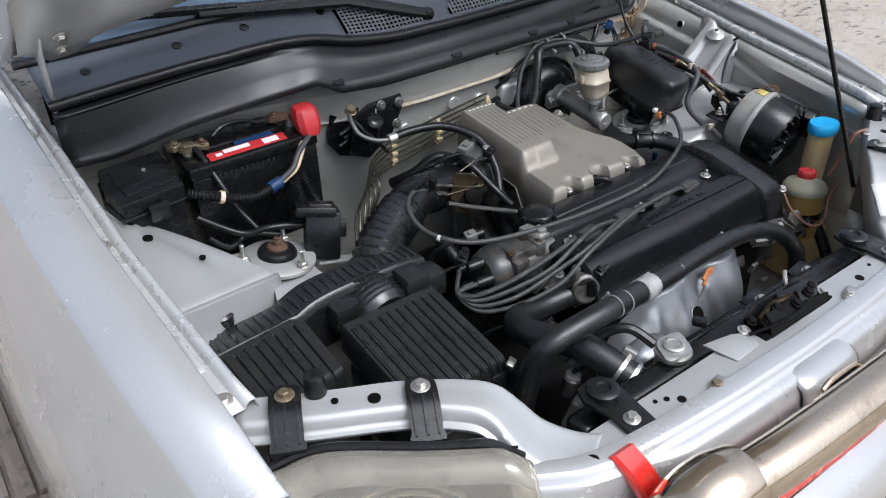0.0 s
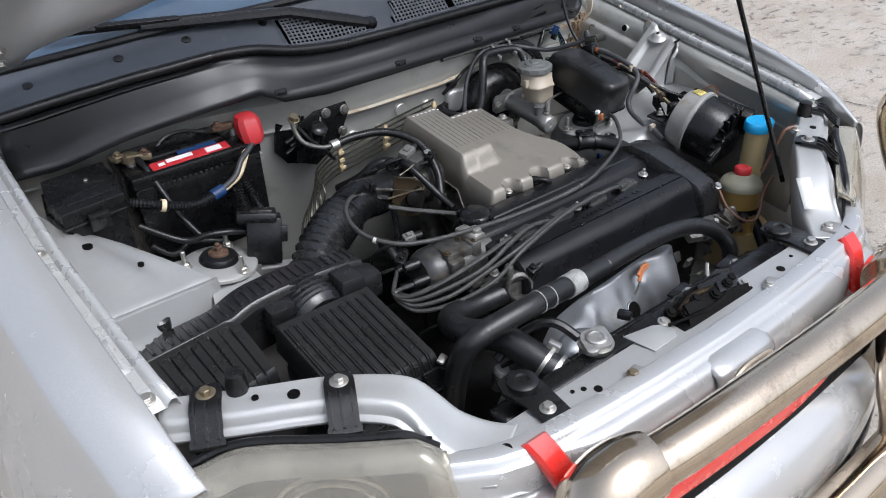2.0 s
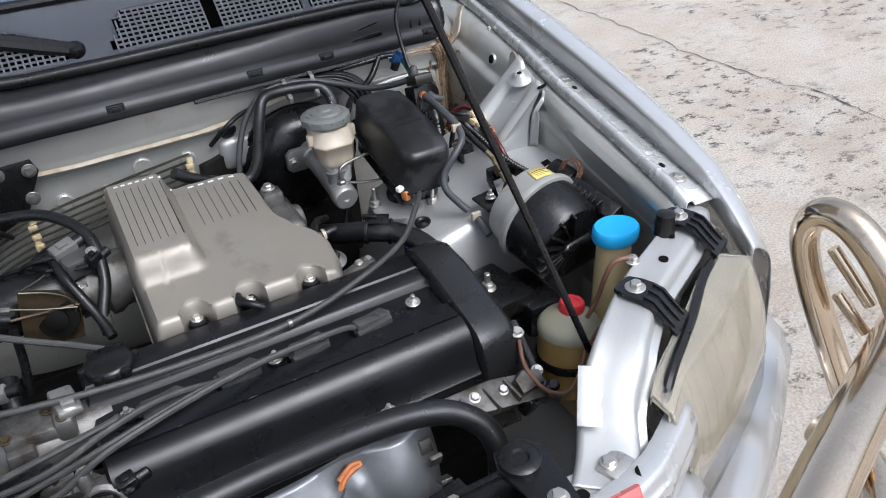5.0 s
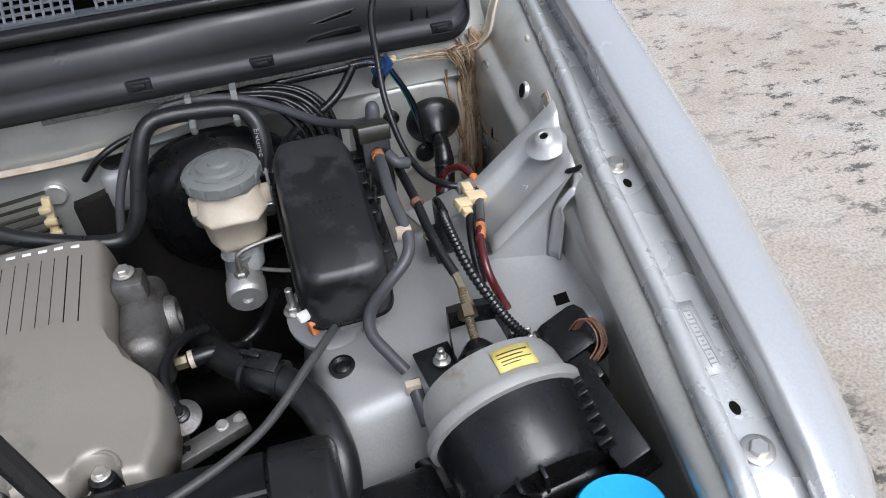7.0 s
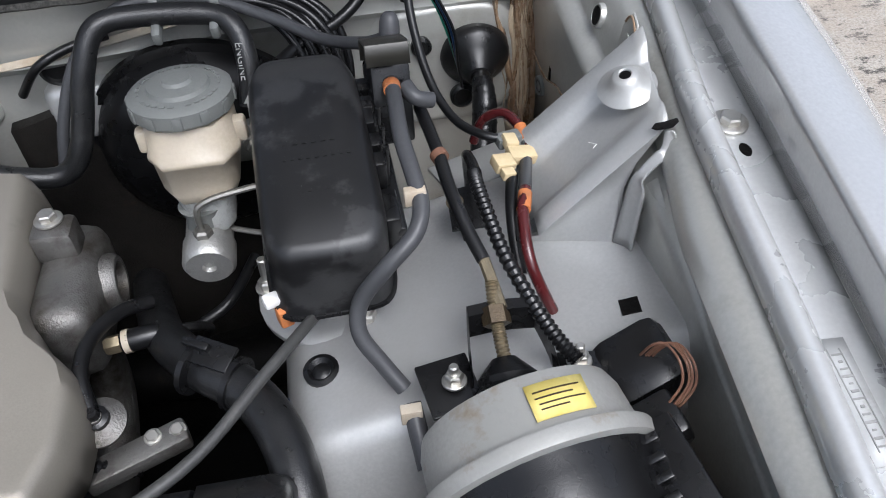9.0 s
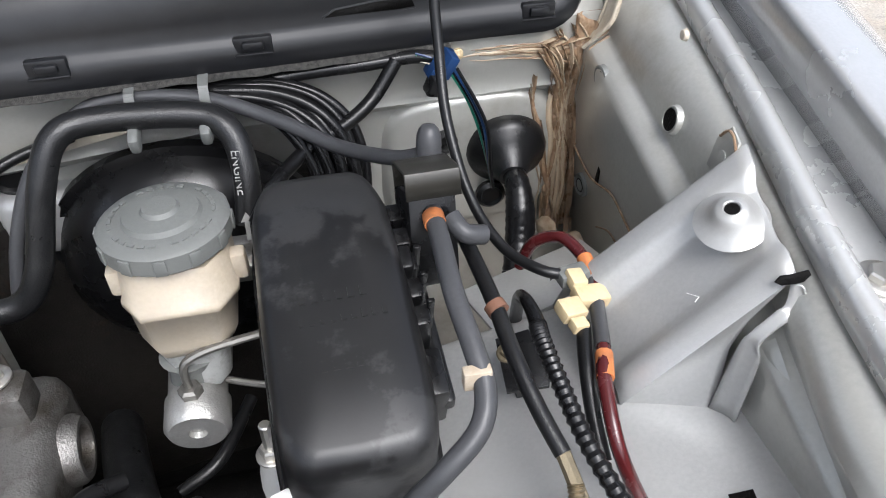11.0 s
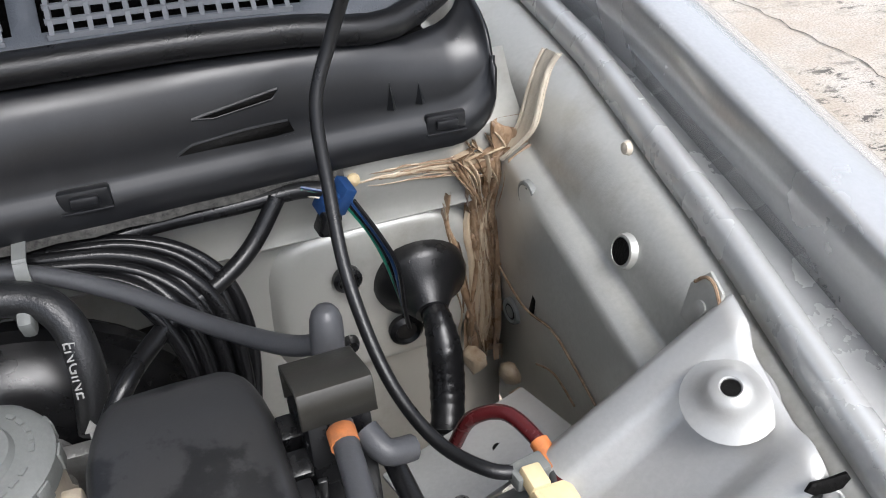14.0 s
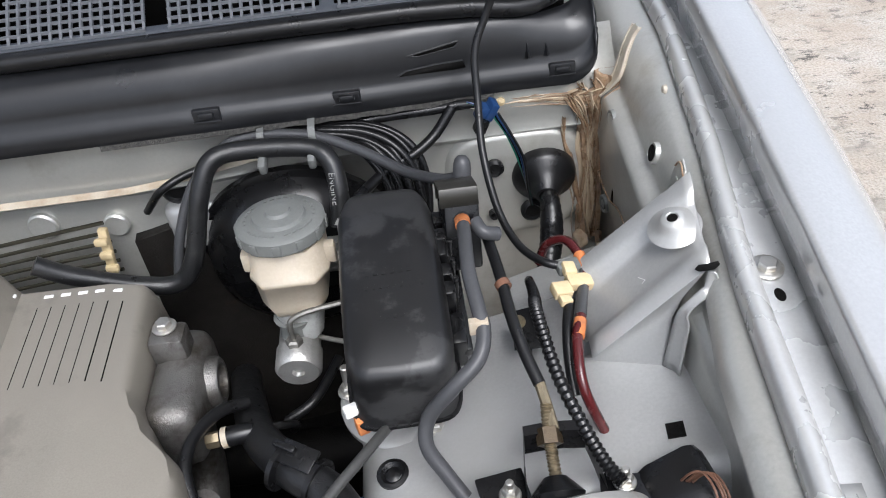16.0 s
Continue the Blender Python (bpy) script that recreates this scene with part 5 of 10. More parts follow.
part("link_rod", tube([(-0.14, 0.60, 0.795), (-0.05, 0.595, 0.79)], 0.0024, 6, 2, straight=True), OILBRASS, thr)
def plate(pts, thick):
    """A flat plate through the given corners, thick along y."""
    return loft([[tuple(p) for p in pts], [(x, y + thick, z) for x, y, z in pts]])


part("cable_plate", plate([(-0.120, 0.600, 0.835), (-0.074, 0.600, 0.817), (-0.054, 0.600, 0.788), (-0.064, 0.600, 0.734), (-0.095, 0.600, 0.738), (-0.134, 0.600, 0.763)], 0.003), OILBRASS, thr, "brown oily cable plate")
for pts_ in ([(-0.135, 0.592, 0.817), (-0.097, 0.592, 0.801), (-0.059, 0.592, 0.789)], [(-0.118, 0.594, 0.835), (-0.084, 0.594, 0.821), (-0.062, 0.594, 0.798), (-0.069, 0.594, 0.753)], [(-0.114, 0.592, 0.839), (-0.091, 0.592, 0.846), (-0.080, 0.592, 0.851)]):
    part("inner_wire", tube(pts_, 0.0013, 6, 5), PIPEM, thr, "dull cable end")
part("cable_end", tube([(-0.171, 0.590, 0.831), (-0.135, 0.591, 0.817)], [0.0035, 0.0035], 8, 2, straight=True), ALU, thr, "ferrule")
part("cable_nut", lathe([(0.006, -0.004), (0.0065, 0), (0.006, 0.004)], frame_at((-0.136, 0.591, 0.818), (1, 0, 0)), 6), BRASS, thr)
part("bleed_pipe", tube([(-0.159, 0.570, 0.798), (-0.118, 0.555, 0.782), (-0.082, 0.540, 0.771), (-0.036, 0.515, 0.759)], 0.0046, 8, 4), BOOTM, thr, "black vapour pipe")

# unseen inlet runners, and a near-black tray added to shade the gaps below
man = thing("inlet_manifold", (0.14, 0.6, 0.5), "grimy aluminium inlet manifold under the cover", "inlet manifold")
bm = box((0.14, 0.63, 0.70), (0.22, 0.24, 0.10), b=0.03, seg=3)
part("chamber", bm, ALU, man)
for x in (0.05, 0.11, 0.17, 0.23):
    part("runner", tube([(x, 0.74, 0.68), (x, 0.72, 0.58), (x, 0.62, 0.54), (x, 0.5, 0.60)], 0.024, 12, 5), ALU, man)
tray = thing("undertray", (0, 0.5, 0.28), "unseen crossmember and undertray, shade in their colour", "undertray")
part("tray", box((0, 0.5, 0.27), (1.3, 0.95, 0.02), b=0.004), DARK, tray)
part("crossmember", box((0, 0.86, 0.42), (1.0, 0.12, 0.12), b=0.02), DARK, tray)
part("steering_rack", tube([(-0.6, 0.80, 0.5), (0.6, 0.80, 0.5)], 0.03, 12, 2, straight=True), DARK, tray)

# small connectors, sensors and tubes round the throttle and the distributor
CONNG = mat("grey_connector", (0.09, 0.09, 0.085), (0.15, 0.15, 0.14), 0.45, 0.6, 0, 40, 300, 0.1)
for p, s_, a, m_ in (((-0.052, 0.655, 0.842), (0.034, 0.022, 0.02), 20, CONNG), ((-0.085, 0.665, 0.826), (0.022, 0.018, 0.018), -10, BLACKP), ((-0.02, 0.625, 0.83), (0.02, 0.016, 0.026), 30, BLACKP),
                     ((-0.155, 0.345, 0.745), (0.03, 0.022, 0.022), 15, BLACKP), ((-0.12, 0.33, 0.715), (0.024, 0.02, 0.03), -20, CONNG), ((-0.19, 0.335, 0.70), (0.034, 0.024, 0.026), 30, BLACKP),
                     ((-0.06, 0.285, 0.752), (0.02, 0.018, 0.026), 10, BLACKP), ((-0.205, 0.47, 0.745), (0.03, 0.02, 0.024), 40, BLACKP), ((-0.17, 0.49, 0.77), (0.022, 0.018, 0.02), -15, CONNG)):
    sp = thing("sensor_plug", p, "small plastic sensor plug with locking tab", "connector", "sensor plugs")
    turn = pose(0, 0, 0, 12, -8, a)
    part("shell", box(p, s_, turn, b=0.003), m_, sp)
    part("tab", box(Vector(p) + turn.to_3x3() @ Vector((0, 0, s_[2] * 0.55)), (s_[0] * 0.4, s_[1] * 0.5, 0.005), turn, b=0.001), m_, sp)
    part("collar", lathe([(s_[1] * 0.45, 0), (s_[1] * 0.45, 0.014), (s_[1] * 0.3, 0.016)], frame_at(Vector(p) + turn.to_3x3() @ Vector((s_[0] * 0.45, 0, 0)), turn.to_3x3() @ Vector((1, 0, 0))), 14), RUBBER, sp)
    e = Vector(p) - turn.to_3x3() @ Vector((s_[0] * 0.5, 0, 0))
    part("lead", tube([e, e + Vector((-0.03, 0.01, -0.005)), e + Vector((-0.05, 0.03, -0.03)), e + Vector((-0.045, 0.05, -0.09))], 0.0035, 8, 5), RUBBER, sp)

rnd = random.Random(21)
SCUFF = mat("bare_scuff", (0.1, 0.1, 0.1), (0.2, 0.2, 0.19), 0.5, 0.65, 0.3, 60, 300, 0.1)
for k in range(16):
    x = rnd.uniform(-0.06, 0.36)
    row = rnd.random()
    y, z = ((0.2625, 0.7135) if row < 0.45 else (0.3145, 0.7745) if row < 0.7 else (0.35, 0.772) if row < 0.85 else (0.404, 0.7745))
    c = Vector((x, y + rnd.uniform(-0.0012, 0.0012), z))
    L, w = rnd.uniform(0.001, 0.006), rnd.uniform(0.0004, 0.0011)
    a = [c + Vector((-L, -w, 0.0004)), c + Vector((L * 0.6, -w * 0.5, 0.0004)), c + Vector((L, w * 0.4, 0.0004)), c + Vector((-L * 0.5, w, 0.0004))]
    up = Vector((0, 0, 0.0003))
    part("paint_chip", loft([a, [v + up for v in a]]), SCUFF, cover, "bare chip in the paint")

# thermostat housing at the end of the head
th = thing("thermostat_housing", (-0.09, 0.34, 0.7), "grimy cast alloy thermostat housing with a black sensor", "thermostat housing")
TH = [(-0.101, 0.335, 0.713), (-0.128, 0.340, 0.661), (-0.136, 0.350, 0.732), (-0.128, 0.325, 0.657)]
part("housing", lathe([(0.016, -0.04), (0.019, -0.008), (0.023, -0.004), (0.023, 0.006), (0.017, 0.012), (0.012, 0.02), (0.004, 0.023)], frame_at(TH[0], (-0.35, -0.75, 0.55)), 24), ALU, th)
part("outlet", box(TH[1], (0.03, 0.03, 0.02), pose(0, 0, 0, 20, 10, 30), b=0.005), ALU, th, "cast outlet")
part("stub_pipe", lathe([(0.012, -0.02), (0.012, 0.014), (0.009, 0.018)], frame_at(TH[2], (-0.9, -0.3, 0.2)), 16), ALU, th)
part("lug", box(TH[3], (0.022, 0.016, 0.014), pose(0, 0, 0, 0, 25, 10), b=0.004), ALU, th)
part("sensor", box((-0.095, 0.315, 0.688), (0.022, 0.018, 0.02), pose(0, 0, 0, 25, 10, 20), b=0.004), BLACKP, th, "black sensor plug")
bolt(th, (-0.102, 0.335, 0.744), (0, -0.3, 1), 0.0065, 0.008, 1.4, STEEL)
bolt(th, (-0.134, 0.345, 0.745), (-0.5, -0.6, 0.4), 0.006, 0.008, 1.4, OILBRASS)
bolt(th, (-0.147, 0.345, 0.727), (-0.5, -0.6, 0.4), 0.005, 0.008, 1.4, ALU)
# black breather in the middle scallop of the cover
br_ = thing("breather_valve", (0.128, 0.50, 0.77), "black rubber breather valve in front of the intake cover", "breather valve")
part("body", lathe([(0.013, -0.02), (0.0135, 0.0), (0.011, 0.006), (0.0075, 0.010), (0.007, 0.022), (0.0055, 0.024)], frame_at((0.128, 0.500, 0.781), (0.35, -0.9, 0.25)), 20), RUBBER, br_)
part("elbow", tube([(0.135, 0.482, 0.786), (0.146, 0.470, 0.785), (0.158, 0.466, 0.778)], 0.0055, 10, 4), RUBBER, br_, "short rubber elbow")


# ---- air filter housing ----
abox = thing("air_filter_housing", (-0.45, 0.38, 0.6), "ribbed black plastic air filter housing", "air filter box")


def ribbed_lid(name, corners, ribs, depth, duty, rib_h, label):
    """A lid between four top corners (back left, back right, front right, front left) with lengthwise ribs and grooves."""
    bl, br, fr, fl = (Vector(c) for c in corners)
    us = []
    for k in range(ribs):
        for f in (0.0, 0.06, 0.10, 0.10 + duty, 0.14 + duty, 0.18 + duty, 0.24 + duty, 0.30 + duty):
            us.append((k + 0.35 + f) / (ribs + 0.6))
    us = [-0.012, 0.0, 0.015] + us + [0.985, 1.0, 1.012]

    def height(u):
        f = (u * (ribs + 0.6) - 0.35) % 1
        if not 0.02 < u < 0.97:
            return 0.0
        return interp(f, [(0, 0), (0.06, 0.0), (0.10, rib_h), (0.10 + duty, rib_h), (0.14 + duty, 0.0), (0.18 + duty, -0.004), (0.24 + duty, -0.004), (0.30 + duty, 0.0)])

    rows = []
    for v, m_, dz in ((-0.03, 0, -depth), (-0.02, 0, -0.006), (0.0, 0, 0.0), (0.07, 0, 0.0), (0.09, 1, 0.0), (0.5, 1, 0.0), (0.97, 1, 0.0), (1.0, 1, -0.004), (1.025, 1, -0.014), (1.04, 1, -depth * 0.7), (1.04, 0, -depth)):
        row = []
        for u in us:
            p = bl.lerp(br, u).lerp(fl.lerp(fr, u), v)
            edge = -0.006 if u in (0.0, 1.0) else 0.0
            if u < 0 or u > 1:
                edge = -depth
            row.append(p + Vector((0, -0.35 * height(u) * (v > 1), min(edge, dz) if edge < -0.01 else edge + dz + height(u) * m_ * (v <= 1.0))))
        rows.append(row)
    return part(name, loft(rows, False), AIRBOX, abox, label, 28)


ribbed_lid("lid", [(-0.487, 0.395, 0.789), (-0.315, 0.403, 0.780), (-0.302, 0.238, 0.738), (-0.474, 0.225, 0.742)], 10, 0.05, 0.16, 0.004, "black lid with fine ribs and grooves")
ribbed_lid("resonator", [(-0.668, 0.452, 0.780), (-0.520, 0.462, 0.786), (-0.515, 0.345, 0.758), (-0.655, 0.32, 0.752)], 4, 0.075, 0.38, 0.004, "black resonator with broad ribs")
bm = box((-0.39, 0.31, 0.66), (0.19, 0.17, 0.12), b=0.012)
box((-0.585, 0.39, 0.64), (0.15, 0.14, 0.16), bm=bm, b=0.012)
part("tub", bm, AIRBOX, abox, "black lower tub")
# flange of the lid with clips and fins at the front
bm = box((-0.387, 0.212, 0.692), (0.19, 0.02, 0.006), pose(0, 0, 0, 0, -1, 3), b=0.002)
for k in range(6):
    box((-0.465 + k * 0.032, 0.216, 0.706), (0.0025, 0.02, 0.03), pose(0, 0, 0, -20, 0, 3), bm)
part("flange", bm, AIRBOX, abox)
# upper duct with a stepped seam
duct = [(-0.675, 0.49, 0.775), (-0.61, 0.488, 0.782), (-0.54, 0.49, 0.786), (-0.49, 0.498, 0.796), (-0.42, 0.50, 0.799), (-0.34, 0.502, 0.795), (-0.285, 0.505, 0.785)]
rings = []
line = spline(duct, 4)
for i, p in enumerate(line):
    k = i / (len(line) - 1)
    w = 0.036 if k < 0.35 else 0.042
    rings.append([(p.x, p.y - w, p.z - 0.09), (p.x, p.y - w, p.z - 0.014), (p.x, p.y - w - 0.006, p.z - 0.013), (p.x, p.y - w - 0.006, p.z - 0.006), (p.x, p.y - w + 0.004, p.z - 0.004), (p.x, p.y - w * 0.8, p.z),
                  (p.x, p.y + w * 0.6, p.z - 0.004), (p.x, p.y + w, p.z - 0.02), (p.x, p.y + w, p.z - 0.09)])
upper = part("duct", loft(rings), AIRBOX, abox, "black upper duct with moulded seam", 35)
for k in range(26):
    p = line[min(len(line) - 1, int(1 + k * (len(line) - 2) / 26))]
    x = -0.665 + k * 0.0148
    z = interp(x, [(q[0], q[2]) for q in duct])
    y = interp(x, [(q[0], q[1]) for q in duct])
    part("rib", box((x, y - 0.004, z - 0.001), (0.006, 0.04, 0.0045), pose(0, 0, 0, -5, 0, 0), b=0.0012), AIRBOX, upper)
# round bellows between duct and lid
prof = []
for k in range(6):
    prof += [(0.0505, k * 0.0095), (0.0575 - 0.0008 * k, k * 0.0095 + 0.003), (0.0575 - 0.0008 * k, k * 0.0095 + 0.0055), (0.0505, k * 0.0095 + 0.0085)]
bm = lathe(prof + [(0.046, 0.066)], frame_at((-0.398, 0.478, 0.748), (0.05, -1, -0.12)), 44)
part("bellows", bm, BELLOW, abox, "rubber bellows", 30)
part("shoulder", prism([(-0.012, -0.02), (0.03, -0.02), (0.03, 0.03), (-0.012, 0.03)], 0.06, Matrix.Translation((-0.345, 0.43, 0.74)), b=0.01), AIRBOX, abox)
part("shoulder", box((-0.30, 0.435, 0.765), (0.045, 0.05, 0.05), b=0.012), AIRBOX, abox)
part("shoulder", box((-0.455, 0.445, 0.765), (0.05, 0.04, 0.05), b=0.012), AIRBOX, abox)
# mounting ear
bm = lathe([(0.02, -0.02), (0.02, 0.0), (0.016, 0.004)], Matrix.Translation((-0.619, 0.529, 0.792)), 20)
for dx in (-0.022, 0.024):
    prism([(0, 0), (0.055, 0), (0.045, 0.045), (0.0, 0.05)], 0.004, frame_at((-0.619 + dx, 0.515, 0.765), (1, 0, 0), (0, -1, 0)), bm)
part("mounting_ear", bm, AIRBOX, abox)
bolt(abox, (-0.619, 0.529, 0.797), (0, 0, 1), 0.007, 0.007, 1.9, STEEL)
part("clip", box((-0.300, 0.228, 0.73), (0.02, 0.012, 0.006), pose(0, 0, 0, 20, 0, 30), b=0.002), STEEL, abox, "steel spring clip")

# intake hose
hose = thing("intake_hose", (-0.3, 0.55, 0.75), "ribbed black rubber intake hose", "intake hose")
part("bellows", corrugated([(-0.355, 0.525, 0.752), (-0.318, 0.553, 0.776), (-0.278, 0.576, 0.792), (-0.24, 0.595, 0.80)], 0.0434, 0.0125, 0.0062, 36), BELLOW, hose, "corrugated section", 30)
part("pipe", tube([(-0.245, 0.592, 0.80), (-0.2, 0.62, 0.80), (-0.14, 0.645, 0.785), (-0.07, 0.662, 0.775), (-0.04, 0.663, 0.772)], [0.04, 0.039, 0.04, 0.041, 0.042], 22, 6), BLACKP, hose, "smooth end")
bm = bmesh.new()
box((-0.215, 0.60, 0.838), (0.05, 0.03, 0.016), pose(0, 0, 0, 0, -8, 25), bm, b=0.004)
box((-0.17, 0.60, 0.83), (0.012, 0.01, 0.02), bm=bm, b=0.002)
part("sensor", bm, BLACKP, hose)

# ---- battery ----
bat = thing("battery", (-0.41, 0.875, 0.70), "black car battery with a red and blue label", "battery")
bm = box((-0.412, 0.875, 0.785), (0.245, 0.135, 0.17), b=0.004)
for k in range(18):
    box((-0.50 + k * 0.0105, 0.8075, 0.875), (0.004, 0.004, 0.02), bm=bm, b=0.0008)
part("case", bm, BLACKP, bat, "black ribbed case")
bm = box((-0.412, 0.875, 0.882), (0.25, 0.14, 0.024), b=0.004)
box((-0.412, 0.888, 0.896), (0.15, 0.06, 0.012), bm=bm, b=0.005)
part("lid", bm, BLACKP, bat, "black lid")
part("carry_strap", tube([(-0.46, 0.90, 0.895), (-0.43, 0.905, 0.912), (-0.39, 0.905, 0.912), (-0.35, 0.90, 0.895)], 0.004, 6, 5), RUBBER, bat)
lm = frame_at((-0.418, 0.826, 0.8965), (0, -0.25, 1))
label = part("label", box((0, 0, 0), (0.15, 0.022, 0.0016), lm, b=0.0004), RED, bat, "red label")
for c, s_, m_ in (((-0.02, 0.004, 0.0012), (0.05, 0.01, 0.0008), WHITEP), ((0.045, 0.0, 0.0012), (0.03, 0.014, 0.0008), WHITEP), ((0.02, 0.018, 0.0), (0.075, 0.012, 0.0016), BLUEP), ((-0.055, 0.0, 0.0012), (0.012, 0.008, 0.0008), WHITEP)):
    part("print", box(lm @ Vector(c), s_, lm.to_3x3().to_4x4()), m_, label, "printed panel")
for x, m_ in ((-0.515, BRASS), (-0.312, BRASS)):
    part("terminal", lathe([(0.009, 0), (0.0085, 0.018)], Matrix.Translation((x, 0.868, 0.892)), 16), STEEL, bat)
clampn = thing("negative_clamp", (-0.515, 0.868, 0.905), "corroded brass battery clamp", "battery clamp")
bm = lathe([(0.016, 0), (0.016, 0.012)], Matrix.Translation((-0.515, 0.868, 0.903)), 14)
box((-0.50, 0.86, 0.91), (0.045, 0.016, 0.014), pose(0, 0, 0, 0, 6, -10), bm, b=0.003)
box((-0.535, 0.872, 0.914), (0.024, 0.02, 0.012), pose(0, 0, 0, 0, 0, 30), bm, b=0.003)
part("clamp", bm, BRASS, clampn)
bolt(clampn, (-0.535, 0.865, 0.92), (0, -0.3, 1), 0.006, 0.008, 1.4, BRASS)
bolt(clampn, (-0.49, 0.855, 0.917), (0, -0.6, 1), 0.005, 0.007, 1.4, RUST)
pos = thing("positive_terminal_cover", (-0.30, 0.84, 0.91), "bright red rubber cover over the positive clamp", "terminal cover")
bm = loft([[(-0.297 + x * k, 0.834 + y * k - 0.35 * (0.935 - z), z) for x, y in ((-0.021, -0.012), (-0.012, -0.021), (0.014, -0.02), (0.023, -0.01), (0.022, 0.012), (0.012, 0.018), (-0.012, 0.018), (-0.021, 0.01))]
           for z, k in ((0.886, 0.5), (0.89, 0.8), (0.9, 1.0), (0.918, 1.06), (0.932, 0.98), (0.939, 0.82), (0.942, 0.5))])
part("cover", bm, RED, pos, smooth=34)
bm = box((-0.335, 0.862, 0.918), (0.04, 0.018, 0.012), pose(0, 0, 0, 0, 0, -12), b=0.003)
part("clamp", bm, RUST, pos, "rusty clamp")
bolt(pos, (-0.345, 0.86, 0.924), (0, 0, 1), 0.006, 0.007, 1.4, RUST)

# fuse box
fuse = thing("fuse_box", (-0.615, 0.83, 0.80), "black under-bonnet fuse box with clipped lid", "fuse box")
fo = [(-0.055, -0.085), (0.048, -0.06), (0.055, 0.0), (0.058, 0.085), (-0.05, 0.06), (-0.062, -0.02)]
fm = Matrix.Translation((-0.615, 0.828, 0.872))
part("lid", prism([(x * 1.06, y * 1.06) for x, y in fo], 0.03, fm @ pose(0, 0, 0, 0, 4, 0), b=0.005), BLACKP, fuse, "black lid")
part("body", prism(fo, 0.10, Matrix.Translation((-0.615, 0.828, 0.775)), b=0.004), BLACKP, fuse)
part("lid_panel", prism([(x * 0.82, y * 0.84) for x, y in fo], 0.006, fm @ pose(0, 0, 0, 0, 4, 0) @ Matrix.Translation((0.002, 0.004, 0.028)), b=0.0025), BLACKP, fuse, "raised lid panel")
part("lid_rim", tube([fm @ Vector((x * 1.08, y * 1.08, 0.002 - 0.07 * x)) for x, y in fo + fo[:1]], 0.003, 8, 1, straight=True), BLACKP, fuse, "lid rim")
part("rivet", lathe([(0.004, 0), (0.0035, 0.002), (0.001, 0.0026)], fm @ Matrix.Translation((0.012, 0.01, 0.034)), 12), STEEL, fuse)
part("latch", box((-0.617, 0.738, 0.875), (0.034, 0.012, 0.03), b=0.003), BLACKP, fuse)
part("ridge", box((-0.61, 0.80, 0.905), (0.07, 0.005, 0.004), pose(0, 0, 0, 0, 4, 20), b=0.001), BLACKP, fuse)

# small relay box
rel = thing("relay_box", (-0.375, 0.665, 0.72), "small black clipped relay box", "relay box")
rm = pose(0, 0, 0, -18, 8, -25)
part("body", box((-0.372, 0.662, 0.775), (0.062, 0.06, 0.085), rm, b=0.004), BLACKP, rel)
bm = box((-0.376, 0.668, 0.822), (0.07, 0.066, 0.018), rm, b=0.004)
box((-0.372, 0.655, 0.834), (0.04, 0.03, 0.01), rm, bm, b=0.003)
part("lid", bm, BLACKP, rel)
part("latch", box((-0.352, 0.633, 0.79), (0.026, 0.01, 0.03), rm, b=0.002), BLACKP, rel)
bm = box((-0.36, 0.62, 0.735), (0.08, 0.02, 0.004), pose(0, 0, 0, 0, 0, -25), b=0.001)
part("bracket", bm, BAY, rel, "painted steel bracket")

# ---- left strut top ----
for s, c in ((-1, (-0.466, 0.652, 0.766)), (1, (0.472, 0.665, 0.748))):
    st = thing("strut_top", c, "rubber strut top mount with studs on a round plate", "strut mount", "strut mounts")
    m0 = frame_at(c, (-s * 0.14, 0, 1))
    part("plate", lathe([(0.066, -0.006), (0.066, 0.0), (0.062, 0.003), (0.046, 0.004), (0.04, 0.007), (0.036, 0.007)], m0, 32), BAY, st, "painted plate")
    part("rubber", lathe([(0.034, 0.0), (0.034, 0.012), (0.03, 0.018), (0.022, 0.02)], m0, 26), RUBBER, st)
    part("cup", lathe([(0.018, 0.02), (0.017, 0.024), (0.012, 0.026)], m0, 20), RUST, st, "rusty cup washer")
    bolt(st, m0 @ Vector((0, 0, 0.025)), (0, 0, 1), 0.0085, 0.01, 1.1, RUST, "nut", 0.004)
    for k in range(3):
        a = 0.9 + k * 2.094
        bolt(st, m0 @ Vector((0.057 * math.cos(a), 0.057 * math.sin(a), 0.003)), (0, 0, 1), 0.008, 0.01, 1.35, STEEL, "stud", 0.022)


# ---- cooling ----
rad = thing("radiator", (0, 0.06, 0.45), "radiator with black top tank and pressed cap", "radiator")
part("top_tank", box((-0.01, 0.058, 0.742), (0.66, 0.042, 0.046), b=0.012, seg=3), BLACKP, rad, "black plastic top tank")
part("core", box((-0.01, 0.05, 0.58), (0.66, 0.03, 0.28), b=0.003), DARK, rad)
bm = box((0.02, 0.095, 0.60), (0.58, 0.03, 0.26), b=0.008)
box((0.16, 0.083, 0.735), (0.38, 0.012, 0.02), bm=bm, b=0.002)
part("fan_shroud", bm, BLACKP, rad, "black fan shroud")
cm = Matrix.Translation((-0.135, 0.07, 0.766))
part("filler_neck", lathe([(0.024, -0.02), (0.024, 0.002), (0.027, 0.004), (0.027, 0.008)], cm, 24), STEEL, rad)
out = []
for k in range(48):
    a = 2 * math.pi * k / 48
    r = 0.0235 + 0.0105 * max(0, math.cos(2 * a)) ** 3
    out.append((r * math.cos(a + 0.5), r * math.sin(a + 0.5)))
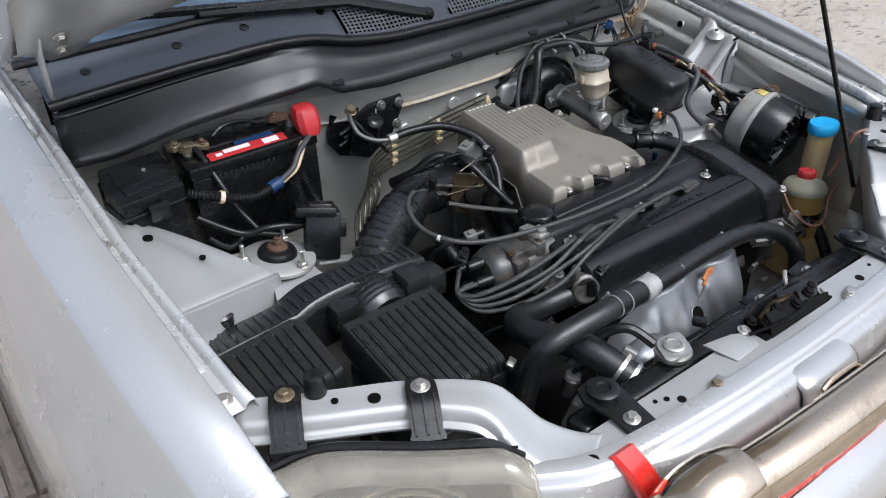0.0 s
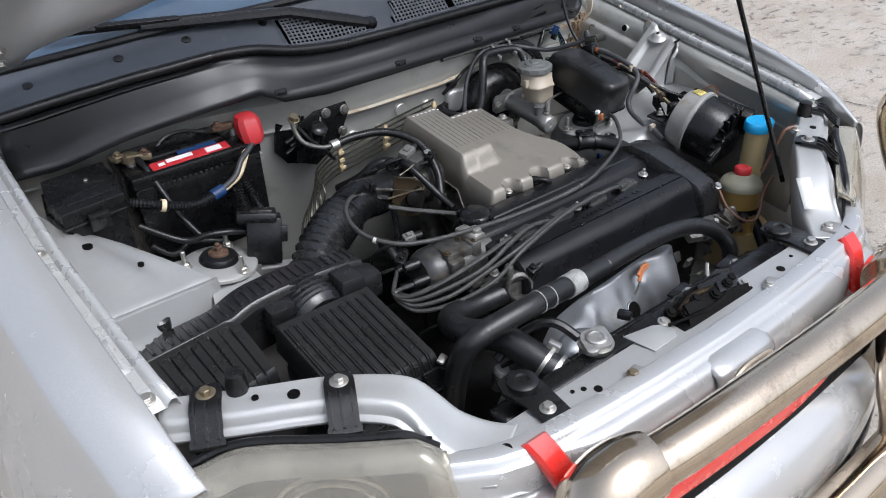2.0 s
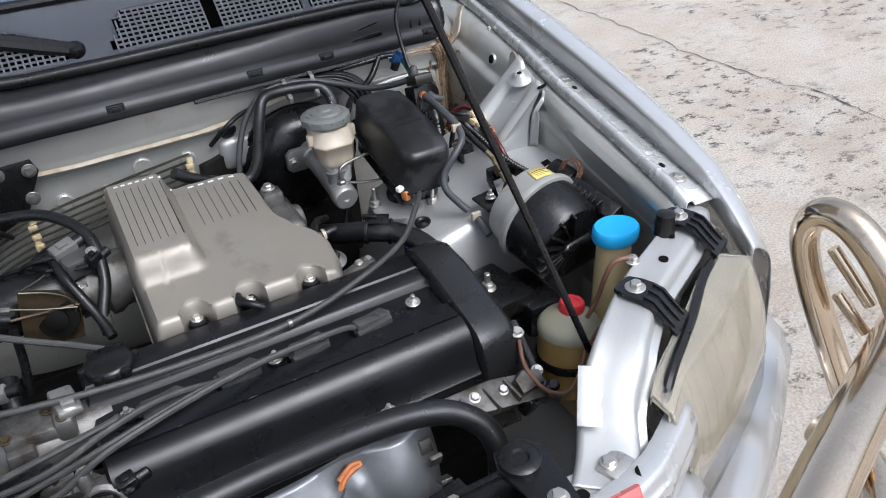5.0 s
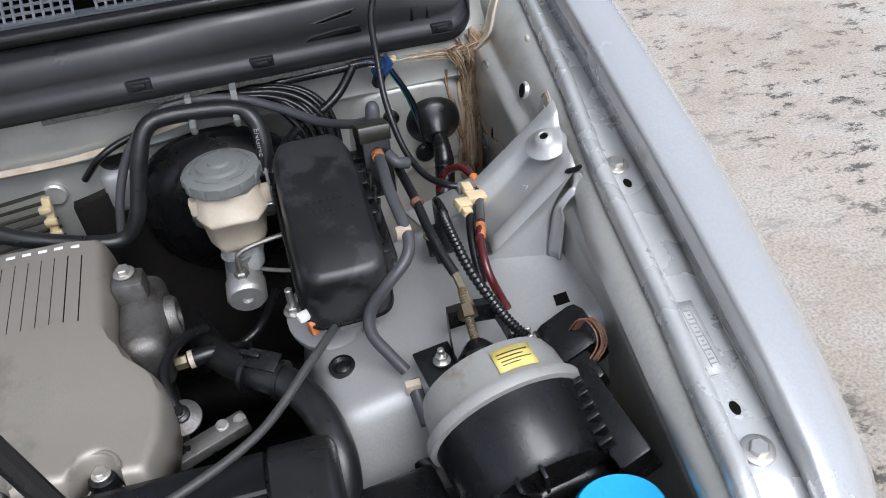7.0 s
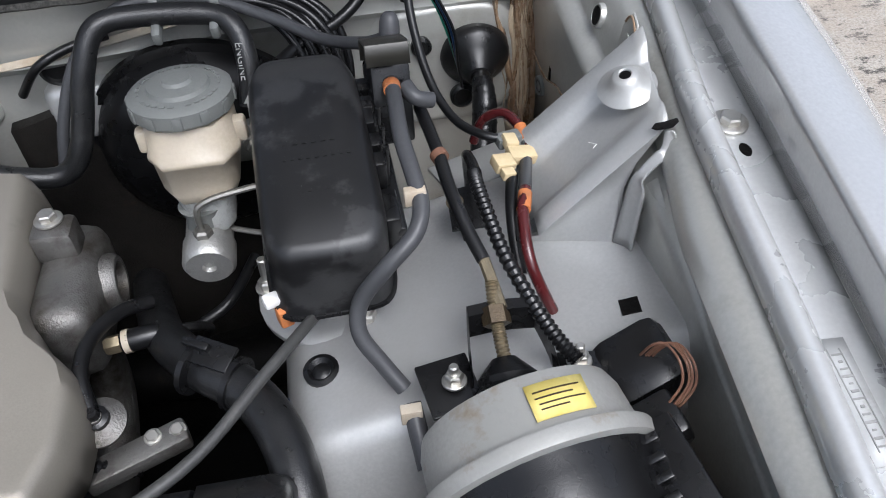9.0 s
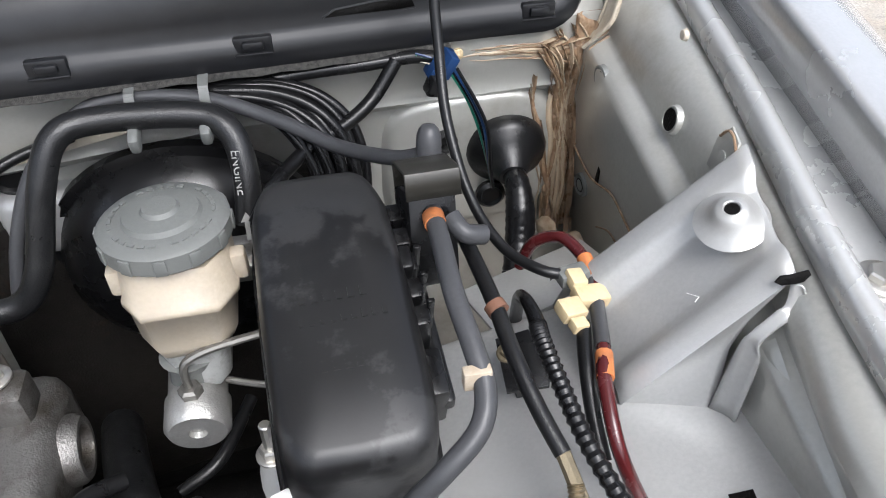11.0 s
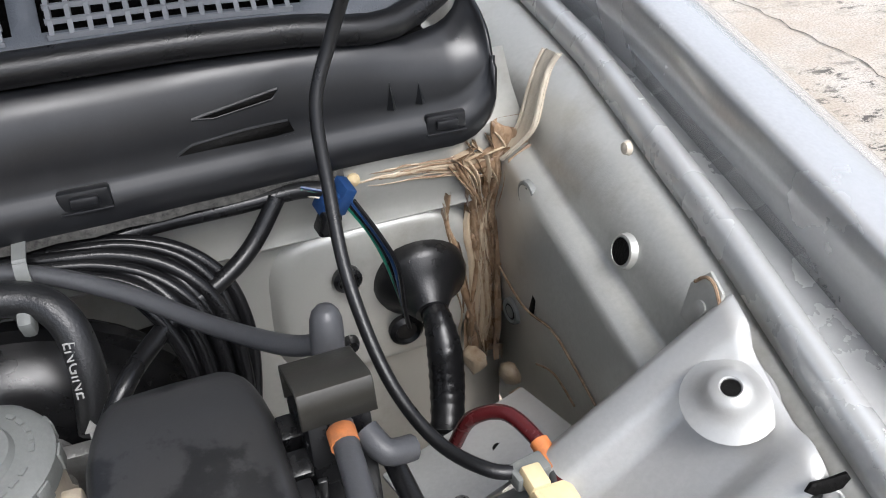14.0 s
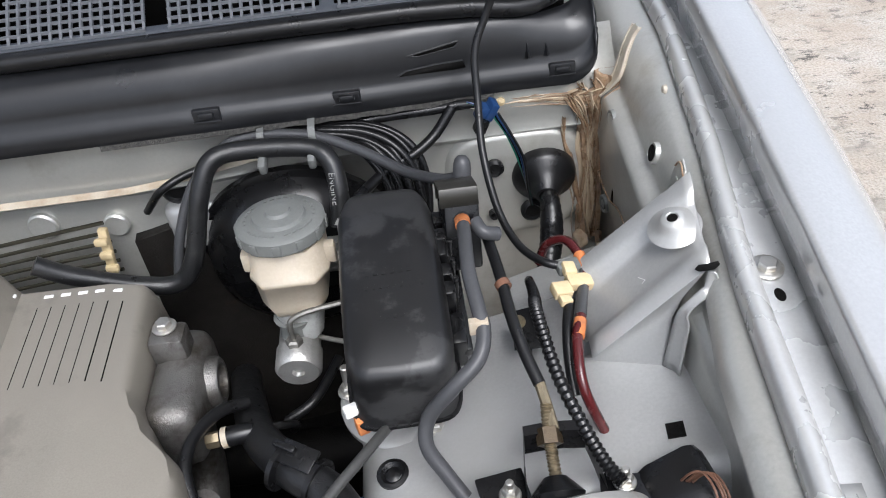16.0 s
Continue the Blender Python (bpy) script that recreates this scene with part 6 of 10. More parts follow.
bm = prism(out, 0.007, cm @ Matrix.Translation((0, 0, 0.008)), b=0.002)
lathe([(0.016, 0.014), (0.016, 0.018), (0.014, 0.0195), (0.011, 0.0195), (0.010, 0.018), (0.004, 0.018)], cm, 28, bm)
part("cap", bm, CASTL, rad, "dull pressed steel radiator cap with two ears")
for x in (0.103, 0.231):
    part("fan_bracket", box((x, 0.09, 0.738), (0.05, 0.04, 0.004), pose(0, 0, 0, 0, 0, 8), b=0.001), BLACKP, rad)
    bolt(rad, (x, 0.085, 0.741), (0, 0, 1), 0.0075, 0.008, 1.4)
part("overflow_clip", box((-0.05, 0.09, 0.77), (0.018, 0.022, 0.014), pose(0, 0, 0, 0, 15, 30), b=0.004), BLACKP, rad)
part("overflow_hose", tube([(-0.145, 0.095, 0.772), (-0.165, 0.13, 0.79), (-0.2, 0.155, 0.775), (-0.25, 0.16, 0.745)], 0.0075, 8, 6), RUBBER, rad)

rh = thing("radiator_hose", (-0.2, 0.1, 0.73), "thick black radiator top hose with spring clamps", "hose")
part("hose", tube([(-0.19, 0.072, 0.735), (-0.205, 0.105, 0.75), (-0.228, 0.17, 0.768), (-0.25, 0.24, 0.752), (-0.225, 0.30, 0.728), (-0.16, 0.315, 0.715), (-0.10, 0.305, 0.72)], [0.0235, 0.0235, 0.0225, 0.022, 0.022, 0.021, 0.02], 20, 6), HOSEB, rh)
for k, (p, d) in enumerate((((-0.197, 0.088, 0.743), (-0.3, 0.8, 0.35)), ((-0.204, 0.104, 0.75), (-0.3, 0.8, 0.35)))):
    part("clamp", ring_clip(p, d, 0.0235, 0.006, 0.0022), STEEL, rh, "steel spring clamp")
part("clamp_ear", box((-0.186, 0.105, 0.772), (0.014, 0.02, 0.014), pose(0, 0, 0, 20, 10, 30), b=0.002), STEEL, rh)

fs = thing("fan_switch_cluster", (-0.24, 0.15, 0.6), "grimy cast bracket with temperature sensors and plugs", "sensor bracket")
part("casting", box((-0.235, 0.135, 0.655), (0.05, 0.05, 0.05), pose(0, 0, 0, 15, 20, 30), b=0.008), ALU, fs)
part("foot", box((-0.262, 0.12, 0.64), (0.05, 0.02, 0.012), pose(0, 0, 0, 0, -20, 40), b=0.003), ALU, fs)
part("sensor", lathe([(0.012, -0.02), (0.012, 0.006), (0.0145, 0.008), (0.0145, 0.014), (0.011, 0.017)], frame_at((-0.238, 0.165, 0.70), (0.1, -0.2, 1)), 18), CAPP, fs, "black round sensor")
part("sensor_top", lathe([(0.0125, 0), (0.011, 0.003), (0.004, 0.004)], frame_at((-0.236, 0.162, 0.716), (0.1, -0.2, 1)), 18), GREYCAP, fs)
part("plug", box((-0.205, 0.118, 0.68), (0.026, 0.02, 0.024), pose(0, 0, 0, 10, 30, 40), b=0.004), BLACKP, fs)
part("clip", box((-0.29, 0.19, 0.735), (0.02, 0.012, 0.006), pose(0, 0, 0, 20, 20, 30), b=0.002), STEEL, fs, "bright steel clip")
for p in ((-0.262, 0.118, 0.65), (-0.225, 0.105, 0.672), (-0.20, 0.14, 0.662)):
    bolt(fs, p, (0.1, -0.5, 1), 0.0065, 0.008, 1.4, STEEL)
part("lead", tube([(-0.20, 0.115, 0.69), (-0.215, 0.095, 0.715), (-0.25, 0.08, 0.72), (-0.29, 0.085, 0.70), (-0.33, 0.10, 0.67)], 0.0055, 8, 6), RUBBER, fs)
part("lead", tube([(-0.235, 0.165, 0.72), (-0.21, 0.15, 0.73), (-0.17, 0.13, 0.70), (-0.14, 0.12, 0.66)], 0.004, 8, 6), RUBBER, fs)

ha = thing("crankcase_hose", (-0.1, 0.17, 0.8), "black textured breather hose joined by a pale sleeve", "hose")
part("wrapped_part", tube([(-0.31, 0.195, 0.64), (-0.312, 0.178, 0.73), (-0.303, 0.165, 0.79), (-0.275, 0.156, 0.812), (-0.194, 0.15, 0.822), (-0.10, 0.166, 0.805)], 0.0175, 16, 7), HOSEB, ha, "cloth-textured hose")
part("ribbed_part", corrugated([(-0.075, 0.170, 0.80), (-0.04, 0.174, 0.798), (0.0, 0.179, 0.794)], 0.0158, 0.004, 0.0006, 16), HOSEB, ha, "ribbed hose")
part("smooth_part", tube([(-0.01, 0.178, 0.795), (0.05, 0.186, 0.789), (0.095, 0.192, 0.783), (0.17, 0.202, 0.770), (0.24, 0.205, 0.757), (0.29, 0.197, 0.744), (0.322, 0.178, 0.722), (0.332, 0.158, 0.69), (0.335, 0.15, 0.62)], 0.0152, 16, 7), HOSEB, ha, "smooth black hose")
part("sleeve", corrugated([(-0.104, 0.165, 0.8055), (-0.07, 0.171, 0.801)], 0.0195, 0.0055, 0.0018, 20), SLEEVE, ha, "milky plastic sleeve")
for p, d in (((-0.150, 0.156, 0.815), (1, 0.15, -0.2)), ((-0.175, 0.152, 0.82), (1, 0.1, -0.1))):
    part("tie", ring_clip(p, d, 0.0178, 0.0018, 0.0007), SLEEVE, ha, "white cable tie")

alt = thing("alternator", (0.31, 0.2, 0.6), "grimy finned alternator beside the belt", "alternator")
part("casing", lathe([(0.05, -0.05), (0.062, -0.045), (0.062, 0.045), (0.05, 0.05), (0.02, 0.052)], frame_at((0.325, 0.215, 0.63), (1, 0, 0)), 28), ALU, alt)
for k in range(10):
    a = k * 0.628
    part("fin", box((0.268, 0.215 + 0.042 * math.cos(a), 0.63 + 0.042 * math.sin(a)), (0.016, 0.02, 0.006), pose(0, 0, 0, math.degrees(a), 0, 0), b=0.001), ALU, alt)
bm = prism([(-0.075, -0.016), (-0.03, -0.024), (0.03, -0.02), (0.062, -0.03), (0.075, -0.008), (0.05, 0.014), (0.0, 0.02), (-0.07, 0.014)], 0.016, frame_at((0.375, 0.238, 0.688), (0.05, -0.45, 1), (1, -0.1, 0)), b=0.004)
prism([(-0.02, -0.012), (0.016, -0.014), (0.022, 0.004), (0.0, 0.016), (-0.018, 0.01)], 0.02, frame_at((0.418, 0.232, 0.694), (0.1, -0.6, 1), (1, 0.2, 0)), bm, b=0.004)
for x in (0.33, 0.365, 0.395):
    box((x, 0.226, 0.700), (0.005, 0.034, 0.014), pose(0, 0, 0, 18, 0, 12), bm, b=0.0015)
part("bracket", bm, ALU, alt, "cast aluminium bracket")
part("sensor", box((0.415, 0.215, 0.675), (0.022, 0.018, 0.03), pose(0, 0, 0, 20, 10, 15), b=0.004), BLACKP, alt, "black switch")
part("switch_cap", lathe([(0.009, 0), (0.009, 0.012), (0.006, 0.015)], frame_at((0.445, 0.21, 0.69), (0, -0.4, 1)), 12), BLACKP, alt)
for p in ((0.345, 0.235, 0.705), (0.385, 0.232, 0.70), (0.44, 0.235, 0.705)):
    bolt(alt, p, (0, -0.4, 1), 0.006, 0.007, 1.35, STEEL)
pump = thing("power_steering_pump", (0.43, 0.25, 0.6), "dark steering pump with pulley", "pump")
part("body", lathe([(0.04, -0.04), (0.045, 0), (0.045, 0.05), (0.03, 0.06)], frame_at((0.41, 0.22, 0.63), (1, 0, 0)), 24), DARK, pump)
part("pulley", lathe([(0.055, 0), (0.06, 0.004), (0.05, 0.01), (0.06, 0.016), (0.055, 0.02)], frame_at((0.465, 0.22, 0.63), (1, 0, 0)), 30), BLACKP, pump)

# ---- reservoirs ----
ps = thing("power_steering_reservoir", (0.508, 0.262, 0.6), "stained olive fluid reservoir with red cap", "fluid reservoir")
pm = frame_at((0.508, 0.262, 0.62), (0.08, 0.06, 1))
part("body", lathe([(0.034, 0.0), (0.04, 0.006), (0.041, 0.05), (0.042, 0.06), (0.042, 0.095), (0.044, 0.1)], pm, 32), OLIVE, ps, "translucent olive body")
part("lid", lathe([(0.044, 0.098), (0.044, 0.106), (0.042, 0.11), (0.037, 0.117), (0.022, 0.124), (0.018, 0.126)], pm, 32), PSLID, ps, "cloudy olive-grey shoulder")
capm = pm @ Matrix.Translation((0.004, 0.004, 0.124))
bm = lathe([(0.0165, 0), (0.0175, 0.003), (0.0175, 0.013), (0.0155, 0.016), (0.009, 0.0165), (0.008, 0.0145), (0.004, 0.0145)], capm, 28)
part("cap", bm, RED, ps, "red screw cap")
part("bracket", ring_clip(pm @ Vector((0, 0, 0.055)), (0.08, 0.06, 1), 0.0425, 0.012, 0.002), BLACKP, ps)
wb = thing("washer_bottle", (0.626, 0.315, 0.55), "beige washer bottle neck with bright blue cap", "washer bottle")
wm = frame_at((0.622, 0.318, 0.58), (0.03, 0.0, 1))
part("neck", lathe([(0.03, 0), (0.026, 0.05), (0.0245, 0.12), (0.025, 0.215), (0.027, 0.222)], wm, 28), BEIGE, wb, "yellowed plastic neck")
ctop = wm @ Matrix.Translation((0, 0, 0.22)) @ Matrix.Diagonal((1.12, 0.9, 1, 1))
part("cap", lathe([(0.03, -0.004), (0.0315, 0.0), (0.0315, 0.014), (0.029, 0.0175), (0.02, 0.0165), (0.0, 0.0155)], ctop, 36), BLUE, wb, "bright blue snap cap")
part("tank", box((0.62, 0.33, 0.52), (0.10, 0.14, 0.14), b=0.03, seg=3), BEIGE, wb)

# brake servo and master cylinder
servo = thing("brake_servo", (0.365, 0.86, 0.79), "large black brake servo drum on the bulkhead", "brake servo")
sm = frame_at((0.362, 0.905, 0.752), (0, -1, -0.12))
part("shell", lathe([(0.085, -0.01), (0.106, 0.0), (0.11, 0.012), (0.106, 0.02), (0.104, 0.024), (0.098, 0.04), (0.08, 0.054), (0.05, 0.06), (0.03, 0.062)], sm, 44), BLACKP, servo, "black painted shell")
part("rim", lathe([(0.109, 0.008), (0.114, 0.01), (0.114, 0.018), (0.109, 0.02)], sm, 44), BLACKP, servo)
mc = thing("brake_master_cylinder", (0.372, 0.76, 0.77), "brake master cylinder with cream fluid reservoir", "brake cylinder")
am = frame_at((0.372, 0.845, 0.785), (0, -1, -0.13))
part("cylinder", lathe([(0.024, 0), (0.024, 0.02), (0.0195, 0.025), (0.0195, 0.135), (0.0215, 0.138), (0.0215, 0.158), (0.0185, 0.162), (0.006, 0.162), (0.005, 0.158), (0.0, 0.158)], am, 28), CASTL, mc, "cast aluminium cylinder")
bm = prism([(-0.05, -0.014), (-0.042, -0.022), (0.042, -0.022), (0.05, -0.014), (0.05, 0.014), (0.042, 0.022), (-0.042, 0.022), (-0.05, 0.014)], 0.009, frame_at((0.372, 0.832, 0.784), (0, -1, -0.13)), b=0.002)
part("flange", bm, CASTL, mc)
for x in (0.332, 0.412):
    bolt(mc, (x, 0.822, 0.783), (0, -1, -0.13), 0.0075, 0.008, 1.4)
cx, cy = 0.379, 0.742
mid = [(-0.022, -0.029), (0.022, -0.029), (0.034, -0.012), (0.034, 0.02), (0.02, 0.032), (-0.02, 0.032), (-0.034, 0.02), (-0.034, -0.012)]
rings = []
for z, k in ((0.812, 0.7), (0.815, 0.77), (0.822, 0.87), (0.846, 0.97), (0.8475, 1.04), (0.851, 1.04), (0.8525, 0.99), (0.872, 0.96), (0.876, 0.92)):
    rings.append([(cx + x * k, cy + y * k - (0.872 - z) * 0.22, z) for x, y in mid])
neck = []
for z, k in ((0.782, 0.5), (0.786, 0.56), (0.800, 0.6), (0.8135, 0.72)):
    neck.append([(cx + x * k, cy + y * k - (0.872 - z) * 0.22, z) for x, y in mid])
part("neck", loft(neck), SLEEVE, mc, "milky grey lower neck", 62)
part("reservoir", loft(rings), CREAM, mc, "cream translucent reservoir", 62)
part("outlet_seat", lathe([(0.017, 0), (0.015, 0.022), (0.019, 0.03)], frame_at((0.373, 0.72, 0.772), (0, 0.05, 1)), 20), GREYCAP, mc)
rc = Matrix.Translation((0.377, 0.747, 0.877)) @ pose(0, 0, 0, -2, 0, 0) @ Matrix.Scale(1.07, 4)
bm = lathe([(0.034, 0), (0.037, 0.003), (0.037, 0.013), (0.034, 0.0155), (0.0225, 0.0165), (0.021, 0.0195), (0.011, 0.0205), (0.0095, 0.023), (0.0, 0.0232)], rc, 40)
mcap = part("cap", bm, GREYCAP, mc, "grey ribbed cap with moulded lettering")
for k in range(12):
    a = k * math.pi / 6
    part("grip", box(rc @ Vector((0.0374 * math.cos(a), 0.0374 * math.sin(a), 0.0075)), (0.0016, 0.0075, 0.0105), pose(0, 0, 0, 0, 0, math.degrees(a)), b=0.0007), GREYCAP, mcap)
bm = bmesh.new()
for k in range(30):
    a = k * 2 * math.pi / 30
    if k % 6 != 5:
        box(rc @ Vector((0.0285 * math.cos(a), 0.0285 * math.sin(a), 0.0163)), (0.0022, 0.0042, 0.001), pose(0, 0, 0, 0, 0, math.degrees(a)), bm)
part("lettering", bm, GREYCAP, mcap, "tiny unreadable moulded lettering")
for dx in (-1, 1):
    part("ear", box((cx + dx * 0.034, cy - 0.004, 0.858), (0.016, 0.012, 0.02), b=0.003), CREAM, mc)
bm = bmesh.new()
tube([(0.372, 0.70, 0.79), (0.372, 0.70, 0.808), (0.378, 0.702, 0.816), (0.40, 0.706, 0.82), (0.46, 0.715, 0.822)], 0.0028, 8, 6, bm=bm)
tube([(0.385, 0.72, 0.775), (0.42, 0.71, 0.77), (0.47, 0.70, 0.77)], 0.0025, 8, 5, bm=bm)
part("brake_pipe", bm, DULLPIPE, mc, "dull steel brake pipe")
part("union", lathe([(0.008, 0), (0.008, 0.012), (0.006, 0.014)], frame_at((0.372, 0.70, 0.779), (0, 0, 1)), 6), DULLPIPE, mc)

# main relay and fuse box on the right tower
rb = thing("main_relay_box", (0.475, 0.66, 0.8), "long black plastic relay box with moulded marks", "relay box")
bm_m = frame_at((0.4715, 0.668, 0.872), (0.03, -0.26, 1), (1, 0.04, 0))
rings = []
for k, (gx, gy, z) in enumerate(((0.94, 0.98, -0.056), (1.04, 1.02, -0.052), (1.04, 1.02, -0.046), (1.0, 1.0, -0.044), (0.985, 0.99, 0.005), (0.96, 0.975, 0.014), (0.9, 0.94, 0.0205), (0.8, 0.87, 0.023), (0.4, 0.5, 0.0238))):
    ring = []
    for a in range(28):
        t = 2 * math.pi * a / 28
        c, s_ = math.cos(t), math.sin(t)
        ex = abs(c) ** 0.32 * (1 if c > 0 else -1) * 0.0425 * gx
        ey = abs(s_) ** 0.32 * (1 if s_ > 0 else -1) * 0.1 * gy
        if ey > 0.05:
            ex *= 1 - 0.1 * (ey - 0.05) / 0.04
        ring.append(bm_m @ Vector((ex, ey, z + (-0.012 * max(0, (ey - 0.045) / 0.04) if k > 3 else 0))))
    rings.append(ring)
part("cover", loft(rings), BOXP, rb, "black cover stained by water", 50)
flat = bm_m.to_3x3().to_4x4()
for count, x0, step, y0, w, h in ((6, -0.018, 0.0065, -0.004, 0.0034, 0.0065), (9, -0.02, 0.0055, -0.018, 0.0026, 0.005), (4, -0.012, 0.006, -0.045, 0.003, 0.0065)):
    for k in range(count):
        part("moulded_mark", box(bm_m @ Vector((x0 + k * step, y0, 0.0238)), (w, h, 0.0006), flat), BOXP, rb)
part("base", box(bm_m @ Vector((0, 0, -0.075)), (0.07, 0.16, 0.04), bm_m.to_3x3().to_4x4(), b=0.006), BLACKP, rb)
turn = bm_m.to_3x3().to_4x4()
for k in range(5):
    part("socket", box(bm_m @ Vector((0.044, 0.055 - k * 0.018, -0.016)), (0.011, 0.013, 0.05), turn, b=0.002), BLACKP, rb)
    part("socket_rib", box(bm_m @ Vector((0.0505, 0.059 - k * 0.018, -0.012)), (0.004, 0.0025, 0.056), turn, b=0.0006), BLACKP, rb)
part("socket_rail", box(bm_m @ Vector((0.053, 0.0, -0.034)), (0.010, 0.11, 0.012), turn, b=0.003), BLACKP, rb)
part("wire_cover", box(bm_m @ Vector((0.047, -0.04, -0.035)), (0.014, 0.03, 0.04), turn, b=0.003), BLACKP, rb)
part("latch", box(bm_m @ Vector((0.043, 0.02, 0.004)), (0.008, 0.016, 0.018), turn, b=0.002), BLACKP, rb)
part("lip", tube([bm_m @ Vector((0.0445 * math.copysign(abs(math.cos(t)) ** 0.3, math.cos(t)), 0.1025 * math.copysign(abs(math.sin(t)) ** 0.3, math.sin(t)), -0.048)) for t in np.linspace(0, 2 * math.pi, 40)], 0.0022, 6, 1, straight=True), BLACKP, rb, "rolled lower lip")
part("bracket", box((0.475, 0.63, 0.79), (0.03, 0.02, 0.08), b=0.003), BAY, rb)
part("orange_plug", box((0.436, 0.590, 0.797), (0.010, 0.012, 0.016), pose(0, 0, 0, 0, 0, 20), b=0.002), ORANGE, rb, "orange connector")
part("white_plug", box((0.429, 0.595, 0.808), (0.012, 0.01, 0.008), pose(0, 0, 0, 0, 0, 20), b=0.002), WHITEP, rb)
part("blue_plug", box((0.425, 0.575, 0.70), (0.012, 0.012, 0.03), b=0.003), BLUEP, rb)

# cruise actuator: grey dome behind, black ribbed motor cover in front
cr = thing("cruise_actuator", (0.585, 0.41, 0.70), "round cruise control actuator, grey shell with black cover", "actuator")
xm = frame_at((0.582, 0.440, 0.785), (-0.16, 1, 0.24)) @ Matrix.Scale(0.88, 4)
part("dome", lathe([(0.078, 0.0), (0.0765, 0.006), (0.074, 0.035), (0.07, 0.046), (0.055, 0.052), (0.03, 0.054)], xm, 44), DOME, cr, "dusty grey metal dome")
part("rim", lathe([(0.078, -0.008), (0.084, -0.006), (0.085, 0.0), (0.084, 0.005), (0.078, 0.006)], xm, 48), DOME, cr, "rolled rim with rust specks")
part("motor_cover", lathe([(0.079, -0.006), (0.077, -0.02), (0.074, -0.07), (0.068, -0.078), (0.03, -0.08)], xm, 40), BLACKP, cr, "black plastic cover")
bm = bmesh.new()
for k in range(9):
    a = 1.9 + k * 0.33
    box(xm @ Vector((0.05 * math.cos(a), 0.05 * math.sin(a), -0.083)), (0.05, 0.004, 0.012), (xm.to_3x3() @ pose(0, 0, 0, 0, 0, math.degrees(a)).to_3x3()).to_4x4(), bm, b=0.001)
part("spokes", bm, BLACKP, cr, "moulded spokes")
bm = box(xm @ Vector((0.03, 0.035, -0.05)), (0.1, 0.075, 0.085), xm.to_3x3().to_4x4(), b=0.014, seg=3)
part("gear_housing", bm, BLACKP, cr, "boxed gear housing")
lb = xm @ Matrix.Rotation(radians(-79), 4, "Z")
rings = []
for a in np.linspace(-0.27, 0.27, 8):
    rings.append([lb @ Vector((0.0768 * math.cos(a), 0.0768 * math.sin(a), 0.012)), lb @ Vector((0.0758 * math.cos(a), 0.0758 * math.sin(a), 0.036))])
solid(part("label", loft(rings, False), YELLOW, cr, "yellow warning label"), 0.0006, 1)
for z, a0, a1 in ((0.030, -0.22, 0.2), (0.026, -0.22, 0.12), (0.022, -0.2, 0.22), (0.0185, -0.2, 0.05)):
    line = [lb @ Vector((0.0771 * math.cos(a), 0.0771 * math.sin(a), z)) for a in np.linspace(a0, a1, 6)]
    part("print", tube(line, 0.0005, 5, 1, straight=True), OILBRASS, cr, "faded printed line")
frame_line = [(0.555, 0.511, 0.795), (0.556, 0.527, 0.812), (0.558, 0.543, 0.822), (0.580, 0.543, 0.824), (0.602, 0.541, 0.824), (0.607, 0.523, 0.816), (0.611, 0.506, 0.800)]
rings = []
for i, p in enumerate(spline(frame_line[:3], 3) + spline(frame_line[2:5], 3)[1:] + spline(frame_line[4:], 3)[1:]):
    rings.append([p + Vector((0, -0.004, 0.002)), p + Vector((0, 0.004, 0.003)), p + Vector((0, 0.004, -0.018)), p + Vector((0, -0.004, -0.019))])
part("cable_bracket", loft(rings), BLACKP, cr, "black steel bracket", 30)
part("mounting_plate", box((0.54, 0.512, 0.790), (0.036, 0.04, 0.004), pose(0, 0, 0, 8, 0, 10), b=0.001), BLACKP, cr)
part("mounting_plate", box((0.628, 0.499, 0.800), (0.045, 0.028, 0.004), pose(0, 0, 0, 8, 0, -8), b=0.001), BLACKP, cr)
for p in [(0.543, 0.511, 0.795), (0.623, 0.504, 0.805)]:
    bolt(cr, p, (0, 0.1, 1), 0.0062, 0.008, 1.35, STEEL, "nut", 0.006)
rod = [(0.576, 0.504, 0.805), (0.576, 0.524, 0.815), (0.576, 0.540, 0.822), (0.577, 0.557, 0.835)]
axis = Vector(rod[1]) - Vector(rod[0])
bt = frame_at((0.5755, 0.480, 0.7935), axis)
part("boot", lathe([(0.027, -0.012), (0.028, 0.0), (0.0235, 0.008), (0.025, 0.013), (0.018, 0.02), (0.0195, 0.024), (0.012, 0.032), (0.008, 0.036)], bt, 26), RUBBER, cr, "rubber boot")
part("adjuster", corrugated([rod[0], rod[1], rod[2], rod[3]], 0.0048, 0.0022, 0.0009, 10), BRASS, cr, "threaded brass adjuster")
for f in (0.0, 0.22):
    c = Vector(rod[2]).lerp(Vector(rod[1]), f)
    part("nut", lathe([(0.0095, -0.004), (0.0095, 0.004)], frame_at(c, axis), 6), OILBRASS, cr, "dull plated nut", 20)
# control unit beside it
ecu = thing("igniter_unit", (0.668, 0.40, 0.79), "black finned control unit on the inner wing", "control unit")
im = pose(0, 0, 0, 10, -25, 8)
part("body", box((0.662, 0.405, 0.79), (0.03, 0.09, 0.06), im, b=0.003), BLACKP, ecu)
for k in range(6):
    part("fin", box((0.648, 0.375 + k * 0.012, 0.802), (0.012, 0.005, 0.055), im, b=0.001), BLACKP, ecu)
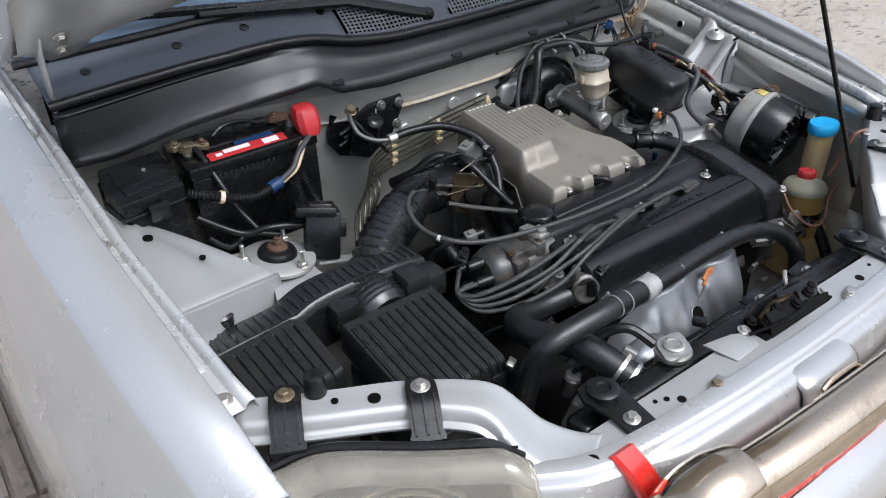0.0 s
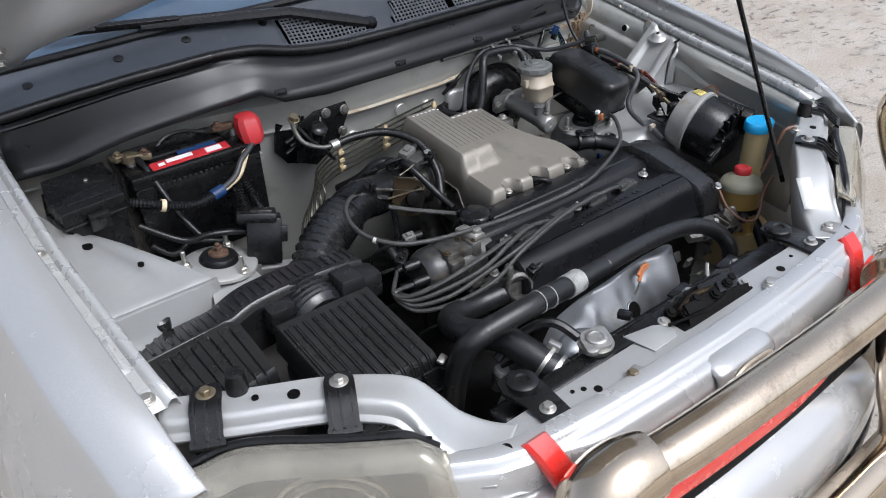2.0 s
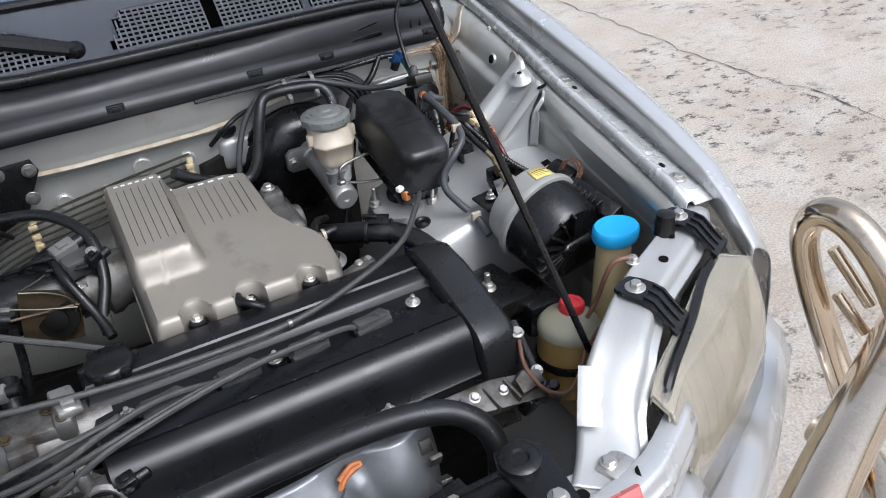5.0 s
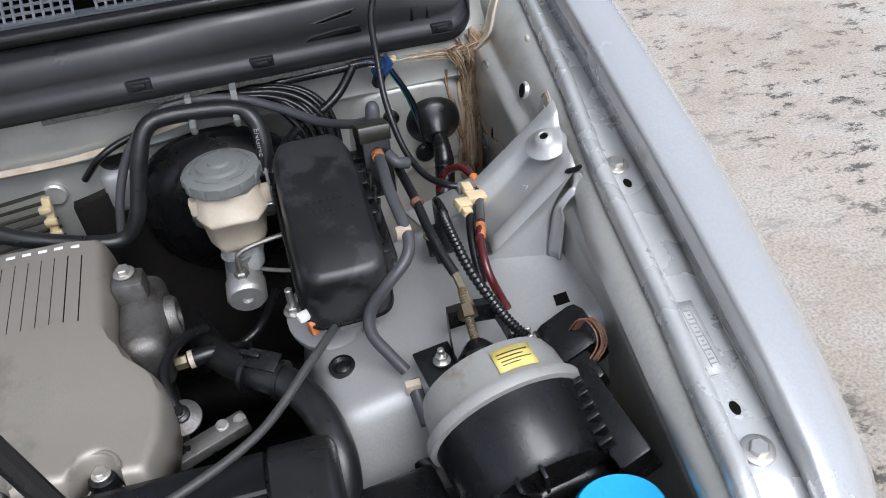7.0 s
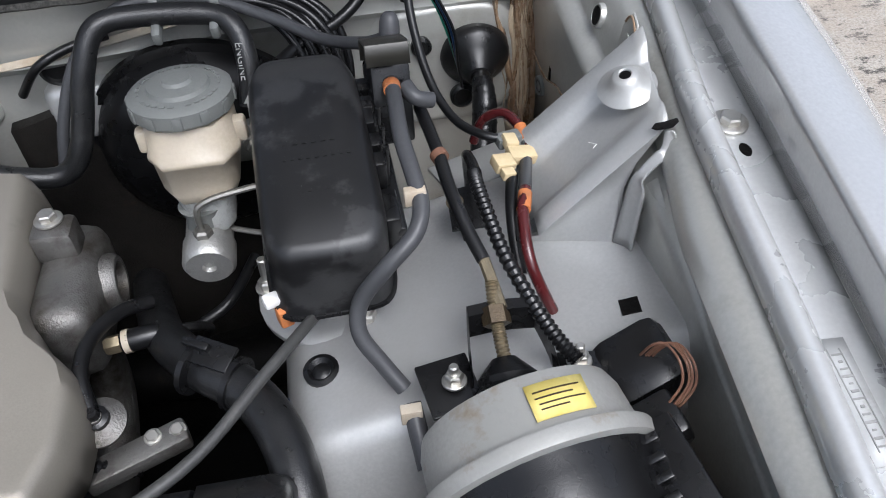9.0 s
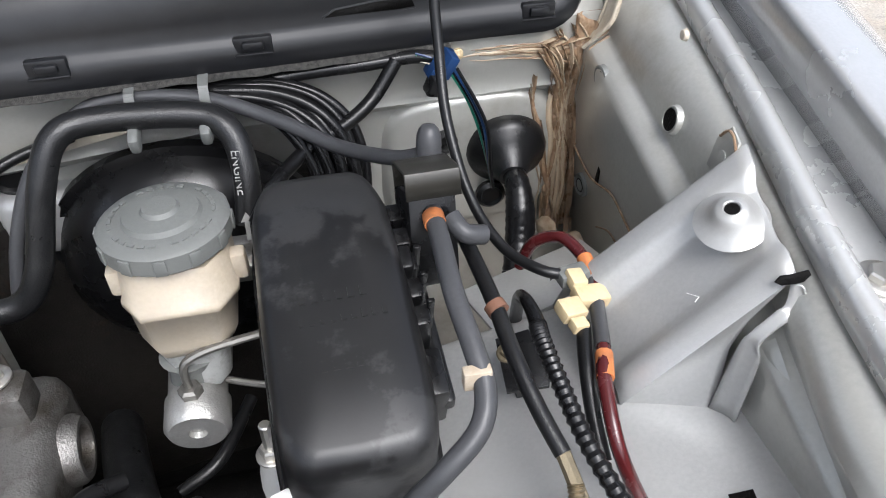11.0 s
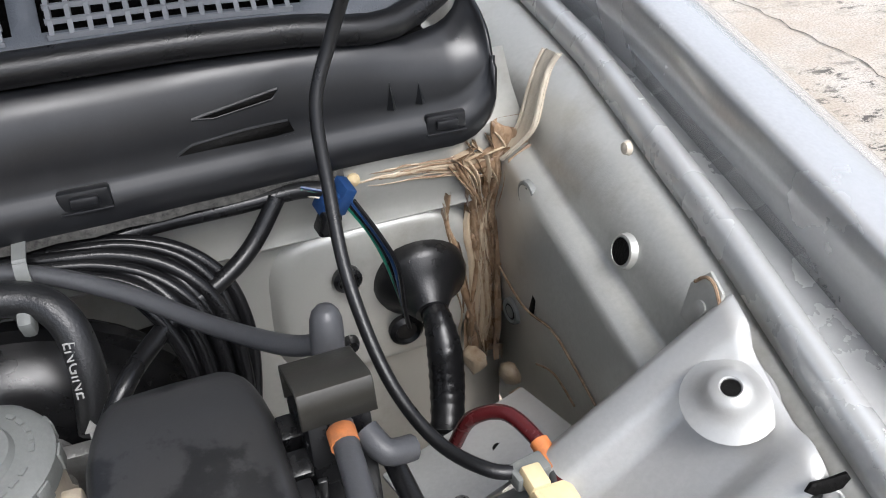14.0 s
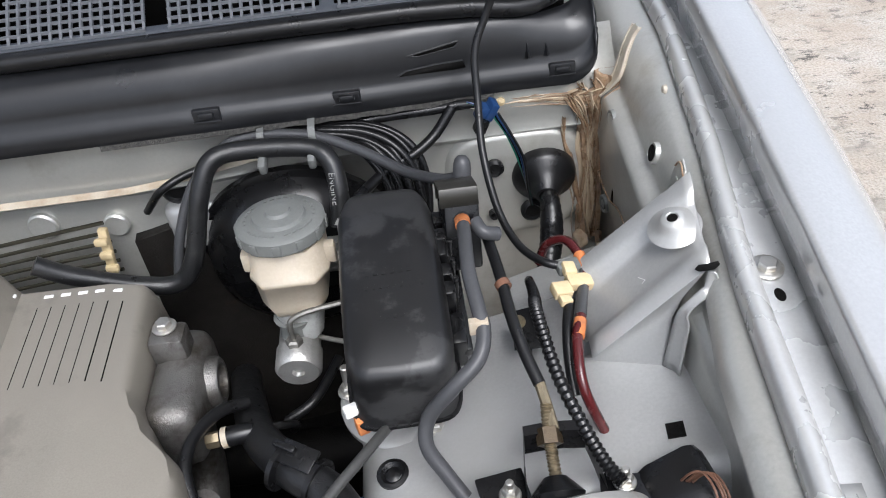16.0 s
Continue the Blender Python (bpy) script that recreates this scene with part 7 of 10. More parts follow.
LOOP = [(0.662, 0.493, 0.815), (0.666, 0.488, 0.830), (0.672, 0.483, 0.835), (0.675, 0.469, 0.835), (0.675, 0.461, 0.825), (0.667, 0.456, 0.815), (0.663, 0.461, 0.800)]
for d in (0.0, 0.0035, -0.003, 0.0015):
    part("loop_wire", tube([Vector(p) + Vector((d, -d * 0.6, d * 0.4)) for p in LOOP], 0.0009, 6, 6), COPPER, ecu, "brown wire")
part("socket", box((0.666, 0.500, 0.790), (0.05, 0.05, 0.05), im, b=0.01), BLACKP, ecu)
bm = box((0.66, 0.455, 0.795), (0.03, 0.03, 0.03), im, b=0.004)
part("plug", bm, BLACKP, ecu)


# ---- headlamps, bumper, bull bar ----
def lamp_y(x):
    return interp(x, [(0.42, 0.0), (0.49, 0.05), (0.56, 0.097), (0.62, 0.143), (0.67, 0.172), (0.72, 0.186), (0.82, 0.232)])


for s in (-1, 1):
    hl = thing("headlamp", (s * 0.6, 0.1, 0.7), "headlamp with yellowed clear lens", "headlamp", "headlamps")
    rings = []
    if s < 0:
        for x in np.linspace(0.452, 0.79, 24):
            e = min(1.0, (x - 0.445) / 0.03)
            y, zt = lamp_y(x), interp(x, [(0.45, 0.81), (0.48, 0.835), (0.65, 0.84), (0.69, 0.826), (0.79, 0.818)])
            rings.append([(s * x, y, zt - 0.006), (s * x, y - 0.008, zt), (s * x, y - 0.03 * e, zt - 0.002), (s * (x - 0.004), y - 0.052 * e, zt - 0.018), (s * (x - 0.008), y - 0.068 * e, zt - 0.06),
                          (s * (x - 0.01), y - 0.075 * e, zt - 0.13), (s * (x - 0.01), y - 0.072 * e, zt - 0.2)])
    else:
        inside = spline([(0.446, 0.040, 0.822), (0.468, 0.058, 0.829), (0.49, 0.072, 0.832), (0.553, 0.109, 0.836), (0.61, 0.146, 0.839), (0.664, 0.178, 0.8385)], 5)
        outside = spline([(0.452, 0.012, 0.815), (0.472, 0.028, 0.823), (0.50, 0.046, 0.828), (0.555, 0.071, 0.831), (0.629, 0.107, 0.8315), (0.7105, 0.1545, 0.8295)], 5)
        for i, (p, q) in enumerate(zip(inside, outside)):
            n = Vector((0.46, -0.89, 0))
            ring = [tuple(p + Vector((0, 0, -0.006))), tuple(p), tuple(p.lerp(q, 0.5) + Vector((0, 0, 0.0012))), tuple(p.lerp(q, 0.93))]
            ring += [tuple(q + n * d + Vector((0, 0, dz))) for d, dz in ((0.0008, -0.001), (0.0035, -0.006), (0.010, -0.02), (0.018, -0.042), (0.031, -0.075), (0.041, -0.125), (0.049, -0.2))]
            rings.append(ring)
        end = [Vector(v) for v in rings[-1]]
        for back in (0.006, 0.03):
            rings.append([tuple(v + Vector((0.5 * back, back, -0.002))) if k > 3 else tuple(v) for k, v in enumerate(end)])
    solid(part("lens", loft(rings, False), LENS, hl, "yellowed scratched lens", 60), 0.003, -1)
    part("lens_rim", tube([(s * x, lamp_y(x) + 0.004, interp(x, [(0.45, 0.805), (0.48, 0.832), (0.65, 0.837), (0.69, 0.823), (0.79, 0.815)])) for x in np.linspace(0.455, 0.79 if s < 0 else 0.665, 12)], 0.006, 8, 4), RUBBER, hl, "dirty black seal")
    rings = [[(s * x, lamp_y(x) + 0.004, 0.826), (s * x, lamp_y(x) + 0.03, 0.79), (s * x, lamp_y(x) + 0.04, 0.70), (s * x, lamp_y(x) + 0.0, 0.62)] for x in np.linspace(0.46, 0.78 if s < 0 else 0.68, 14)]
    solid(part("housing", loft(rings, False), BLACKP, hl, "black housing", 40), 0.003, 0)
    if s > 0:
        # yellowed liner added under the lens top and side; its paleness stands for sheen
        rings = []
        for p, q in zip(inside, outside):
            n = Vector((0.46, -0.89, 0))
            ring = [tuple(p.lerp(q, 0.06) + Vector((0, 0, -0.012))), tuple(p.lerp(q, 0.1) + Vector((0, 0, -0.005))), tuple(p.lerp(q, 0.88) + Vector((0, 0, -0.005)))]
            ring += [tuple(q + n * d + Vector((0, 0, dz))) for d, dz in ((-0.003, -0.009), (0.003, -0.022), (0.011, -0.044), (0.024, -0.077), (0.033, -0.127), (0.04, -0.19))]
            rings.append(ring)
        solid(part("liner", loft(rings, False), HAZE, hl, "added yellowed liner, lens sheen in its colour", 50), 0.002, 0)
        for i in range(4, len(rings) - 3, 2):
            part("flute", tube([Vector(rings[i][k]) + Vector((0.0005, -0.0009, 0.0004)) for k in range(3, 8)], 0.0011, 5, 3), HAZE, hl)
    else:
        # grey bezel shelf, then a dark bowl with bright rings
        rings = []
        for x in np.linspace(0.465, 0.775, 24):
            y, zt = lamp_y(x), interp(x, [(0.46, 0.80), (0.48, 0.822), (0.65, 0.827), (0.69, 0.814), (0.78, 0.806)])
            rings.append([(s * x, y - 0.004, zt), (s * x, y - 0.026, zt - 0.004), (s * x, y - 0.034, zt - 0.010), (s * x, y - 0.036, zt - 0.018), (s * x, y - 0.03, zt - 0.022)])
        solid(part("bezel", loft(rings, False), SLEEVE, hl, "pale fluted bezel", 60), 0.002, 0)
        for k in range(34):
            x = 0.53 + 0.0034 * k
            part("flute", tube([(s * x, lamp_y(x) - 0.012, 0.8275), (s * x, lamp_y(x) - 0.026, 0.8245)], 0.0008, 5, 2, straight=True), SLEEVE, hl)
        rings = []
        for x in np.linspace(0.47, 0.77, 24):
            y = lamp_y(x)
            bowl = 0.06 * max(0, 1 - ((x - 0.575) / 0.085) ** 2)
            rings.append([(s * x, y - 0.03, 0.805), (s * x, y - 0.022 + bowl * 0.5, 0.79), (s * x, y - 0.02 + bowl, 0.76), (s * x, y - 0.02 + bowl, 0.71), (s * x, y - 0.03, 0.66)])
        solid(part("reflector", loft(rings, False), DARK, hl, "dark reflector bowl", 60), 0.002, 0)
        for r_ in (0.05, 0.036):
            part("reflector_ring", tube([(s * (0.575 + r_ * 1.1 * math.cos(a)), lamp_y(0.575 + r_ * 1.1 * math.cos(a)) - 0.026, 0.748 + r_ * math.sin(a)) for a in np.linspace(0, 2 * math.pi, 17)], 0.003, 8, 3), STEEL, hl, "bright reflector ring")
        part("bulb_shade", lathe([(0.022, 0), (0.022, 0.02), (0.015, 0.03), (0.0, 0.032)], frame_at((s * 0.585, lamp_y(0.585) + 0.0, 0.735), (0, -1, 0)), 20), CHROME, hl, "chromed bulb shield")
        part("fluted_band", box((s * 0.73, lamp_y(0.73) - 0.03, 0.78), (0.08, 0.006, 0.06), pose(0, 0, 0, 0, 0, s * 24), b=0.001), SHIELD, hl)

    for x, y, z, a in ((0.514, 0.149, 0.856, 0), (0.652, 0.229, 0.862, 0)):
        br = thing("headlamp_bracket", (s * x, y, z), "black ribbed plastic bracket bolted over the headlamp", "bracket", "headlamp brackets")
        fm = frame_at((s * x, y, z), (0, 0, 1), (1, s * 0.62, 0))
        tang = Vector((s * 0.45, -0.9, 0)).normalized()
        side = Vector((tang.y, -tang.x, 0)) * (1 if s > 0 else -1)
        base = Vector((s * x, y, z + 0.002))
        rings = []
        for d, dz, w in ((-0.021, 0.0, 0.011), (-0.0145, 0.003, 0.0165), (0.0, 0.0035, 0.019), (0.016, 0.003, 0.019), (0.028, 0.0, 0.019), (0.041, -0.012, 0.019), (0.051, -0.020, 0.0185), (0.056, -0.023, 0.021), (0.061, -0.0265, 0.0205)):
            c = base + tang * d + Vector((0, 0, dz))
            rings.append([c - side * w, c - side * w + Vector((0, 0, 0.005)), c + side * w + Vector((0, 0, 0.005)), c + side * w])
        bmb = loft(rings)
        for q in (-0.0135, 0.0, 0.0135):
            rr = []
            for d, dz in ((0.016, 0.006), (0.028, 0.003), (0.042, -0.009), (0.056, -0.021)):
                c = base + tang * d + side * q + Vector((0, 0, dz))
                rr.append([c - side * 0.0015, c - side * 0.0015 + Vector((0, 0, 0.005)), c + side * 0.0015 + Vector((0, 0, 0.005)), c + side * 0.0015])
            loft(rr, bm=bmb)
        part("strap", bmb, BLACKP, br)
        bolt(br, base + Vector((0, 0, 0.007)), (0, 0, 1), 0.007, 0.009, 1.75, BRASS if s < 0 and x > 0.6 else STEEL)
    buf = thing("bonnet_buffer", (s * 0.615, 0.222, 0.865), "black rubber bonnet buffer", "rubber buffer", "bonnet buffers")
    part("stem", lathe([(0.014, -0.004), (0.0135, 0.012), (0.012, 0.016), (0.012, 0.024), (0.008, 0.026)], Matrix.Translation((s * (0.615 if s < 0 else 0.625), 0.224, 0.863)), 20), RUBBER, buf)

# radiator mounts
for s in (-1, 1):
    rm_ = thing("radiator_mount", (s * 0.298, 0.02, 0.792), "black bracket with round rubber radiator mount", "radiator mount", "radiator mounts")
    bm = prism([(-0.024, -0.02), (0.02, -0.022), (0.026, 0.03), (0.03, 0.062), (0.012, 0.085), (-0.02, 0.08), (-0.03, 0.055), (-0.02, 0.02)], 0.005, Matrix.Translation((s * 0.298, 0.0, 0.7925)), b=0.0015)
    part("plate", bm, BLACKP, rm_)
    part("rubber", lathe([(0.022, 0), (0.022, 0.006), (0.018, 0.009), (0.01, 0.009), (0.008, 0.006), (0.0, 0.006)], Matrix.Translation((s * 0.294, 0.056, 0.797)), 24), RUBBER, rm_)
    bolt(rm_, (s * 0.301, 0.0, 0.797), (0, 0, 1), 0.0075, 0.009, 1.5)
for p, m_ in (((-0.168, -0.026, 0.792), BRASS), ((0.149, -0.023, 0.792), STEEL), ((0.367, 0.008, 0.794), STEEL)):
    clipn = thing("panel_clip", p, "pressed spring clip with screw", "clip", "panel clips")
    part("plate", box((p[0] + 0.006, p[1] - 0.004, p[2] + 0.002), (0.034, 0.026, 0.005), pose(0, 0, 0, 0, 0, 20), b=0.0015), STEEL, clipn)
    bolt(clipn, (p[0], p[1], p[2] + 0.0045), (0, 0, 1), 0.007, 0.006, 1.3, m_)

# bonnet latch
latch = thing("bonnet_latch", (0.04, 0.0, 0.78), "greasy black bonnet latch mechanism", "latch")
part("base", box((0.045, 0.014, 0.786), (0.165, 0.05, 0.008), pose(0, 0, 0, -10, 0, 0), b=0.002), DARK, latch)
part("back_plate", prism([(-0.085, -0.02), (0.09, -0.02), (0.085, 0.012), (0.05, 0.022), (0.01, 0.014), (-0.05, 0.02), (-0.085, 0.006)], 0.003, frame_at((0.045, 0.03, 0.795), (0, -0.9, 0.45), (1, 0, 0)), b=0.0008), BLACKP, latch, "black pressed plate")
part("front_plate", prism([(-0.07, -0.016), (0.075, -0.016), (0.08, 0.004), (0.03, 0.012), (-0.02, 0.006), (-0.06, 0.012)], 0.003, frame_at((0.042, -0.004, 0.796), (0, -0.8, 0.6), (1, 0, 0)), b=0.0008), DARK, latch)
part("hook", prism([(-0.055, -0.007), (0.0, -0.012), (0.045, -0.008), (0.05, 0.004), (0.02, 0.012), (-0.02, 0.006), (-0.05, 0.01)], 0.006, frame_at((0.03, 0.006, 0.806), (0.1, -0.5, 1)), b=0.001), DARK, latch)
part("pawl", prism([(-0.03, -0.01), (0.01, -0.013), (0.03, 0.0), (0.015, 0.012), (-0.02, 0.008)], 0.005, frame_at((0.085, 0.012, 0.808), (0.1, -0.4, 1)), b=0.001), BLACKP, latch)
part("lever", prism([(-0.03, -0.008), (0.045, -0.004), (0.045, 0.006), (-0.02, 0.01)], 0.005, frame_at((0.06, 0.024, 0.806), (0, -0.3, 1)), b=0.001), BLACKP, latch)
part("spring", corrugated([(-0.02, 0.016, 0.802), (0.02, 0.022, 0.81), (0.06, 0.016, 0.807)], 0.006, 0.0036, 0.0016, 10), OILBRASS, latch)
part("link_rod", tube([(-0.05, 0.01, 0.797), (-0.02, -0.004, 0.806), (0.02, -0.01, 0.808), (0.06, -0.006, 0.808)], 0.0026, 8, 5), DARK, latch)
part("release_arm", tube([(0.075, 0.03, 0.80), (0.085, 0.045, 0.808), (0.10, 0.058, 0.814)], 0.0032, 8, 4), STEEL, latch)
for p in ((-0.02, 0.004, 0.806), (0.012, 0.012, 0.813), (0.045, 0.002, 0.812), (0.08, 0.006, 0.814), (0.1, 0.014, 0.81), (-0.03, 0.022, 0.803)):
    bolt(latch, p, (0, -0.4, 1), 0.0066, 0.006, 1.3, DARK)
bolt(latch, (0.125, 0.004, 0.794), (0, -0.1, 1), 0.006, 0.006, 1.6, STEEL)
bolt(latch, (-0.045, 0.022, 0.794), (0, -0.1, 1), 0.006, 0.006, 1.6, STEEL)
part("bracket", prism([(-0.02, -0.03), (0.03, -0.028), (0.045, -0.005), (0.02, 0.01), (-0.03, 0.02)], 0.002, Matrix.Translation((-0.085, 0.018, 0.792)), b=0.0006), BAY, latch, "painted fixing tongue")

# emblem housing and grille end trims
grille = thing("front_grille", (0, -0.12, 0.70), "silver grille centre with chrome badge mount and red trims", "grille")
rings = []
for x in np.linspace(-0.07, 0.062, 19):
    e = 1 - abs((x + 0.004) / 0.066) ** 6
    rings.append([(x, -0.058, 0.783), (x, -0.064, 0.783 + 0.005 * e), (x, -0.08, 0.779 + 0.008 * e), (x, -0.09 - 0.002 * e, 0.774 + 0.008 * e), (x, -0.094 - 0.006 * e, 0.768 + 0.008 * e), (x, -0.096 - 0.010 * e, 0.756 + 0.008 * e),
                  (x, -0.098 - 0.012 * e, 0.735), (x, -0.098 - 0.012 * e, 0.69), (x, -0.098 - 0.01 * e, 0.65)])
solid(part("centre_bulge", loft(rings, False), PAINT, grille, "silver painted badge bulge", 50), 0.002, 0)
frame_pts = [(-0.045, 0.772), (-0.02, 0.7765), (0.02, 0.7765), (0.041, 0.772), (0.047, 0.755), (0.043, 0.71), (0.036, 0.70), (-0.036, 0.70), (-0.045, 0.71), (-0.05, 0.755)]


def badge_y(z):
    return interp(z, [(0.70, -0.1125), (0.745, -0.1115), (0.764, -0.1075), (0.777, -0.1005)])


part("badge_frame", tube([(x, badge_y(z) - 0.001, z) for x, z in frame_pts + frame_pts[:1]], 0.0042, 8, 4), CHROME, grille, "plain chrome badge shape")
part("badge_rim", tube([(x * 0.84 - 0.0005, badge_y(z), 0.738 + (z - 0.738) * 0.8) for x, z in frame_pts + frame_pts[:1]], 0.0022, 8, 4), CHROME, grille)
for x in (-0.02, 0.016):
    part("badge_bar", box((x, -0.112, 0.737), (0.008, 0.006, 0.058), pose(0, 0, 0, -8, 0, 0), b=0.001), CHROME, grille)
part("badge_back", prism([(-0.046, -0.034), (0.042, -0.034), (0.046, 0.018), (0.038, 0.034), (-0.042, 0.034), (-0.05, 0.018)], 0.002, frame_at((0, -0.1085, 0.737), (0, -1, 0.12), (1, 0, 0))), DARK, grille)
for s in (-1, 1):
    rings = []
    for u in np.linspace(0, 1, 9):
        y, z = -0.03 - 0.072 * u ** 0.6, 0.803 - 0.14 * u ** 1.1
        xa = 0.354 - 0.048 * u
        w = 0.0185
        n = Vector((0, -0.75, 0.66)) * 0.008
        c = Vector((s * xa, y, z))
        rings.append([tuple(c + Vector((s * dx * w, 0, 0)) + n * h) for dx, h in ((-1, -1), (-1, 0.2), (-0.75, 0.8), (0.75, 0.8), (1, 0.2), (1, -1))])
    part("red_trim", loft(rings), REDTRIM, grille, "bright red end trim")
rings = []
for x in np.linspace(-0.25, 0.15, 16):
    y, h = -0.160 + 0.14 * x * x, interp(x, [(-0.25, 0.016), (0.03, 0.016), (0.1, 0.010), (0.15, 0.002)])
    rings.append([(x, y + 0.02, 0.736), (x, y, 0.735), (x, y - 0.002, 0.735 - h), (x, y, 0.734 - 2 * h), (x, y + 0.02, 0.733 - 2 * h)])
part("red_bar", loft(rings), REDTRIM, grille, "bright red grille bar")
# plain near-black sheet put in for the shade of the grille opening
rings = [[(x, -0.13 + 0.12 * x * x, 0.71), (x, -0.128 + 0.12 * x * x, 0.60), (x, -0.12 + 0.12 * x * x, 0.5)] for x in np.linspace(-0.42, 0.42, 15)]
solid(part("grille_dark_sheet", loft(rings, False), DARK, grille, "dark sheet for the grille opening, shade in its colour"), 0.003, 0)

bumper = thing("front_bumper", (0, -0.1, 0.5), "silver painted front bumper", "bumper")
rings = []
for x in np.linspace(-0.87, 0.87, 41):
    a = abs(x)
    y = -0.135 + 0.16 * (a / 0.6) ** 3 if a < 0.6 else 0.025 + 0.19 * ((a - 0.6) / 0.27) ** 1.1
    rings.append([(x * 0.97, y + 0.06, 0.625), (x, y + 0.02, 0.62), (x, y - 0.02, 0.605), (x, y - 0.045, 0.57), (x, y - 0.05, 0.5), (x, y - 0.045, 0.4), (x, y - 0.01, 0.3)])
solid(part("skin", loft(rings, False), PAINT, bumper, "silver painted skin", 60), 0.003, 0)

rings = [[(x, -0.186 + 0.16 * (abs(x) / 0.6) ** 3, 0.47), (x, -0.19 + 0.16 * (abs(x) / 0.6) ** 3, 0.44), (x, -0.184 + 0.16 * (abs(x) / 0.6) ** 3, 0.38)] for x in np.linspace(-0.42, 0.42, 15)]
solid(part("lower_intake", loft(rings, False), BLACKP, bumper, "black lower intake"), 0.003, 0)

bar = thing("bull_bar", (0, -0.15, 0.6), "polished stainless steel bull bar", "bull bar")
part("main_tube", tube([(-0.325, -0.133, 0.784), (-0.2, -0.148, 0.792), (0, -0.157, 0.798), (0.2, -0.157, 0.798), (0.345, -0.15, 0.796)], 0.033, 28, 8), CHROME, bar, "polished main tube")
part("outer_tube", tube([(0.36, -0.172, 0.79), (0.45, -0.149, 0.796), (0.545, -0.110, 0.798), (0.66, -0.064, 0.79), (0.79, -0.012, 0.784), (0.88, 0.022, 0.78)], 0.03, 28, 8), CHROME, bar, "polished outer tube")
bm = tube([(-0.27, -0.136, 0.789), (-0.30, -0.132, 0.789), (-0.325, -0.13, 0.784), (-0.345, -0.128, 0.772), (-0.355, -0.128, 0.75), (-0.36, -0.126, 0.69), (-0.365, -0.12, 0.55)], [0.0425, 0.0465, 0.048, 0.048, 0.047, 0.045, 0.042], 32, 6)
part("left_upright", bm, CHROME, bar, "polished mitred upright")
part("right_upright", tube([(0.29, -0.14, 0.793), (0.315, -0.134, 0.79), (0.34, -0.13, 0.784), (0.358, -0.128, 0.772), (0.368, -0.128, 0.75), (0.373, -0.126, 0.69), (0.376, -0.12, 0.55)], [0.0425, 0.0465, 0.048, 0.048, 0.047, 0.045, 0.042], 32, 6), CHROME, bar, "polished mitred upright")
part("loop", tube([(0.79, -0.02, 0.800), (0.785, 0.02, 0.852), (0.78, 0.065, 0.888), (0.775, 0.098, 0.898), (0.772, 0.122, 0.885), (0.773, 0.13, 0.85), (0.783, 0.115, 0.79), (0.798, 0.08, 0.71), (0.809, 0.03, 0.620), (0.81, -0.01, 0.54)], [0.024, 0.022, 0.021, 0.02, 0.019, 0.018, 0.018, 0.019, 0.02, 0.02], 20, 8), CHROME, bar, "polished headlamp guard loop")
part("guard_rod", tube([(0.767, 0.085, 0.860), (0.786, 0.031, 0.800)], 0.008, 12, 3, straight=True), CHROME, bar)
part("guard_rod", tube([(0.772, 0.067, 0.800), (0.783, 0.026, 0.760)], 0.008, 12, 3, straight=True), CHROME, bar)
part("lower_tube", tube([(-0.4, -0.2, 0.5), (-0.2, -0.225, 0.5), (0.2, -0.225, 0.5), (0.5, -0.2, 0.5), (0.7, -0.13, 0.5), (0.83, -0.02, 0.5), (0.86, 0.08, 0.5)], 0.035, 24, 7), CHROME, bar, "polished lower tube")
part("stay", tube([(0.3, -0.155, 0.76), (0.3, -0.19, 0.62), (0.3, -0.22, 0.5), (0.3, -0.2, 0.2)], 0.03, 20, 5), CHROME, bar)
part("foot", box((0.3, -0.19, 0.1), (0.06, 0.06, 0.2), b=0.01), BLACKP, bar)

# stickers
stick = thing("paper_sticker", (0.44, 0.075, 0.83), "torn white paper sticker on the headlamp carrier", "sticker")
rings = []
for u in np.linspace(0, 1, 9):
    p = Vector((0.372, 0.042, 0.0)).lerp(Vector((0.405, 0.086, 0.0)), u)
    z0 = interp(p.y, [(0.0, 0.793), (0.02, 0.7965), (0.042, 0.812), (0.066, 0.8305), (0.09, 0.847), (0.114, 0.8555)])
    tear = 0.003 if 0.3 < u < 0.5 else 0.0
    rings.append([(p.x - 0.012, p.y + 0.009, z0 + 0.0035), (p.x + 0.0085 - tear, p.y - 0.006, z0 + 0.0035)])
solid(part("paper", loft(rings, False), WHITEP, stick), 0.0006, 1)
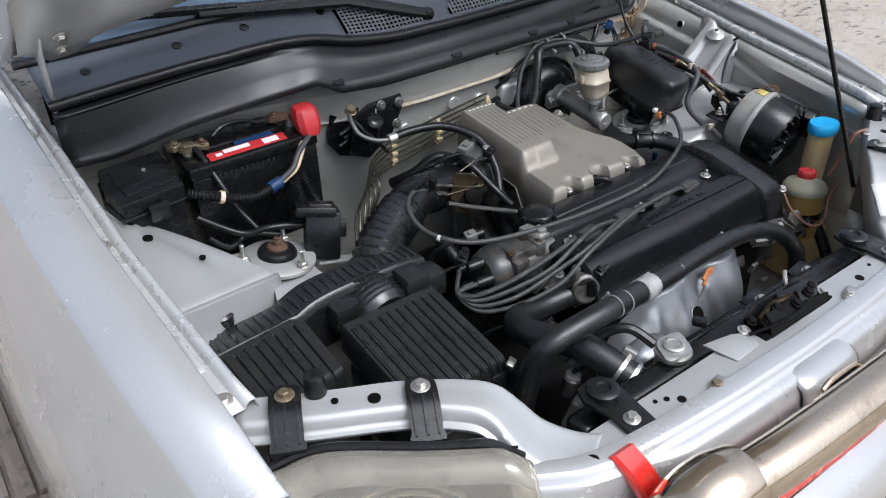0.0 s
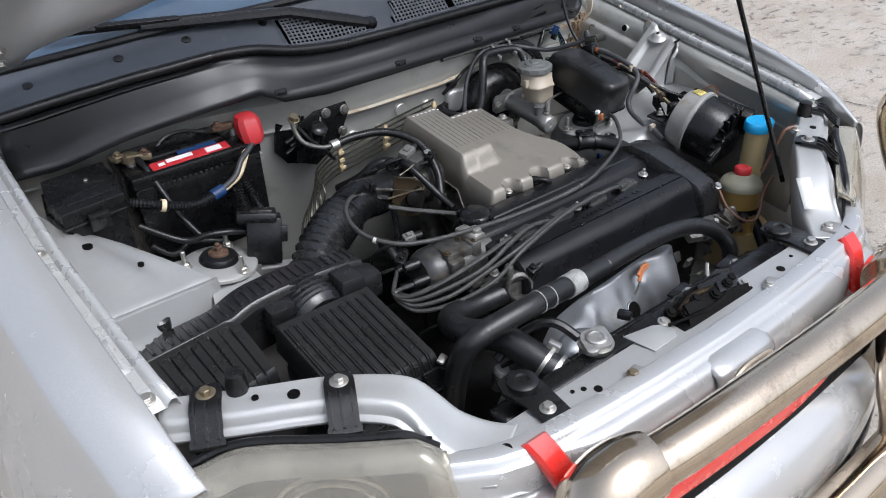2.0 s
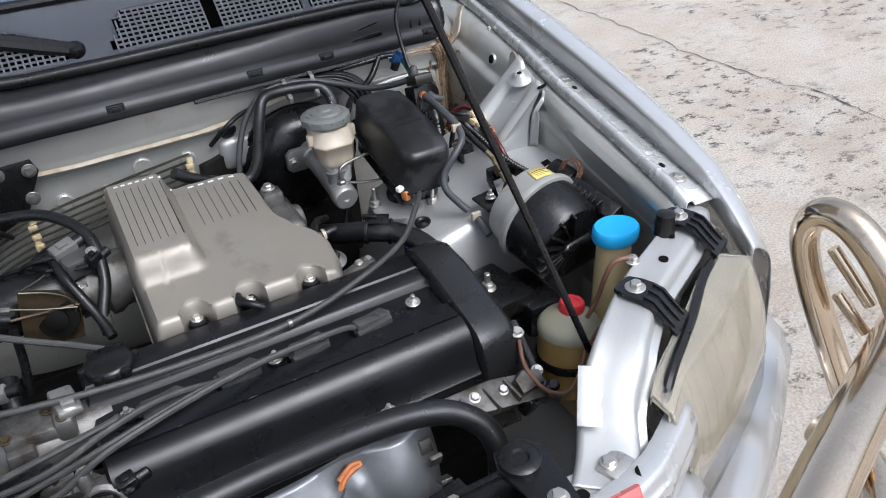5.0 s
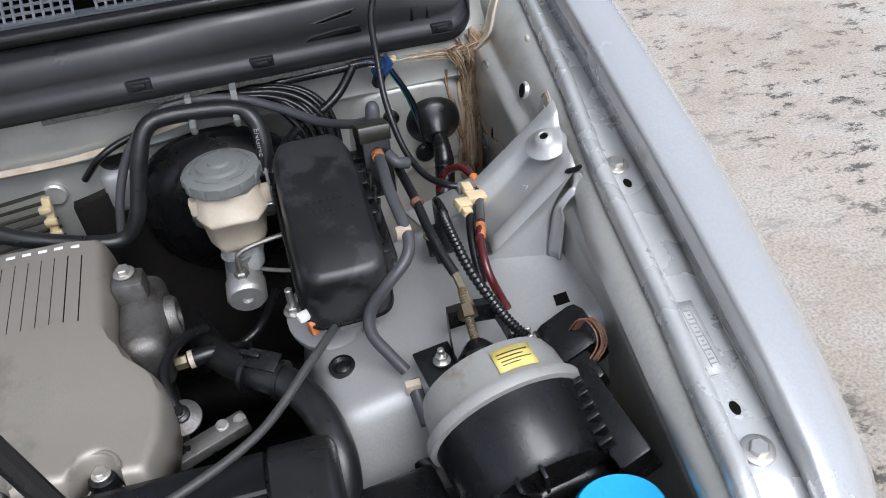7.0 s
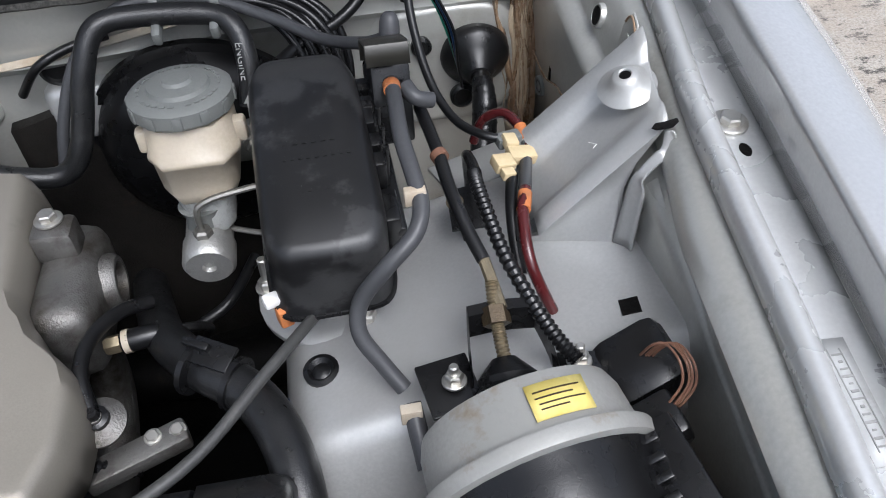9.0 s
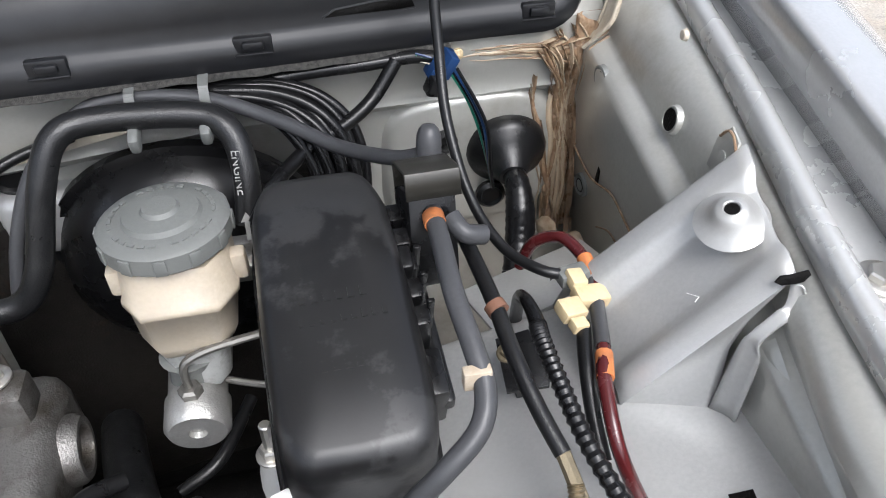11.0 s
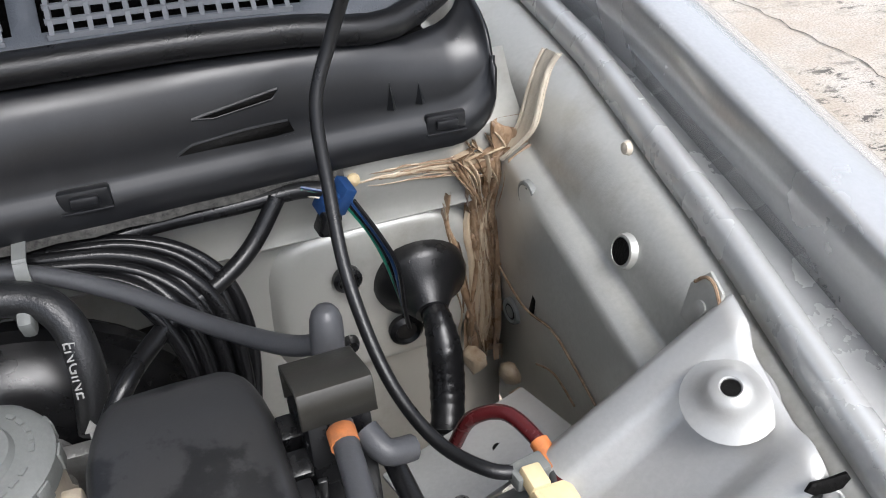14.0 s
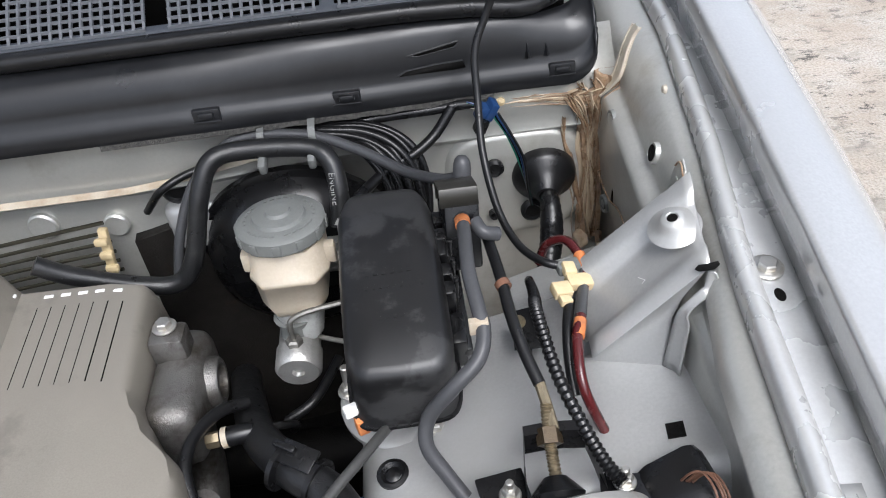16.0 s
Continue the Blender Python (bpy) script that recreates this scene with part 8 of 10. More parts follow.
for s, y0, y1 in ((-1, 0.32, 0.395), (1, 0.362, 0.43)):
    tape = thing("label_strip", (s * 0.715, y0, 0.88), "worn pale label strip on the wing rail", "label", "rail labels")
    rings = [[(s * (wall_x(y) + 0.017), y, rail_z(y) + 0.0003), (s * (wall_x(y) + 0.033), y, rail_z(y) - 0.0012)] for y in np.linspace(y0, y1, 6)]
    solid(part("strip", loft(rings, False), LABELP, tape), 0.0006, 1)
    mid = (y0 + y1) / 2
    for dx in (0.0215, 0.0285):
        part("print", box((s * (wall_x(mid) + dx), mid, rail_z(mid) + 0.0008 - 0.09 * (dx - 0.02)), (0.0005, 0.056, 0.0006), pose(0, 0, 0, 7, 0, -s * 2)), PRINT, tape, "printed frame")
    for k in range(13):
        y = mid - 0.025 + 0.0041 * k
        part("print", box((s * (wall_x(y) + 0.025), y, rail_z(y) + 0.0005), (0.006 - 0.002 * (k % 3), 0.0009 + 0.0005 * (k % 2), 0.0006), pose(0, 0, 0, 7, 0, 0)), PRINT, tape, "printed marks")
for y, dx in ((0.334, 0.024), (0.568, 0.0325)):
    part("hole", lathe([(0.0046, 0), (0.0046, 0.0012)], frame_at((wall_x(y) + dx, y, rail_z(y) - 0.0018), (0, -0.12, 1)) @ Matrix.Diagonal((0.8, 1.25, 1, 1)), 16), DARK, car)
part("hole", lathe([(0.006, 0), (0.006, 0.0012)], frame_at((-wall_x(0.31) - 0.03, 0.305, rail_z(0.305) - 0.0018), (0, -0.12, 1)), 16), DARK, car)


# ---- hoses and wiring ----
def hose_thing(name, pts, r, material, label, category, n=10, res=7, part_name="hose", group=""):
    t = thing(name, pts[0], label, category, group)
    part(part_name, tube(pts, r, n, res), material, t)
    return t


# throttle cable over the engine
tc = hose_thing("throttle_cable", [(0.465, 0.60, 0.79), (0.452, 0.575, 0.80), (0.425, 0.535, 0.805), (0.37, 0.475, 0.798), (0.28, 0.43, 0.794), (0.173, 0.40, 0.79), (0.026, 0.396, 0.792), (-0.09, 0.396, 0.803),
                                   (-0.177, 0.412, 0.806), (-0.235, 0.437, 0.812), (-0.268, 0.49, 0.822), (-0.262, 0.545, 0.838), (-0.22, 0.585, 0.838), (-0.17, 0.60, 0.812), (-0.14, 0.602, 0.797)],
                0.0043, BOOTM, "dark grey sheathed throttle cable across the engine", "cable", 10, 7, "sheath")
part("ferrule", tube([(-0.185, 0.598, 0.82), (-0.155, 0.602, 0.802)], 0.0045, 8, 2, straight=True), STEEL, tc)
part("collar", ring_clip((0.173, 0.40, 0.79), (1, 0.1, 0), 0.0043, 0.005, 0.001), DULLPIPE, tc)
part("collar", ring_clip((-0.258, 0.462, 0.816), (-0.5, 0.8, 0.1), 0.0043, 0.005, 0.001), MILKY, tc)

# fuel hose from the bulkhead filter
fh = hose_thing("fuel_hose", [(-0.169, 0.74, 0.866), (-0.12, 0.735, 0.872), (-0.06, 0.71, 0.872), (-0.018, 0.66, 0.852), (-0.015, 0.61, 0.812), (-0.032, 0.575, 0.775), (-0.034, 0.565, 0.75)], 0.0082, RUBBER, "black fuel hose with metal end fittings", "hose", 12)
part("metal_pipe", tube([(-0.205, 0.825, 0.905), (-0.215, 0.80, 0.895), (-0.212, 0.775, 0.876), (-0.19, 0.752, 0.866), (-0.165, 0.74, 0.866)], 0.0046, 10, 5), DULLPIPE, fh, "dull metal pipe")
part("fitting", ring_clip((-0.163, 0.74, 0.867), (1, -0.05, 0.1), 0.0082, 0.016, 0.0018), STEEL, fh)
part("fitting", ring_clip((-0.033, 0.572, 0.768), (0, 0.2, 1), 0.0082, 0.014, 0.0018), DULLPIPE, fh)
bolt(fh, (-0.203, 0.822, 0.905), (0, -0.4, 1), 0.010, 0.012, 1.2, BRASS)
hose_thing("vacuum_hose", [(-0.06, 0.70, 0.80), (-0.068, 0.66, 0.83), (-0.062, 0.62, 0.82), (-0.04, 0.575, 0.78), (-0.03, 0.54, 0.76)], 0.0068, RUBBER, "black vacuum hose beside the throttle body", "hose")
hose_thing("coolant_hose", [(-0.14, 0.79, 0.74), (-0.11, 0.75, 0.77), (-0.07, 0.73, 0.80), (-0.03, 0.71, 0.79)], 0.0115, RUBBER, "short black coolant hose", "hose", 12)
hose_thing("coolant_hose", [(-0.17, 0.58, 0.72), (-0.17, 0.54, 0.70), (-0.15, 0.50, 0.66)], 0.013, RUBBER, "short black coolant hose", "hose", 12)
hose_thing("wiring_conduit", [(-0.14, 0.585, 0.79), (-0.142, 0.575, 0.75), (-0.15, 0.56, 0.70)], 0.006, BLACKP, "thin corrugated wiring conduit", "conduit")

# fuel filter canister on a black plate at the bulkhead
ff = thing("fuel_filter", (-0.12, 0.86, 0.85), "black fuel filter and bracket plate on the bulkhead", "fuel filter")
part("plate", prism([(-0.075, -0.05), (-0.03, -0.07), (0.03, -0.03), (0.062, 0.03), (0.055, 0.05), (-0.02, 0.048), (-0.06, 0.03)], 0.004, frame_at((-0.115, 0.866, 0.842), (0, -1, 0), (1, 0, 0)), b=0.001), BLACKP, ff)
part("filter_cup", lathe([(0.016, 0), (0.019, 0.004), (0.019, 0.03), (0.015, 0.034), (0.006, 0.036)], frame_at((-0.15, 0.845, 0.845), (0.1, -0.6, 0.8)), 22), BLACKP, ff)
part("strap", tube([(-0.185, 0.845, 0.875), (-0.17, 0.825, 0.85), (-0.145, 0.82, 0.82), (-0.12, 0.83, 0.79)], 0.0045, 8, 6), RUBBER, ff)
part("strap", tube([(-0.13, 0.85, 0.88), (-0.145, 0.83, 0.85), (-0.14, 0.825, 0.81)], 0.004, 8, 5), BLACKP, ff)
for p in ((-0.110, 0.861, 0.880), (-0.066, 0.861, 0.876), (-0.075, 0.861, 0.83)):
    bolt(ff, p, (0, -1, 0.1), 0.0075, 0.007, 1.45, DULLPIPE)

# brake pipes along the bulkhead
for k in range(6):
    dz, dy = 0.0125 * k, -0.004 * k
    hose_thing("brake_pipe", [(-0.275 + 0.012 * k, 0.70 + 0.01 * k, 0.58), (-0.272 + 0.012 * k, 0.72 + 0.008 * k, 0.66 + dz * 0.5), (-0.24 + 0.01 * k, 0.775 + dy, 0.70 + dz), (-0.18, 0.825 + dy, 0.722 + dz), (-0.12, 0.852 + dy * 0.5, 0.735 + dz), (-0.05, 0.862 + dy * 0.3, 0.742 + dz),
                             (0.06, 0.866 + dy * 0.3, 0.757 + dz), (0.17, 0.862, 0.77 + dz)], 0.0023, PIPEM, "thin olive coated brake pipe", "brake pipe", 6, 5, "pipe", "brake pipes")
for x, z in ((-0.091, 0.765), (0.028, 0.78), (0.165, 0.795)):
    cl = thing("pipe_clip", (x, 0.86, z), "tan plastic comb clip holding brake pipes", "clip", "pipe clips")
    part("block", box((x, 0.857, z + 0.004), (0.010, 0.008, 0.058), pose(0, 0, 0, -4, 6, 0), b=0.002), TANPL, cl)
    for k in range(3):
        part("tooth", box((x, 0.851, z - 0.014 + 0.0175 * k), (0.014, 0.007, 0.008), b=0.002), TANPL, cl)

# battery leads
bl = thing("battery_lead", (-0.32, 0.80, 0.86), "cream and grey battery cables taped to a corrugated loom", "cable")
part("cream_cable", tube([(-0.30, 0.835, 0.90), (-0.312, 0.815, 0.886), (-0.335, 0.79, 0.868), (-0.36, 0.77, 0.853), (-0.40, 0.755, 0.845)], 0.007, 10, 6), WHITEW, bl, "cream cable")
part("grey_cable", tube([(-0.292, 0.83, 0.902), (-0.305, 0.805, 0.892), (-0.34, 0.782, 0.878), (-0.365, 0.765, 0.858), (-0.402, 0.752, 0.848)], 0.0055, 10, 6), HOSEG, bl, "grey cable")
part("tape", tube([(-0.395, 0.756, 0.846), (-0.42, 0.75, 0.843)], 0.011, 12, 2, straight=True), BLUEP, bl, "blue tape")
part("loom", corrugated([(-0.415, 0.751, 0.843), (-0.45, 0.742, 0.842), (-0.49, 0.742, 0.852), (-0.525, 0.748, 0.866), (-0.56, 0.765, 0.875)], 0.0095, 0.005, 0.0018, 12), BLACKP, bl, "corrugated black loom")
part("tie", ring_clip((-0.51, 0.745, 0.86), (-1, 0.15, 0.4), 0.0098, 0.008, 0.0015), WHITEW, bl)
hose_thing("earth_cable", [(-0.505, 0.858, 0.91), (-0.50, 0.83, 0.895), (-0.492, 0.795, 0.86), (-0.48, 0.77, 0.82), (-0.46, 0.74, 0.78)], 0.006, RUBBER, "thick black battery earth cable", "cable")
for dx, y0 in ((0.0, 0.752), (0.025, 0.762)):
    t = thing("corrugated_loom", (-0.37 + dx, y0, 0.84), "corrugated black wiring loom dropping to the relay box", "wiring loom", "wiring looms")
    part("loom", corrugated([(-0.368 + dx * 0.6, y0, 0.848), (-0.372 + dx, y0 - 0.02, 0.82), (-0.372 + dx, y0 - 0.05, 0.80), (-0.375 + dx, y0 - 0.085, 0.80)], 0.0095, 0.005, 0.0018, 12), BLACKP, t)
hose_thing("wiring_loom", [(-0.56, 0.74, 0.84), (-0.50, 0.71, 0.80), (-0.46, 0.69, 0.805), (-0.42, 0.68, 0.80), (-0.38, 0.67, 0.79)], 0.006, RUBBER, "black taped wiring loom", "wiring loom")
hose_thing("wiring_loom", [(-0.55, 0.73, 0.80), (-0.52, 0.72, 0.775), (-0.48, 0.73, 0.78), (-0.43, 0.71, 0.77)], 0.005, RUBBER, "black taped wiring loom", "wiring loom")

# left wing pressing towards the strut tower
rings = []
for k in np.linspace(0, 1, 17):
    r = Vector((interp(k, [(0, -0.695), (0.45, -0.60), (0.7, -0.56), (1, -0.51)]), interp(k, [(0, 0.85), (0.45, 0.70), (0.7, 0.63), (1, 0.56)]), interp(k, [(0, 0.858), (0.45, 0.838), (0.7, 0.826), (1, 0.80)])))
    o = Vector((-0.709, 0.87 - 0.38 * k, 0.892 - 0.05 * k))
    ring = [tuple(r + Vector((0.012, 0.012, -0.06))), tuple(r + Vector((0.005, 0.004, -0.008))), tuple(r + Vector((0.0, 0.0, 0.001)))]
    on = 1.0 if 0.12 < k < 0.42 or 0.55 < k < 0.85 else 0.0
    for u, h in ((0.08, 0.0015), (0.16, 0.0), (0.3, -0.001), (0.36, 0.006 * on), (0.58, 0.006 * on), (0.64, -0.001), (0.82, 0.0), (1.0, 0.004)):
        p = r.lerp(o, u)
        ring.append((p.x, p.y, p.z + h))
    rings.append(ring)
panel("wing_gusset", rings, BAY, "silver pressed gusset with beads")
rings = []
for k in np.linspace(0, 1, 9):
    p = Vector((-0.71, 0.495, 0.845)).lerp(Vector((-0.505, 0.562, 0.801)), k)
    d = 0.012 * math.sin(math.pi * k)
    rings.append([tuple(p), tuple(p + Vector((0, -0.006, -0.003))), tuple(p + Vector((0, -0.012, -0.03 - d))), tuple(p + Vector((0, -0.02, -0.06 - d))), tuple(p + Vector((0, -0.05, -0.085))), tuple(p + Vector((0, -0.075, -0.15)))])
panel("gusset_front", rings, BAY, "silver pressed front face")
part("weld_plate", prism([(-0.055, -0.012), (0.05, -0.02), (0.055, 0.0), (0.045, 0.018), (-0.045, 0.02)], 0.003, frame_at((-0.475, 0.535, 0.772), (0.1, -0.25, 1)), b=0.001), BAY, car, "welded silver plate")
for x, y in ((-0.51, 0.535), (-0.47, 0.54), (-0.435, 0.535)):
    part("spot_weld", lathe([(0.0048, 0), (0.0042, 0.0006)], frame_at((x, y, 0.7755), (0.1, -0.25, 1)), 14), BAY, car)
for x, y, z, r in ((-0.655, 0.70, 0.856, 0.008), (-0.665, 0.745, 0.864, 0.004), (-0.60, 0.62, 0.838, 0.005)):
    part("hole", lathe([(r, -0.001), (r, 0.0035)], frame_at((x, y, z), (0.15, 0, 1)), 16), DARK, car)

# ---- right rear corner ----
# thick servo hose, clipped over the bulkhead
sh = thing("servo_hose", (0.35, 0.84, 0.9), "thick black rubber vacuum hose looping over the servo", "hose")
SERVO = [(0.129, 0.785, 0.845), (0.157, 0.790, 0.823), (0.211, 0.800, 0.794), (0.247, 0.805, 0.788), (0.269, 0.810, 0.814), (0.288, 0.825, 0.873), (0.304, 0.840, 0.902), (0.333, 0.850, 0.905), (0.395, 0.850, 0.900), (0.416, 0.840, 0.890), (0.422, 0.825, 0.864), (0.418, 0.810, 0.831)]
part("hose", tube(SERVO, 0.0095, 14, 8), HOSEB, sh)


def print_on_hose(words, size, start, end, facing, radius, turn):
    """Flat letters rolled onto a straight stretch of hose."""
    bm = letters(words, size)
    d = (end - start).normalized()
    n = (facing - d * facing.dot(d)).normalized()
    m = n.cross(d)
    for v in bm.verts:
        a = (v.co.y - size * 0.35) / radius + turn
        v.co = start + d * v.co.x + (n * math.cos(a) + m * math.sin(a)) * (radius + 0.0005 + v.co.z)
    return bm


A_, B_ = Vector(SERVO[9]).lerp(Vector(SERVO[10]), 0.4), Vector(SERVO[11])
FACE_ = Vector((-0.25, -0.8, 0.55))
part("print", print_on_hose("ENGINE", 0.009, A_, B_, FACE_, 0.0095, 0.25), PRINT, sh, "faded white printed word")
bm = prism([(0.030, 0.0), (0.037, 0.004), (0.037, 0.0015), (0.050, 0.0015), (0.050, -0.0015), (0.037, -0.0015), (0.037, -0.004)], 0.0008)
d_ = (B_ - A_).normalized()
n_ = (FACE_ - d_ * FACE_.dot(d_)).normalized()
m_ = n_.cross(d_)
for v in bm.verts:
    a = v.co.y / 0.0095 + 0.25
    v.co = A_ + d_ * (v.co.x + 0.014) + (n_ * math.cos(a) + m_ * math.sin(a)) * (0.0099 + v.co.z)
part("print", bm, PRINT, sh, "faded white printed arrow")
gp = thing("grey_vacuum_pipe", (0.38, 0.87, 0.9), "grey rubber pipe running along the bulkhead", "pipe")
part("pipe", tube([(0.236, 0.830, 0.768), (0.248, 0.845, 0.815), (0.273, 0.860, 0.865), (0.311, 0.868, 0.900), (0.347, 0.872, 0.907), (0.401, 0.866, 0.903), (0.448, 0.845, 0.892), (0.488, 0.810, 0.886), (0.521, 0.760, 0.905), (0.537, 0.740, 0.919)], 0.0052, 10, 7), HOSEG, gp)
for x in (0.352, 0.402):
    rings = []
    for y, z in ((0.89, 0.917), (0.874, 0.9165), (0.862, 0.914), (0.8585, 0.909), (0.858, 0.898), (0.8605, 0.8945)):
        rings.append([(x - 0.0035, y - 0.0008, z - 0.0008), (x + 0.0035, y - 0.0008, z - 0.0008), (x + 0.0035, y + 0.0008, z + 0.0008), (x - 0.0035, y + 0.0008, z + 0.0008)])
    part("hook", loft(rings), GREYCAP, gp, "grey bent steel hook")
part("clip_rail", box((0.377, 0.888, 0.9165), (0.064, 0.004, 0.008), b=0.001), GREYCAP, gp, "grey steel clip rail")
for x in (0.352, 0.40):
    part("clip", box((x, 0.845, 0.892), (0.008, 0.022, 0.014), pose(0, 0, 0, 20, 0, 0), b=0.003), GREYCAP, gp, "grey plastic clip")
# bundle of dark cables curving behind the servo
OUTER = [(0.335, 0.888, 0.902), (0.372, 0.888, 0.905), (0.418, 0.885, 0.903), (0.452, 0.885, 0.899), (0.480, 0.880, 0.888), (0.499, 0.870, 0.869), (0.506, 0.860, 0.843), (0.506, 0.850, 0.815), (0.502, 0.840, 0.787)]
INNER = [(0.325, 0.885, 0.896), (0.365, 0.88, 0.9), (0.401, 0.872, 0.899), (0.425, 0.870, 0.894), (0.447, 0.862, 0.886), (0.462, 0.850, 0.872), (0.470, 0.840, 0.852), (0.472, 0.830, 0.832), (0.469, 0.820, 0.816)]
for k in range(11):
    f = k / 10
    line = [tuple(Vector(a).lerp(Vector(b), f + 0.05 * math.sin(2.3 * k + 0.8 * i)) + Vector((0, -0.004 * (k % 3), 0))) for i, (a, b) in enumerate(zip(OUTER, INNER))]
    hose_thing("bulkhead_cable", line, (0.0042, 0.0034, 0.0046, 0.003, 0.0038)[k % 5], CABLEM, "black cable in the bundle behind the brake servo", "cable", 10, 6, "cable", "bulkhead cables")
lw = hose_thing("harness", [(0.426, 0.885, 0.899), (0.455, 0.890, 0.900), (0.478, 0.893, 0.900), (0.518, 0.893, 0.901), (0.553, 0.893, 0.903), (0.570, 0.890, 0.902)], 0.0055, BLACKP, "black taped harness along the bulkhead", "wiring loom", 10, 7, "loom")
part("branch", tube([(0.541, 0.890, 0.903), (0.521, 0.878, 0.881), (0.499, 0.865, 0.870), (0.472, 0.850, 0.865), (0.452, 0.828, 0.862), (0.440, 0.806, 0.862), (0.425, 0.79, 0.845)], 0.0056, 10, 6), BLACKP, lw)
bm = ring_clip((0.487, 0.8935, 0.9), (1, 0, 0), 0.0062, 0.005, 0.0016)
box((0.487, 0.897, 0.909), (0.012, 0.006, 0.006), bm=bm, b=0.001)
part("tie", bm, TANPL, lw, "tan clip")
for k, m_ in enumerate((BLUEP, GREENW, BLUEP, PALEBEAD)):
    part("wire", tube([(0.556, 0.889, 0.9075 - 0.0018 * k), (0.568, 0.886, 0.904 - 0.0018 * k)], 0.0009, 6, 3, straight=True), m_, lw)
bc = thing("blue_connector", (0.57, 0.885, 0.905), "dark blue plastic wiring connector", "connector")
part("shell", box((0.573, 0.886, 0.895), (0.016, 0.014, 0.017), pose(0, 0, 0, 10, 28, 15), b=0.0015), BLUEP, bc)
part("collar", box((0.579, 0.885, 0.8985), (0.008, 0.016, 0.019), pose(0, 0, 0, 10, 28, 15), b=0.001), BLUEP, bc)
part("lock", box((0.568, 0.879, 0.885), (0.012, 0.012, 0.016), pose(0, 0, 0, 10, 20, 15), b=0.002), BLACKP, bc)
for k in range(4):
    hose_thing("wire", [(0.58 + 0.002 * k, 0.882, 0.895), (0.594 + 0.002 * k, 0.884 - 0.003 * k, 0.868), (0.604 + 0.002 * k, 0.885 - 0.003 * k, 0.84), (0.614, 0.89 - 0.003 * k, 0.80), (0.618, 0.885, 0.775)], 0.0016, (GREENW, BLACKP, BLUEP, RUBBER)[k], "thin coloured wire to the grommet", "wire", 6, 5, "wire", "thin wires")
part("clip", lathe([(0.005, 0), (0.0045, 0.003), (0.0, 0.005)], frame_at((0.592, 0.908, 0.894), (0, -1, 0)), 12), TANPL, lw, "tan push clip")
gr = thing("bulkhead_grommet", (0.637, 0.915, 0.796), "large black rubber bulkhead grommet with taped loom", "grommet")
part("cone", lathe([(0.036, -0.004), (0.036, 0.004), (0.033, 0.010), (0.024, 0.016), (0.017, 0.026), (0.012, 0.034)], frame_at((0.637, 0.918, 0.792), (-0.05, -1, -0.22)), 30), RUBBER, gr)
part("taped_loom", tube([(0.637, 0.892, 0.786), (0.637, 0.876, 0.781), (0.636, 0.862, 0.768), (0.634, 0.852, 0.752), (0.63, 0.84, 0.738), (0.624, 0.825, 0.726)], [0.0095, 0.0108, 0.0125, 0.0128, 0.0122, 0.0115], 14, 7, 0.0005, 3), BLACKP, gr, "wrinkled taped loom")
part("loom", corrugated([(0.625, 0.828, 0.728), (0.618, 0.812, 0.716), (0.611, 0.792, 0.708), (0.604, 0.77, 0.70), (0.598, 0.74, 0.694)], 0.0122, 0.006, 0.002, 16), BLACKP, gr, "corrugated loom")
part("tape_end", tube([(0.6, 0.752, 0.697), (0.592, 0.725, 0.70), (0.586, 0.70, 0.71)], 0.0066, 10, 4), CABLEM, gr)
for x, z, r in ((0.623, 0.747, 0.0135), (0.582, 0.81, 0.0105), (0.245, 0.845, 0.016), (0.579, 0.748, 0.0065)):
    g2 = thing("small_grommet", (x, 0.915, z), "small black rubber plug in the bulkhead", "grommet", "bulkhead plugs")
    part("plug", lathe([(r, 0), (r, 0.005), (r * 0.75, 0.008), (r * 0.6, 0.005), (0, 0.005)], frame_at((x, fire_y(x) + (-0.006 if x > 0.5 else 0.002), z), (0, -1, 0.05)), 22), RUBBER, g2)
hose_thing("speed_cable", [(0.211, 0.880, 0.828), (0.240, 0.860, 0.863), (0.267, 0.870, 0.873), (0.300, 0.885, 0.874)], 0.0042, RUBBER, "thin black cable leaving a bulkhead plug", "cable")
part("servo_bulge", box((0.262, 0.893, 0.80), (0.075, 0.03, 0.06), b=0.012, seg=3), BAY, car, "bright pressed bulge")
rings = []
for grow, dy in ((1.0, 0.004), (0.97, 0.001), (0.93, -0.0035), (0.885, -0.0068), (0.84, -0.0082), (0.79, -0.0086), (0.4, -0.0086)):
    ring = []
    for k in range(40):
        a = 2 * math.pi * k / 40
        c, s_ = math.cos(a), math.sin(a)
        x = 0.607 + 0.083 * grow * math.copysign(abs(c) ** 0.55, c)
        ring.append((x, fire_y(x) + 0.003 + dy, 0.782 + 0.072 * grow * math.copysign(abs(s_) ** 0.55, s_)))
    rings.append(ring)
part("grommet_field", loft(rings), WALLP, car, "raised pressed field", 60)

# sealer in the corner seam
seal = thing("seam_sealer", (0.69, 0.915, 0.8), "brushed brown seam sealer in the body corner", "sealer")


def seal_y(z):
    return interp(z, [(0.80, 0.9195), (0.842, 0.9195), (0.862, 0.913), (0.875, 0.9085), (0.914, 0.9085)])


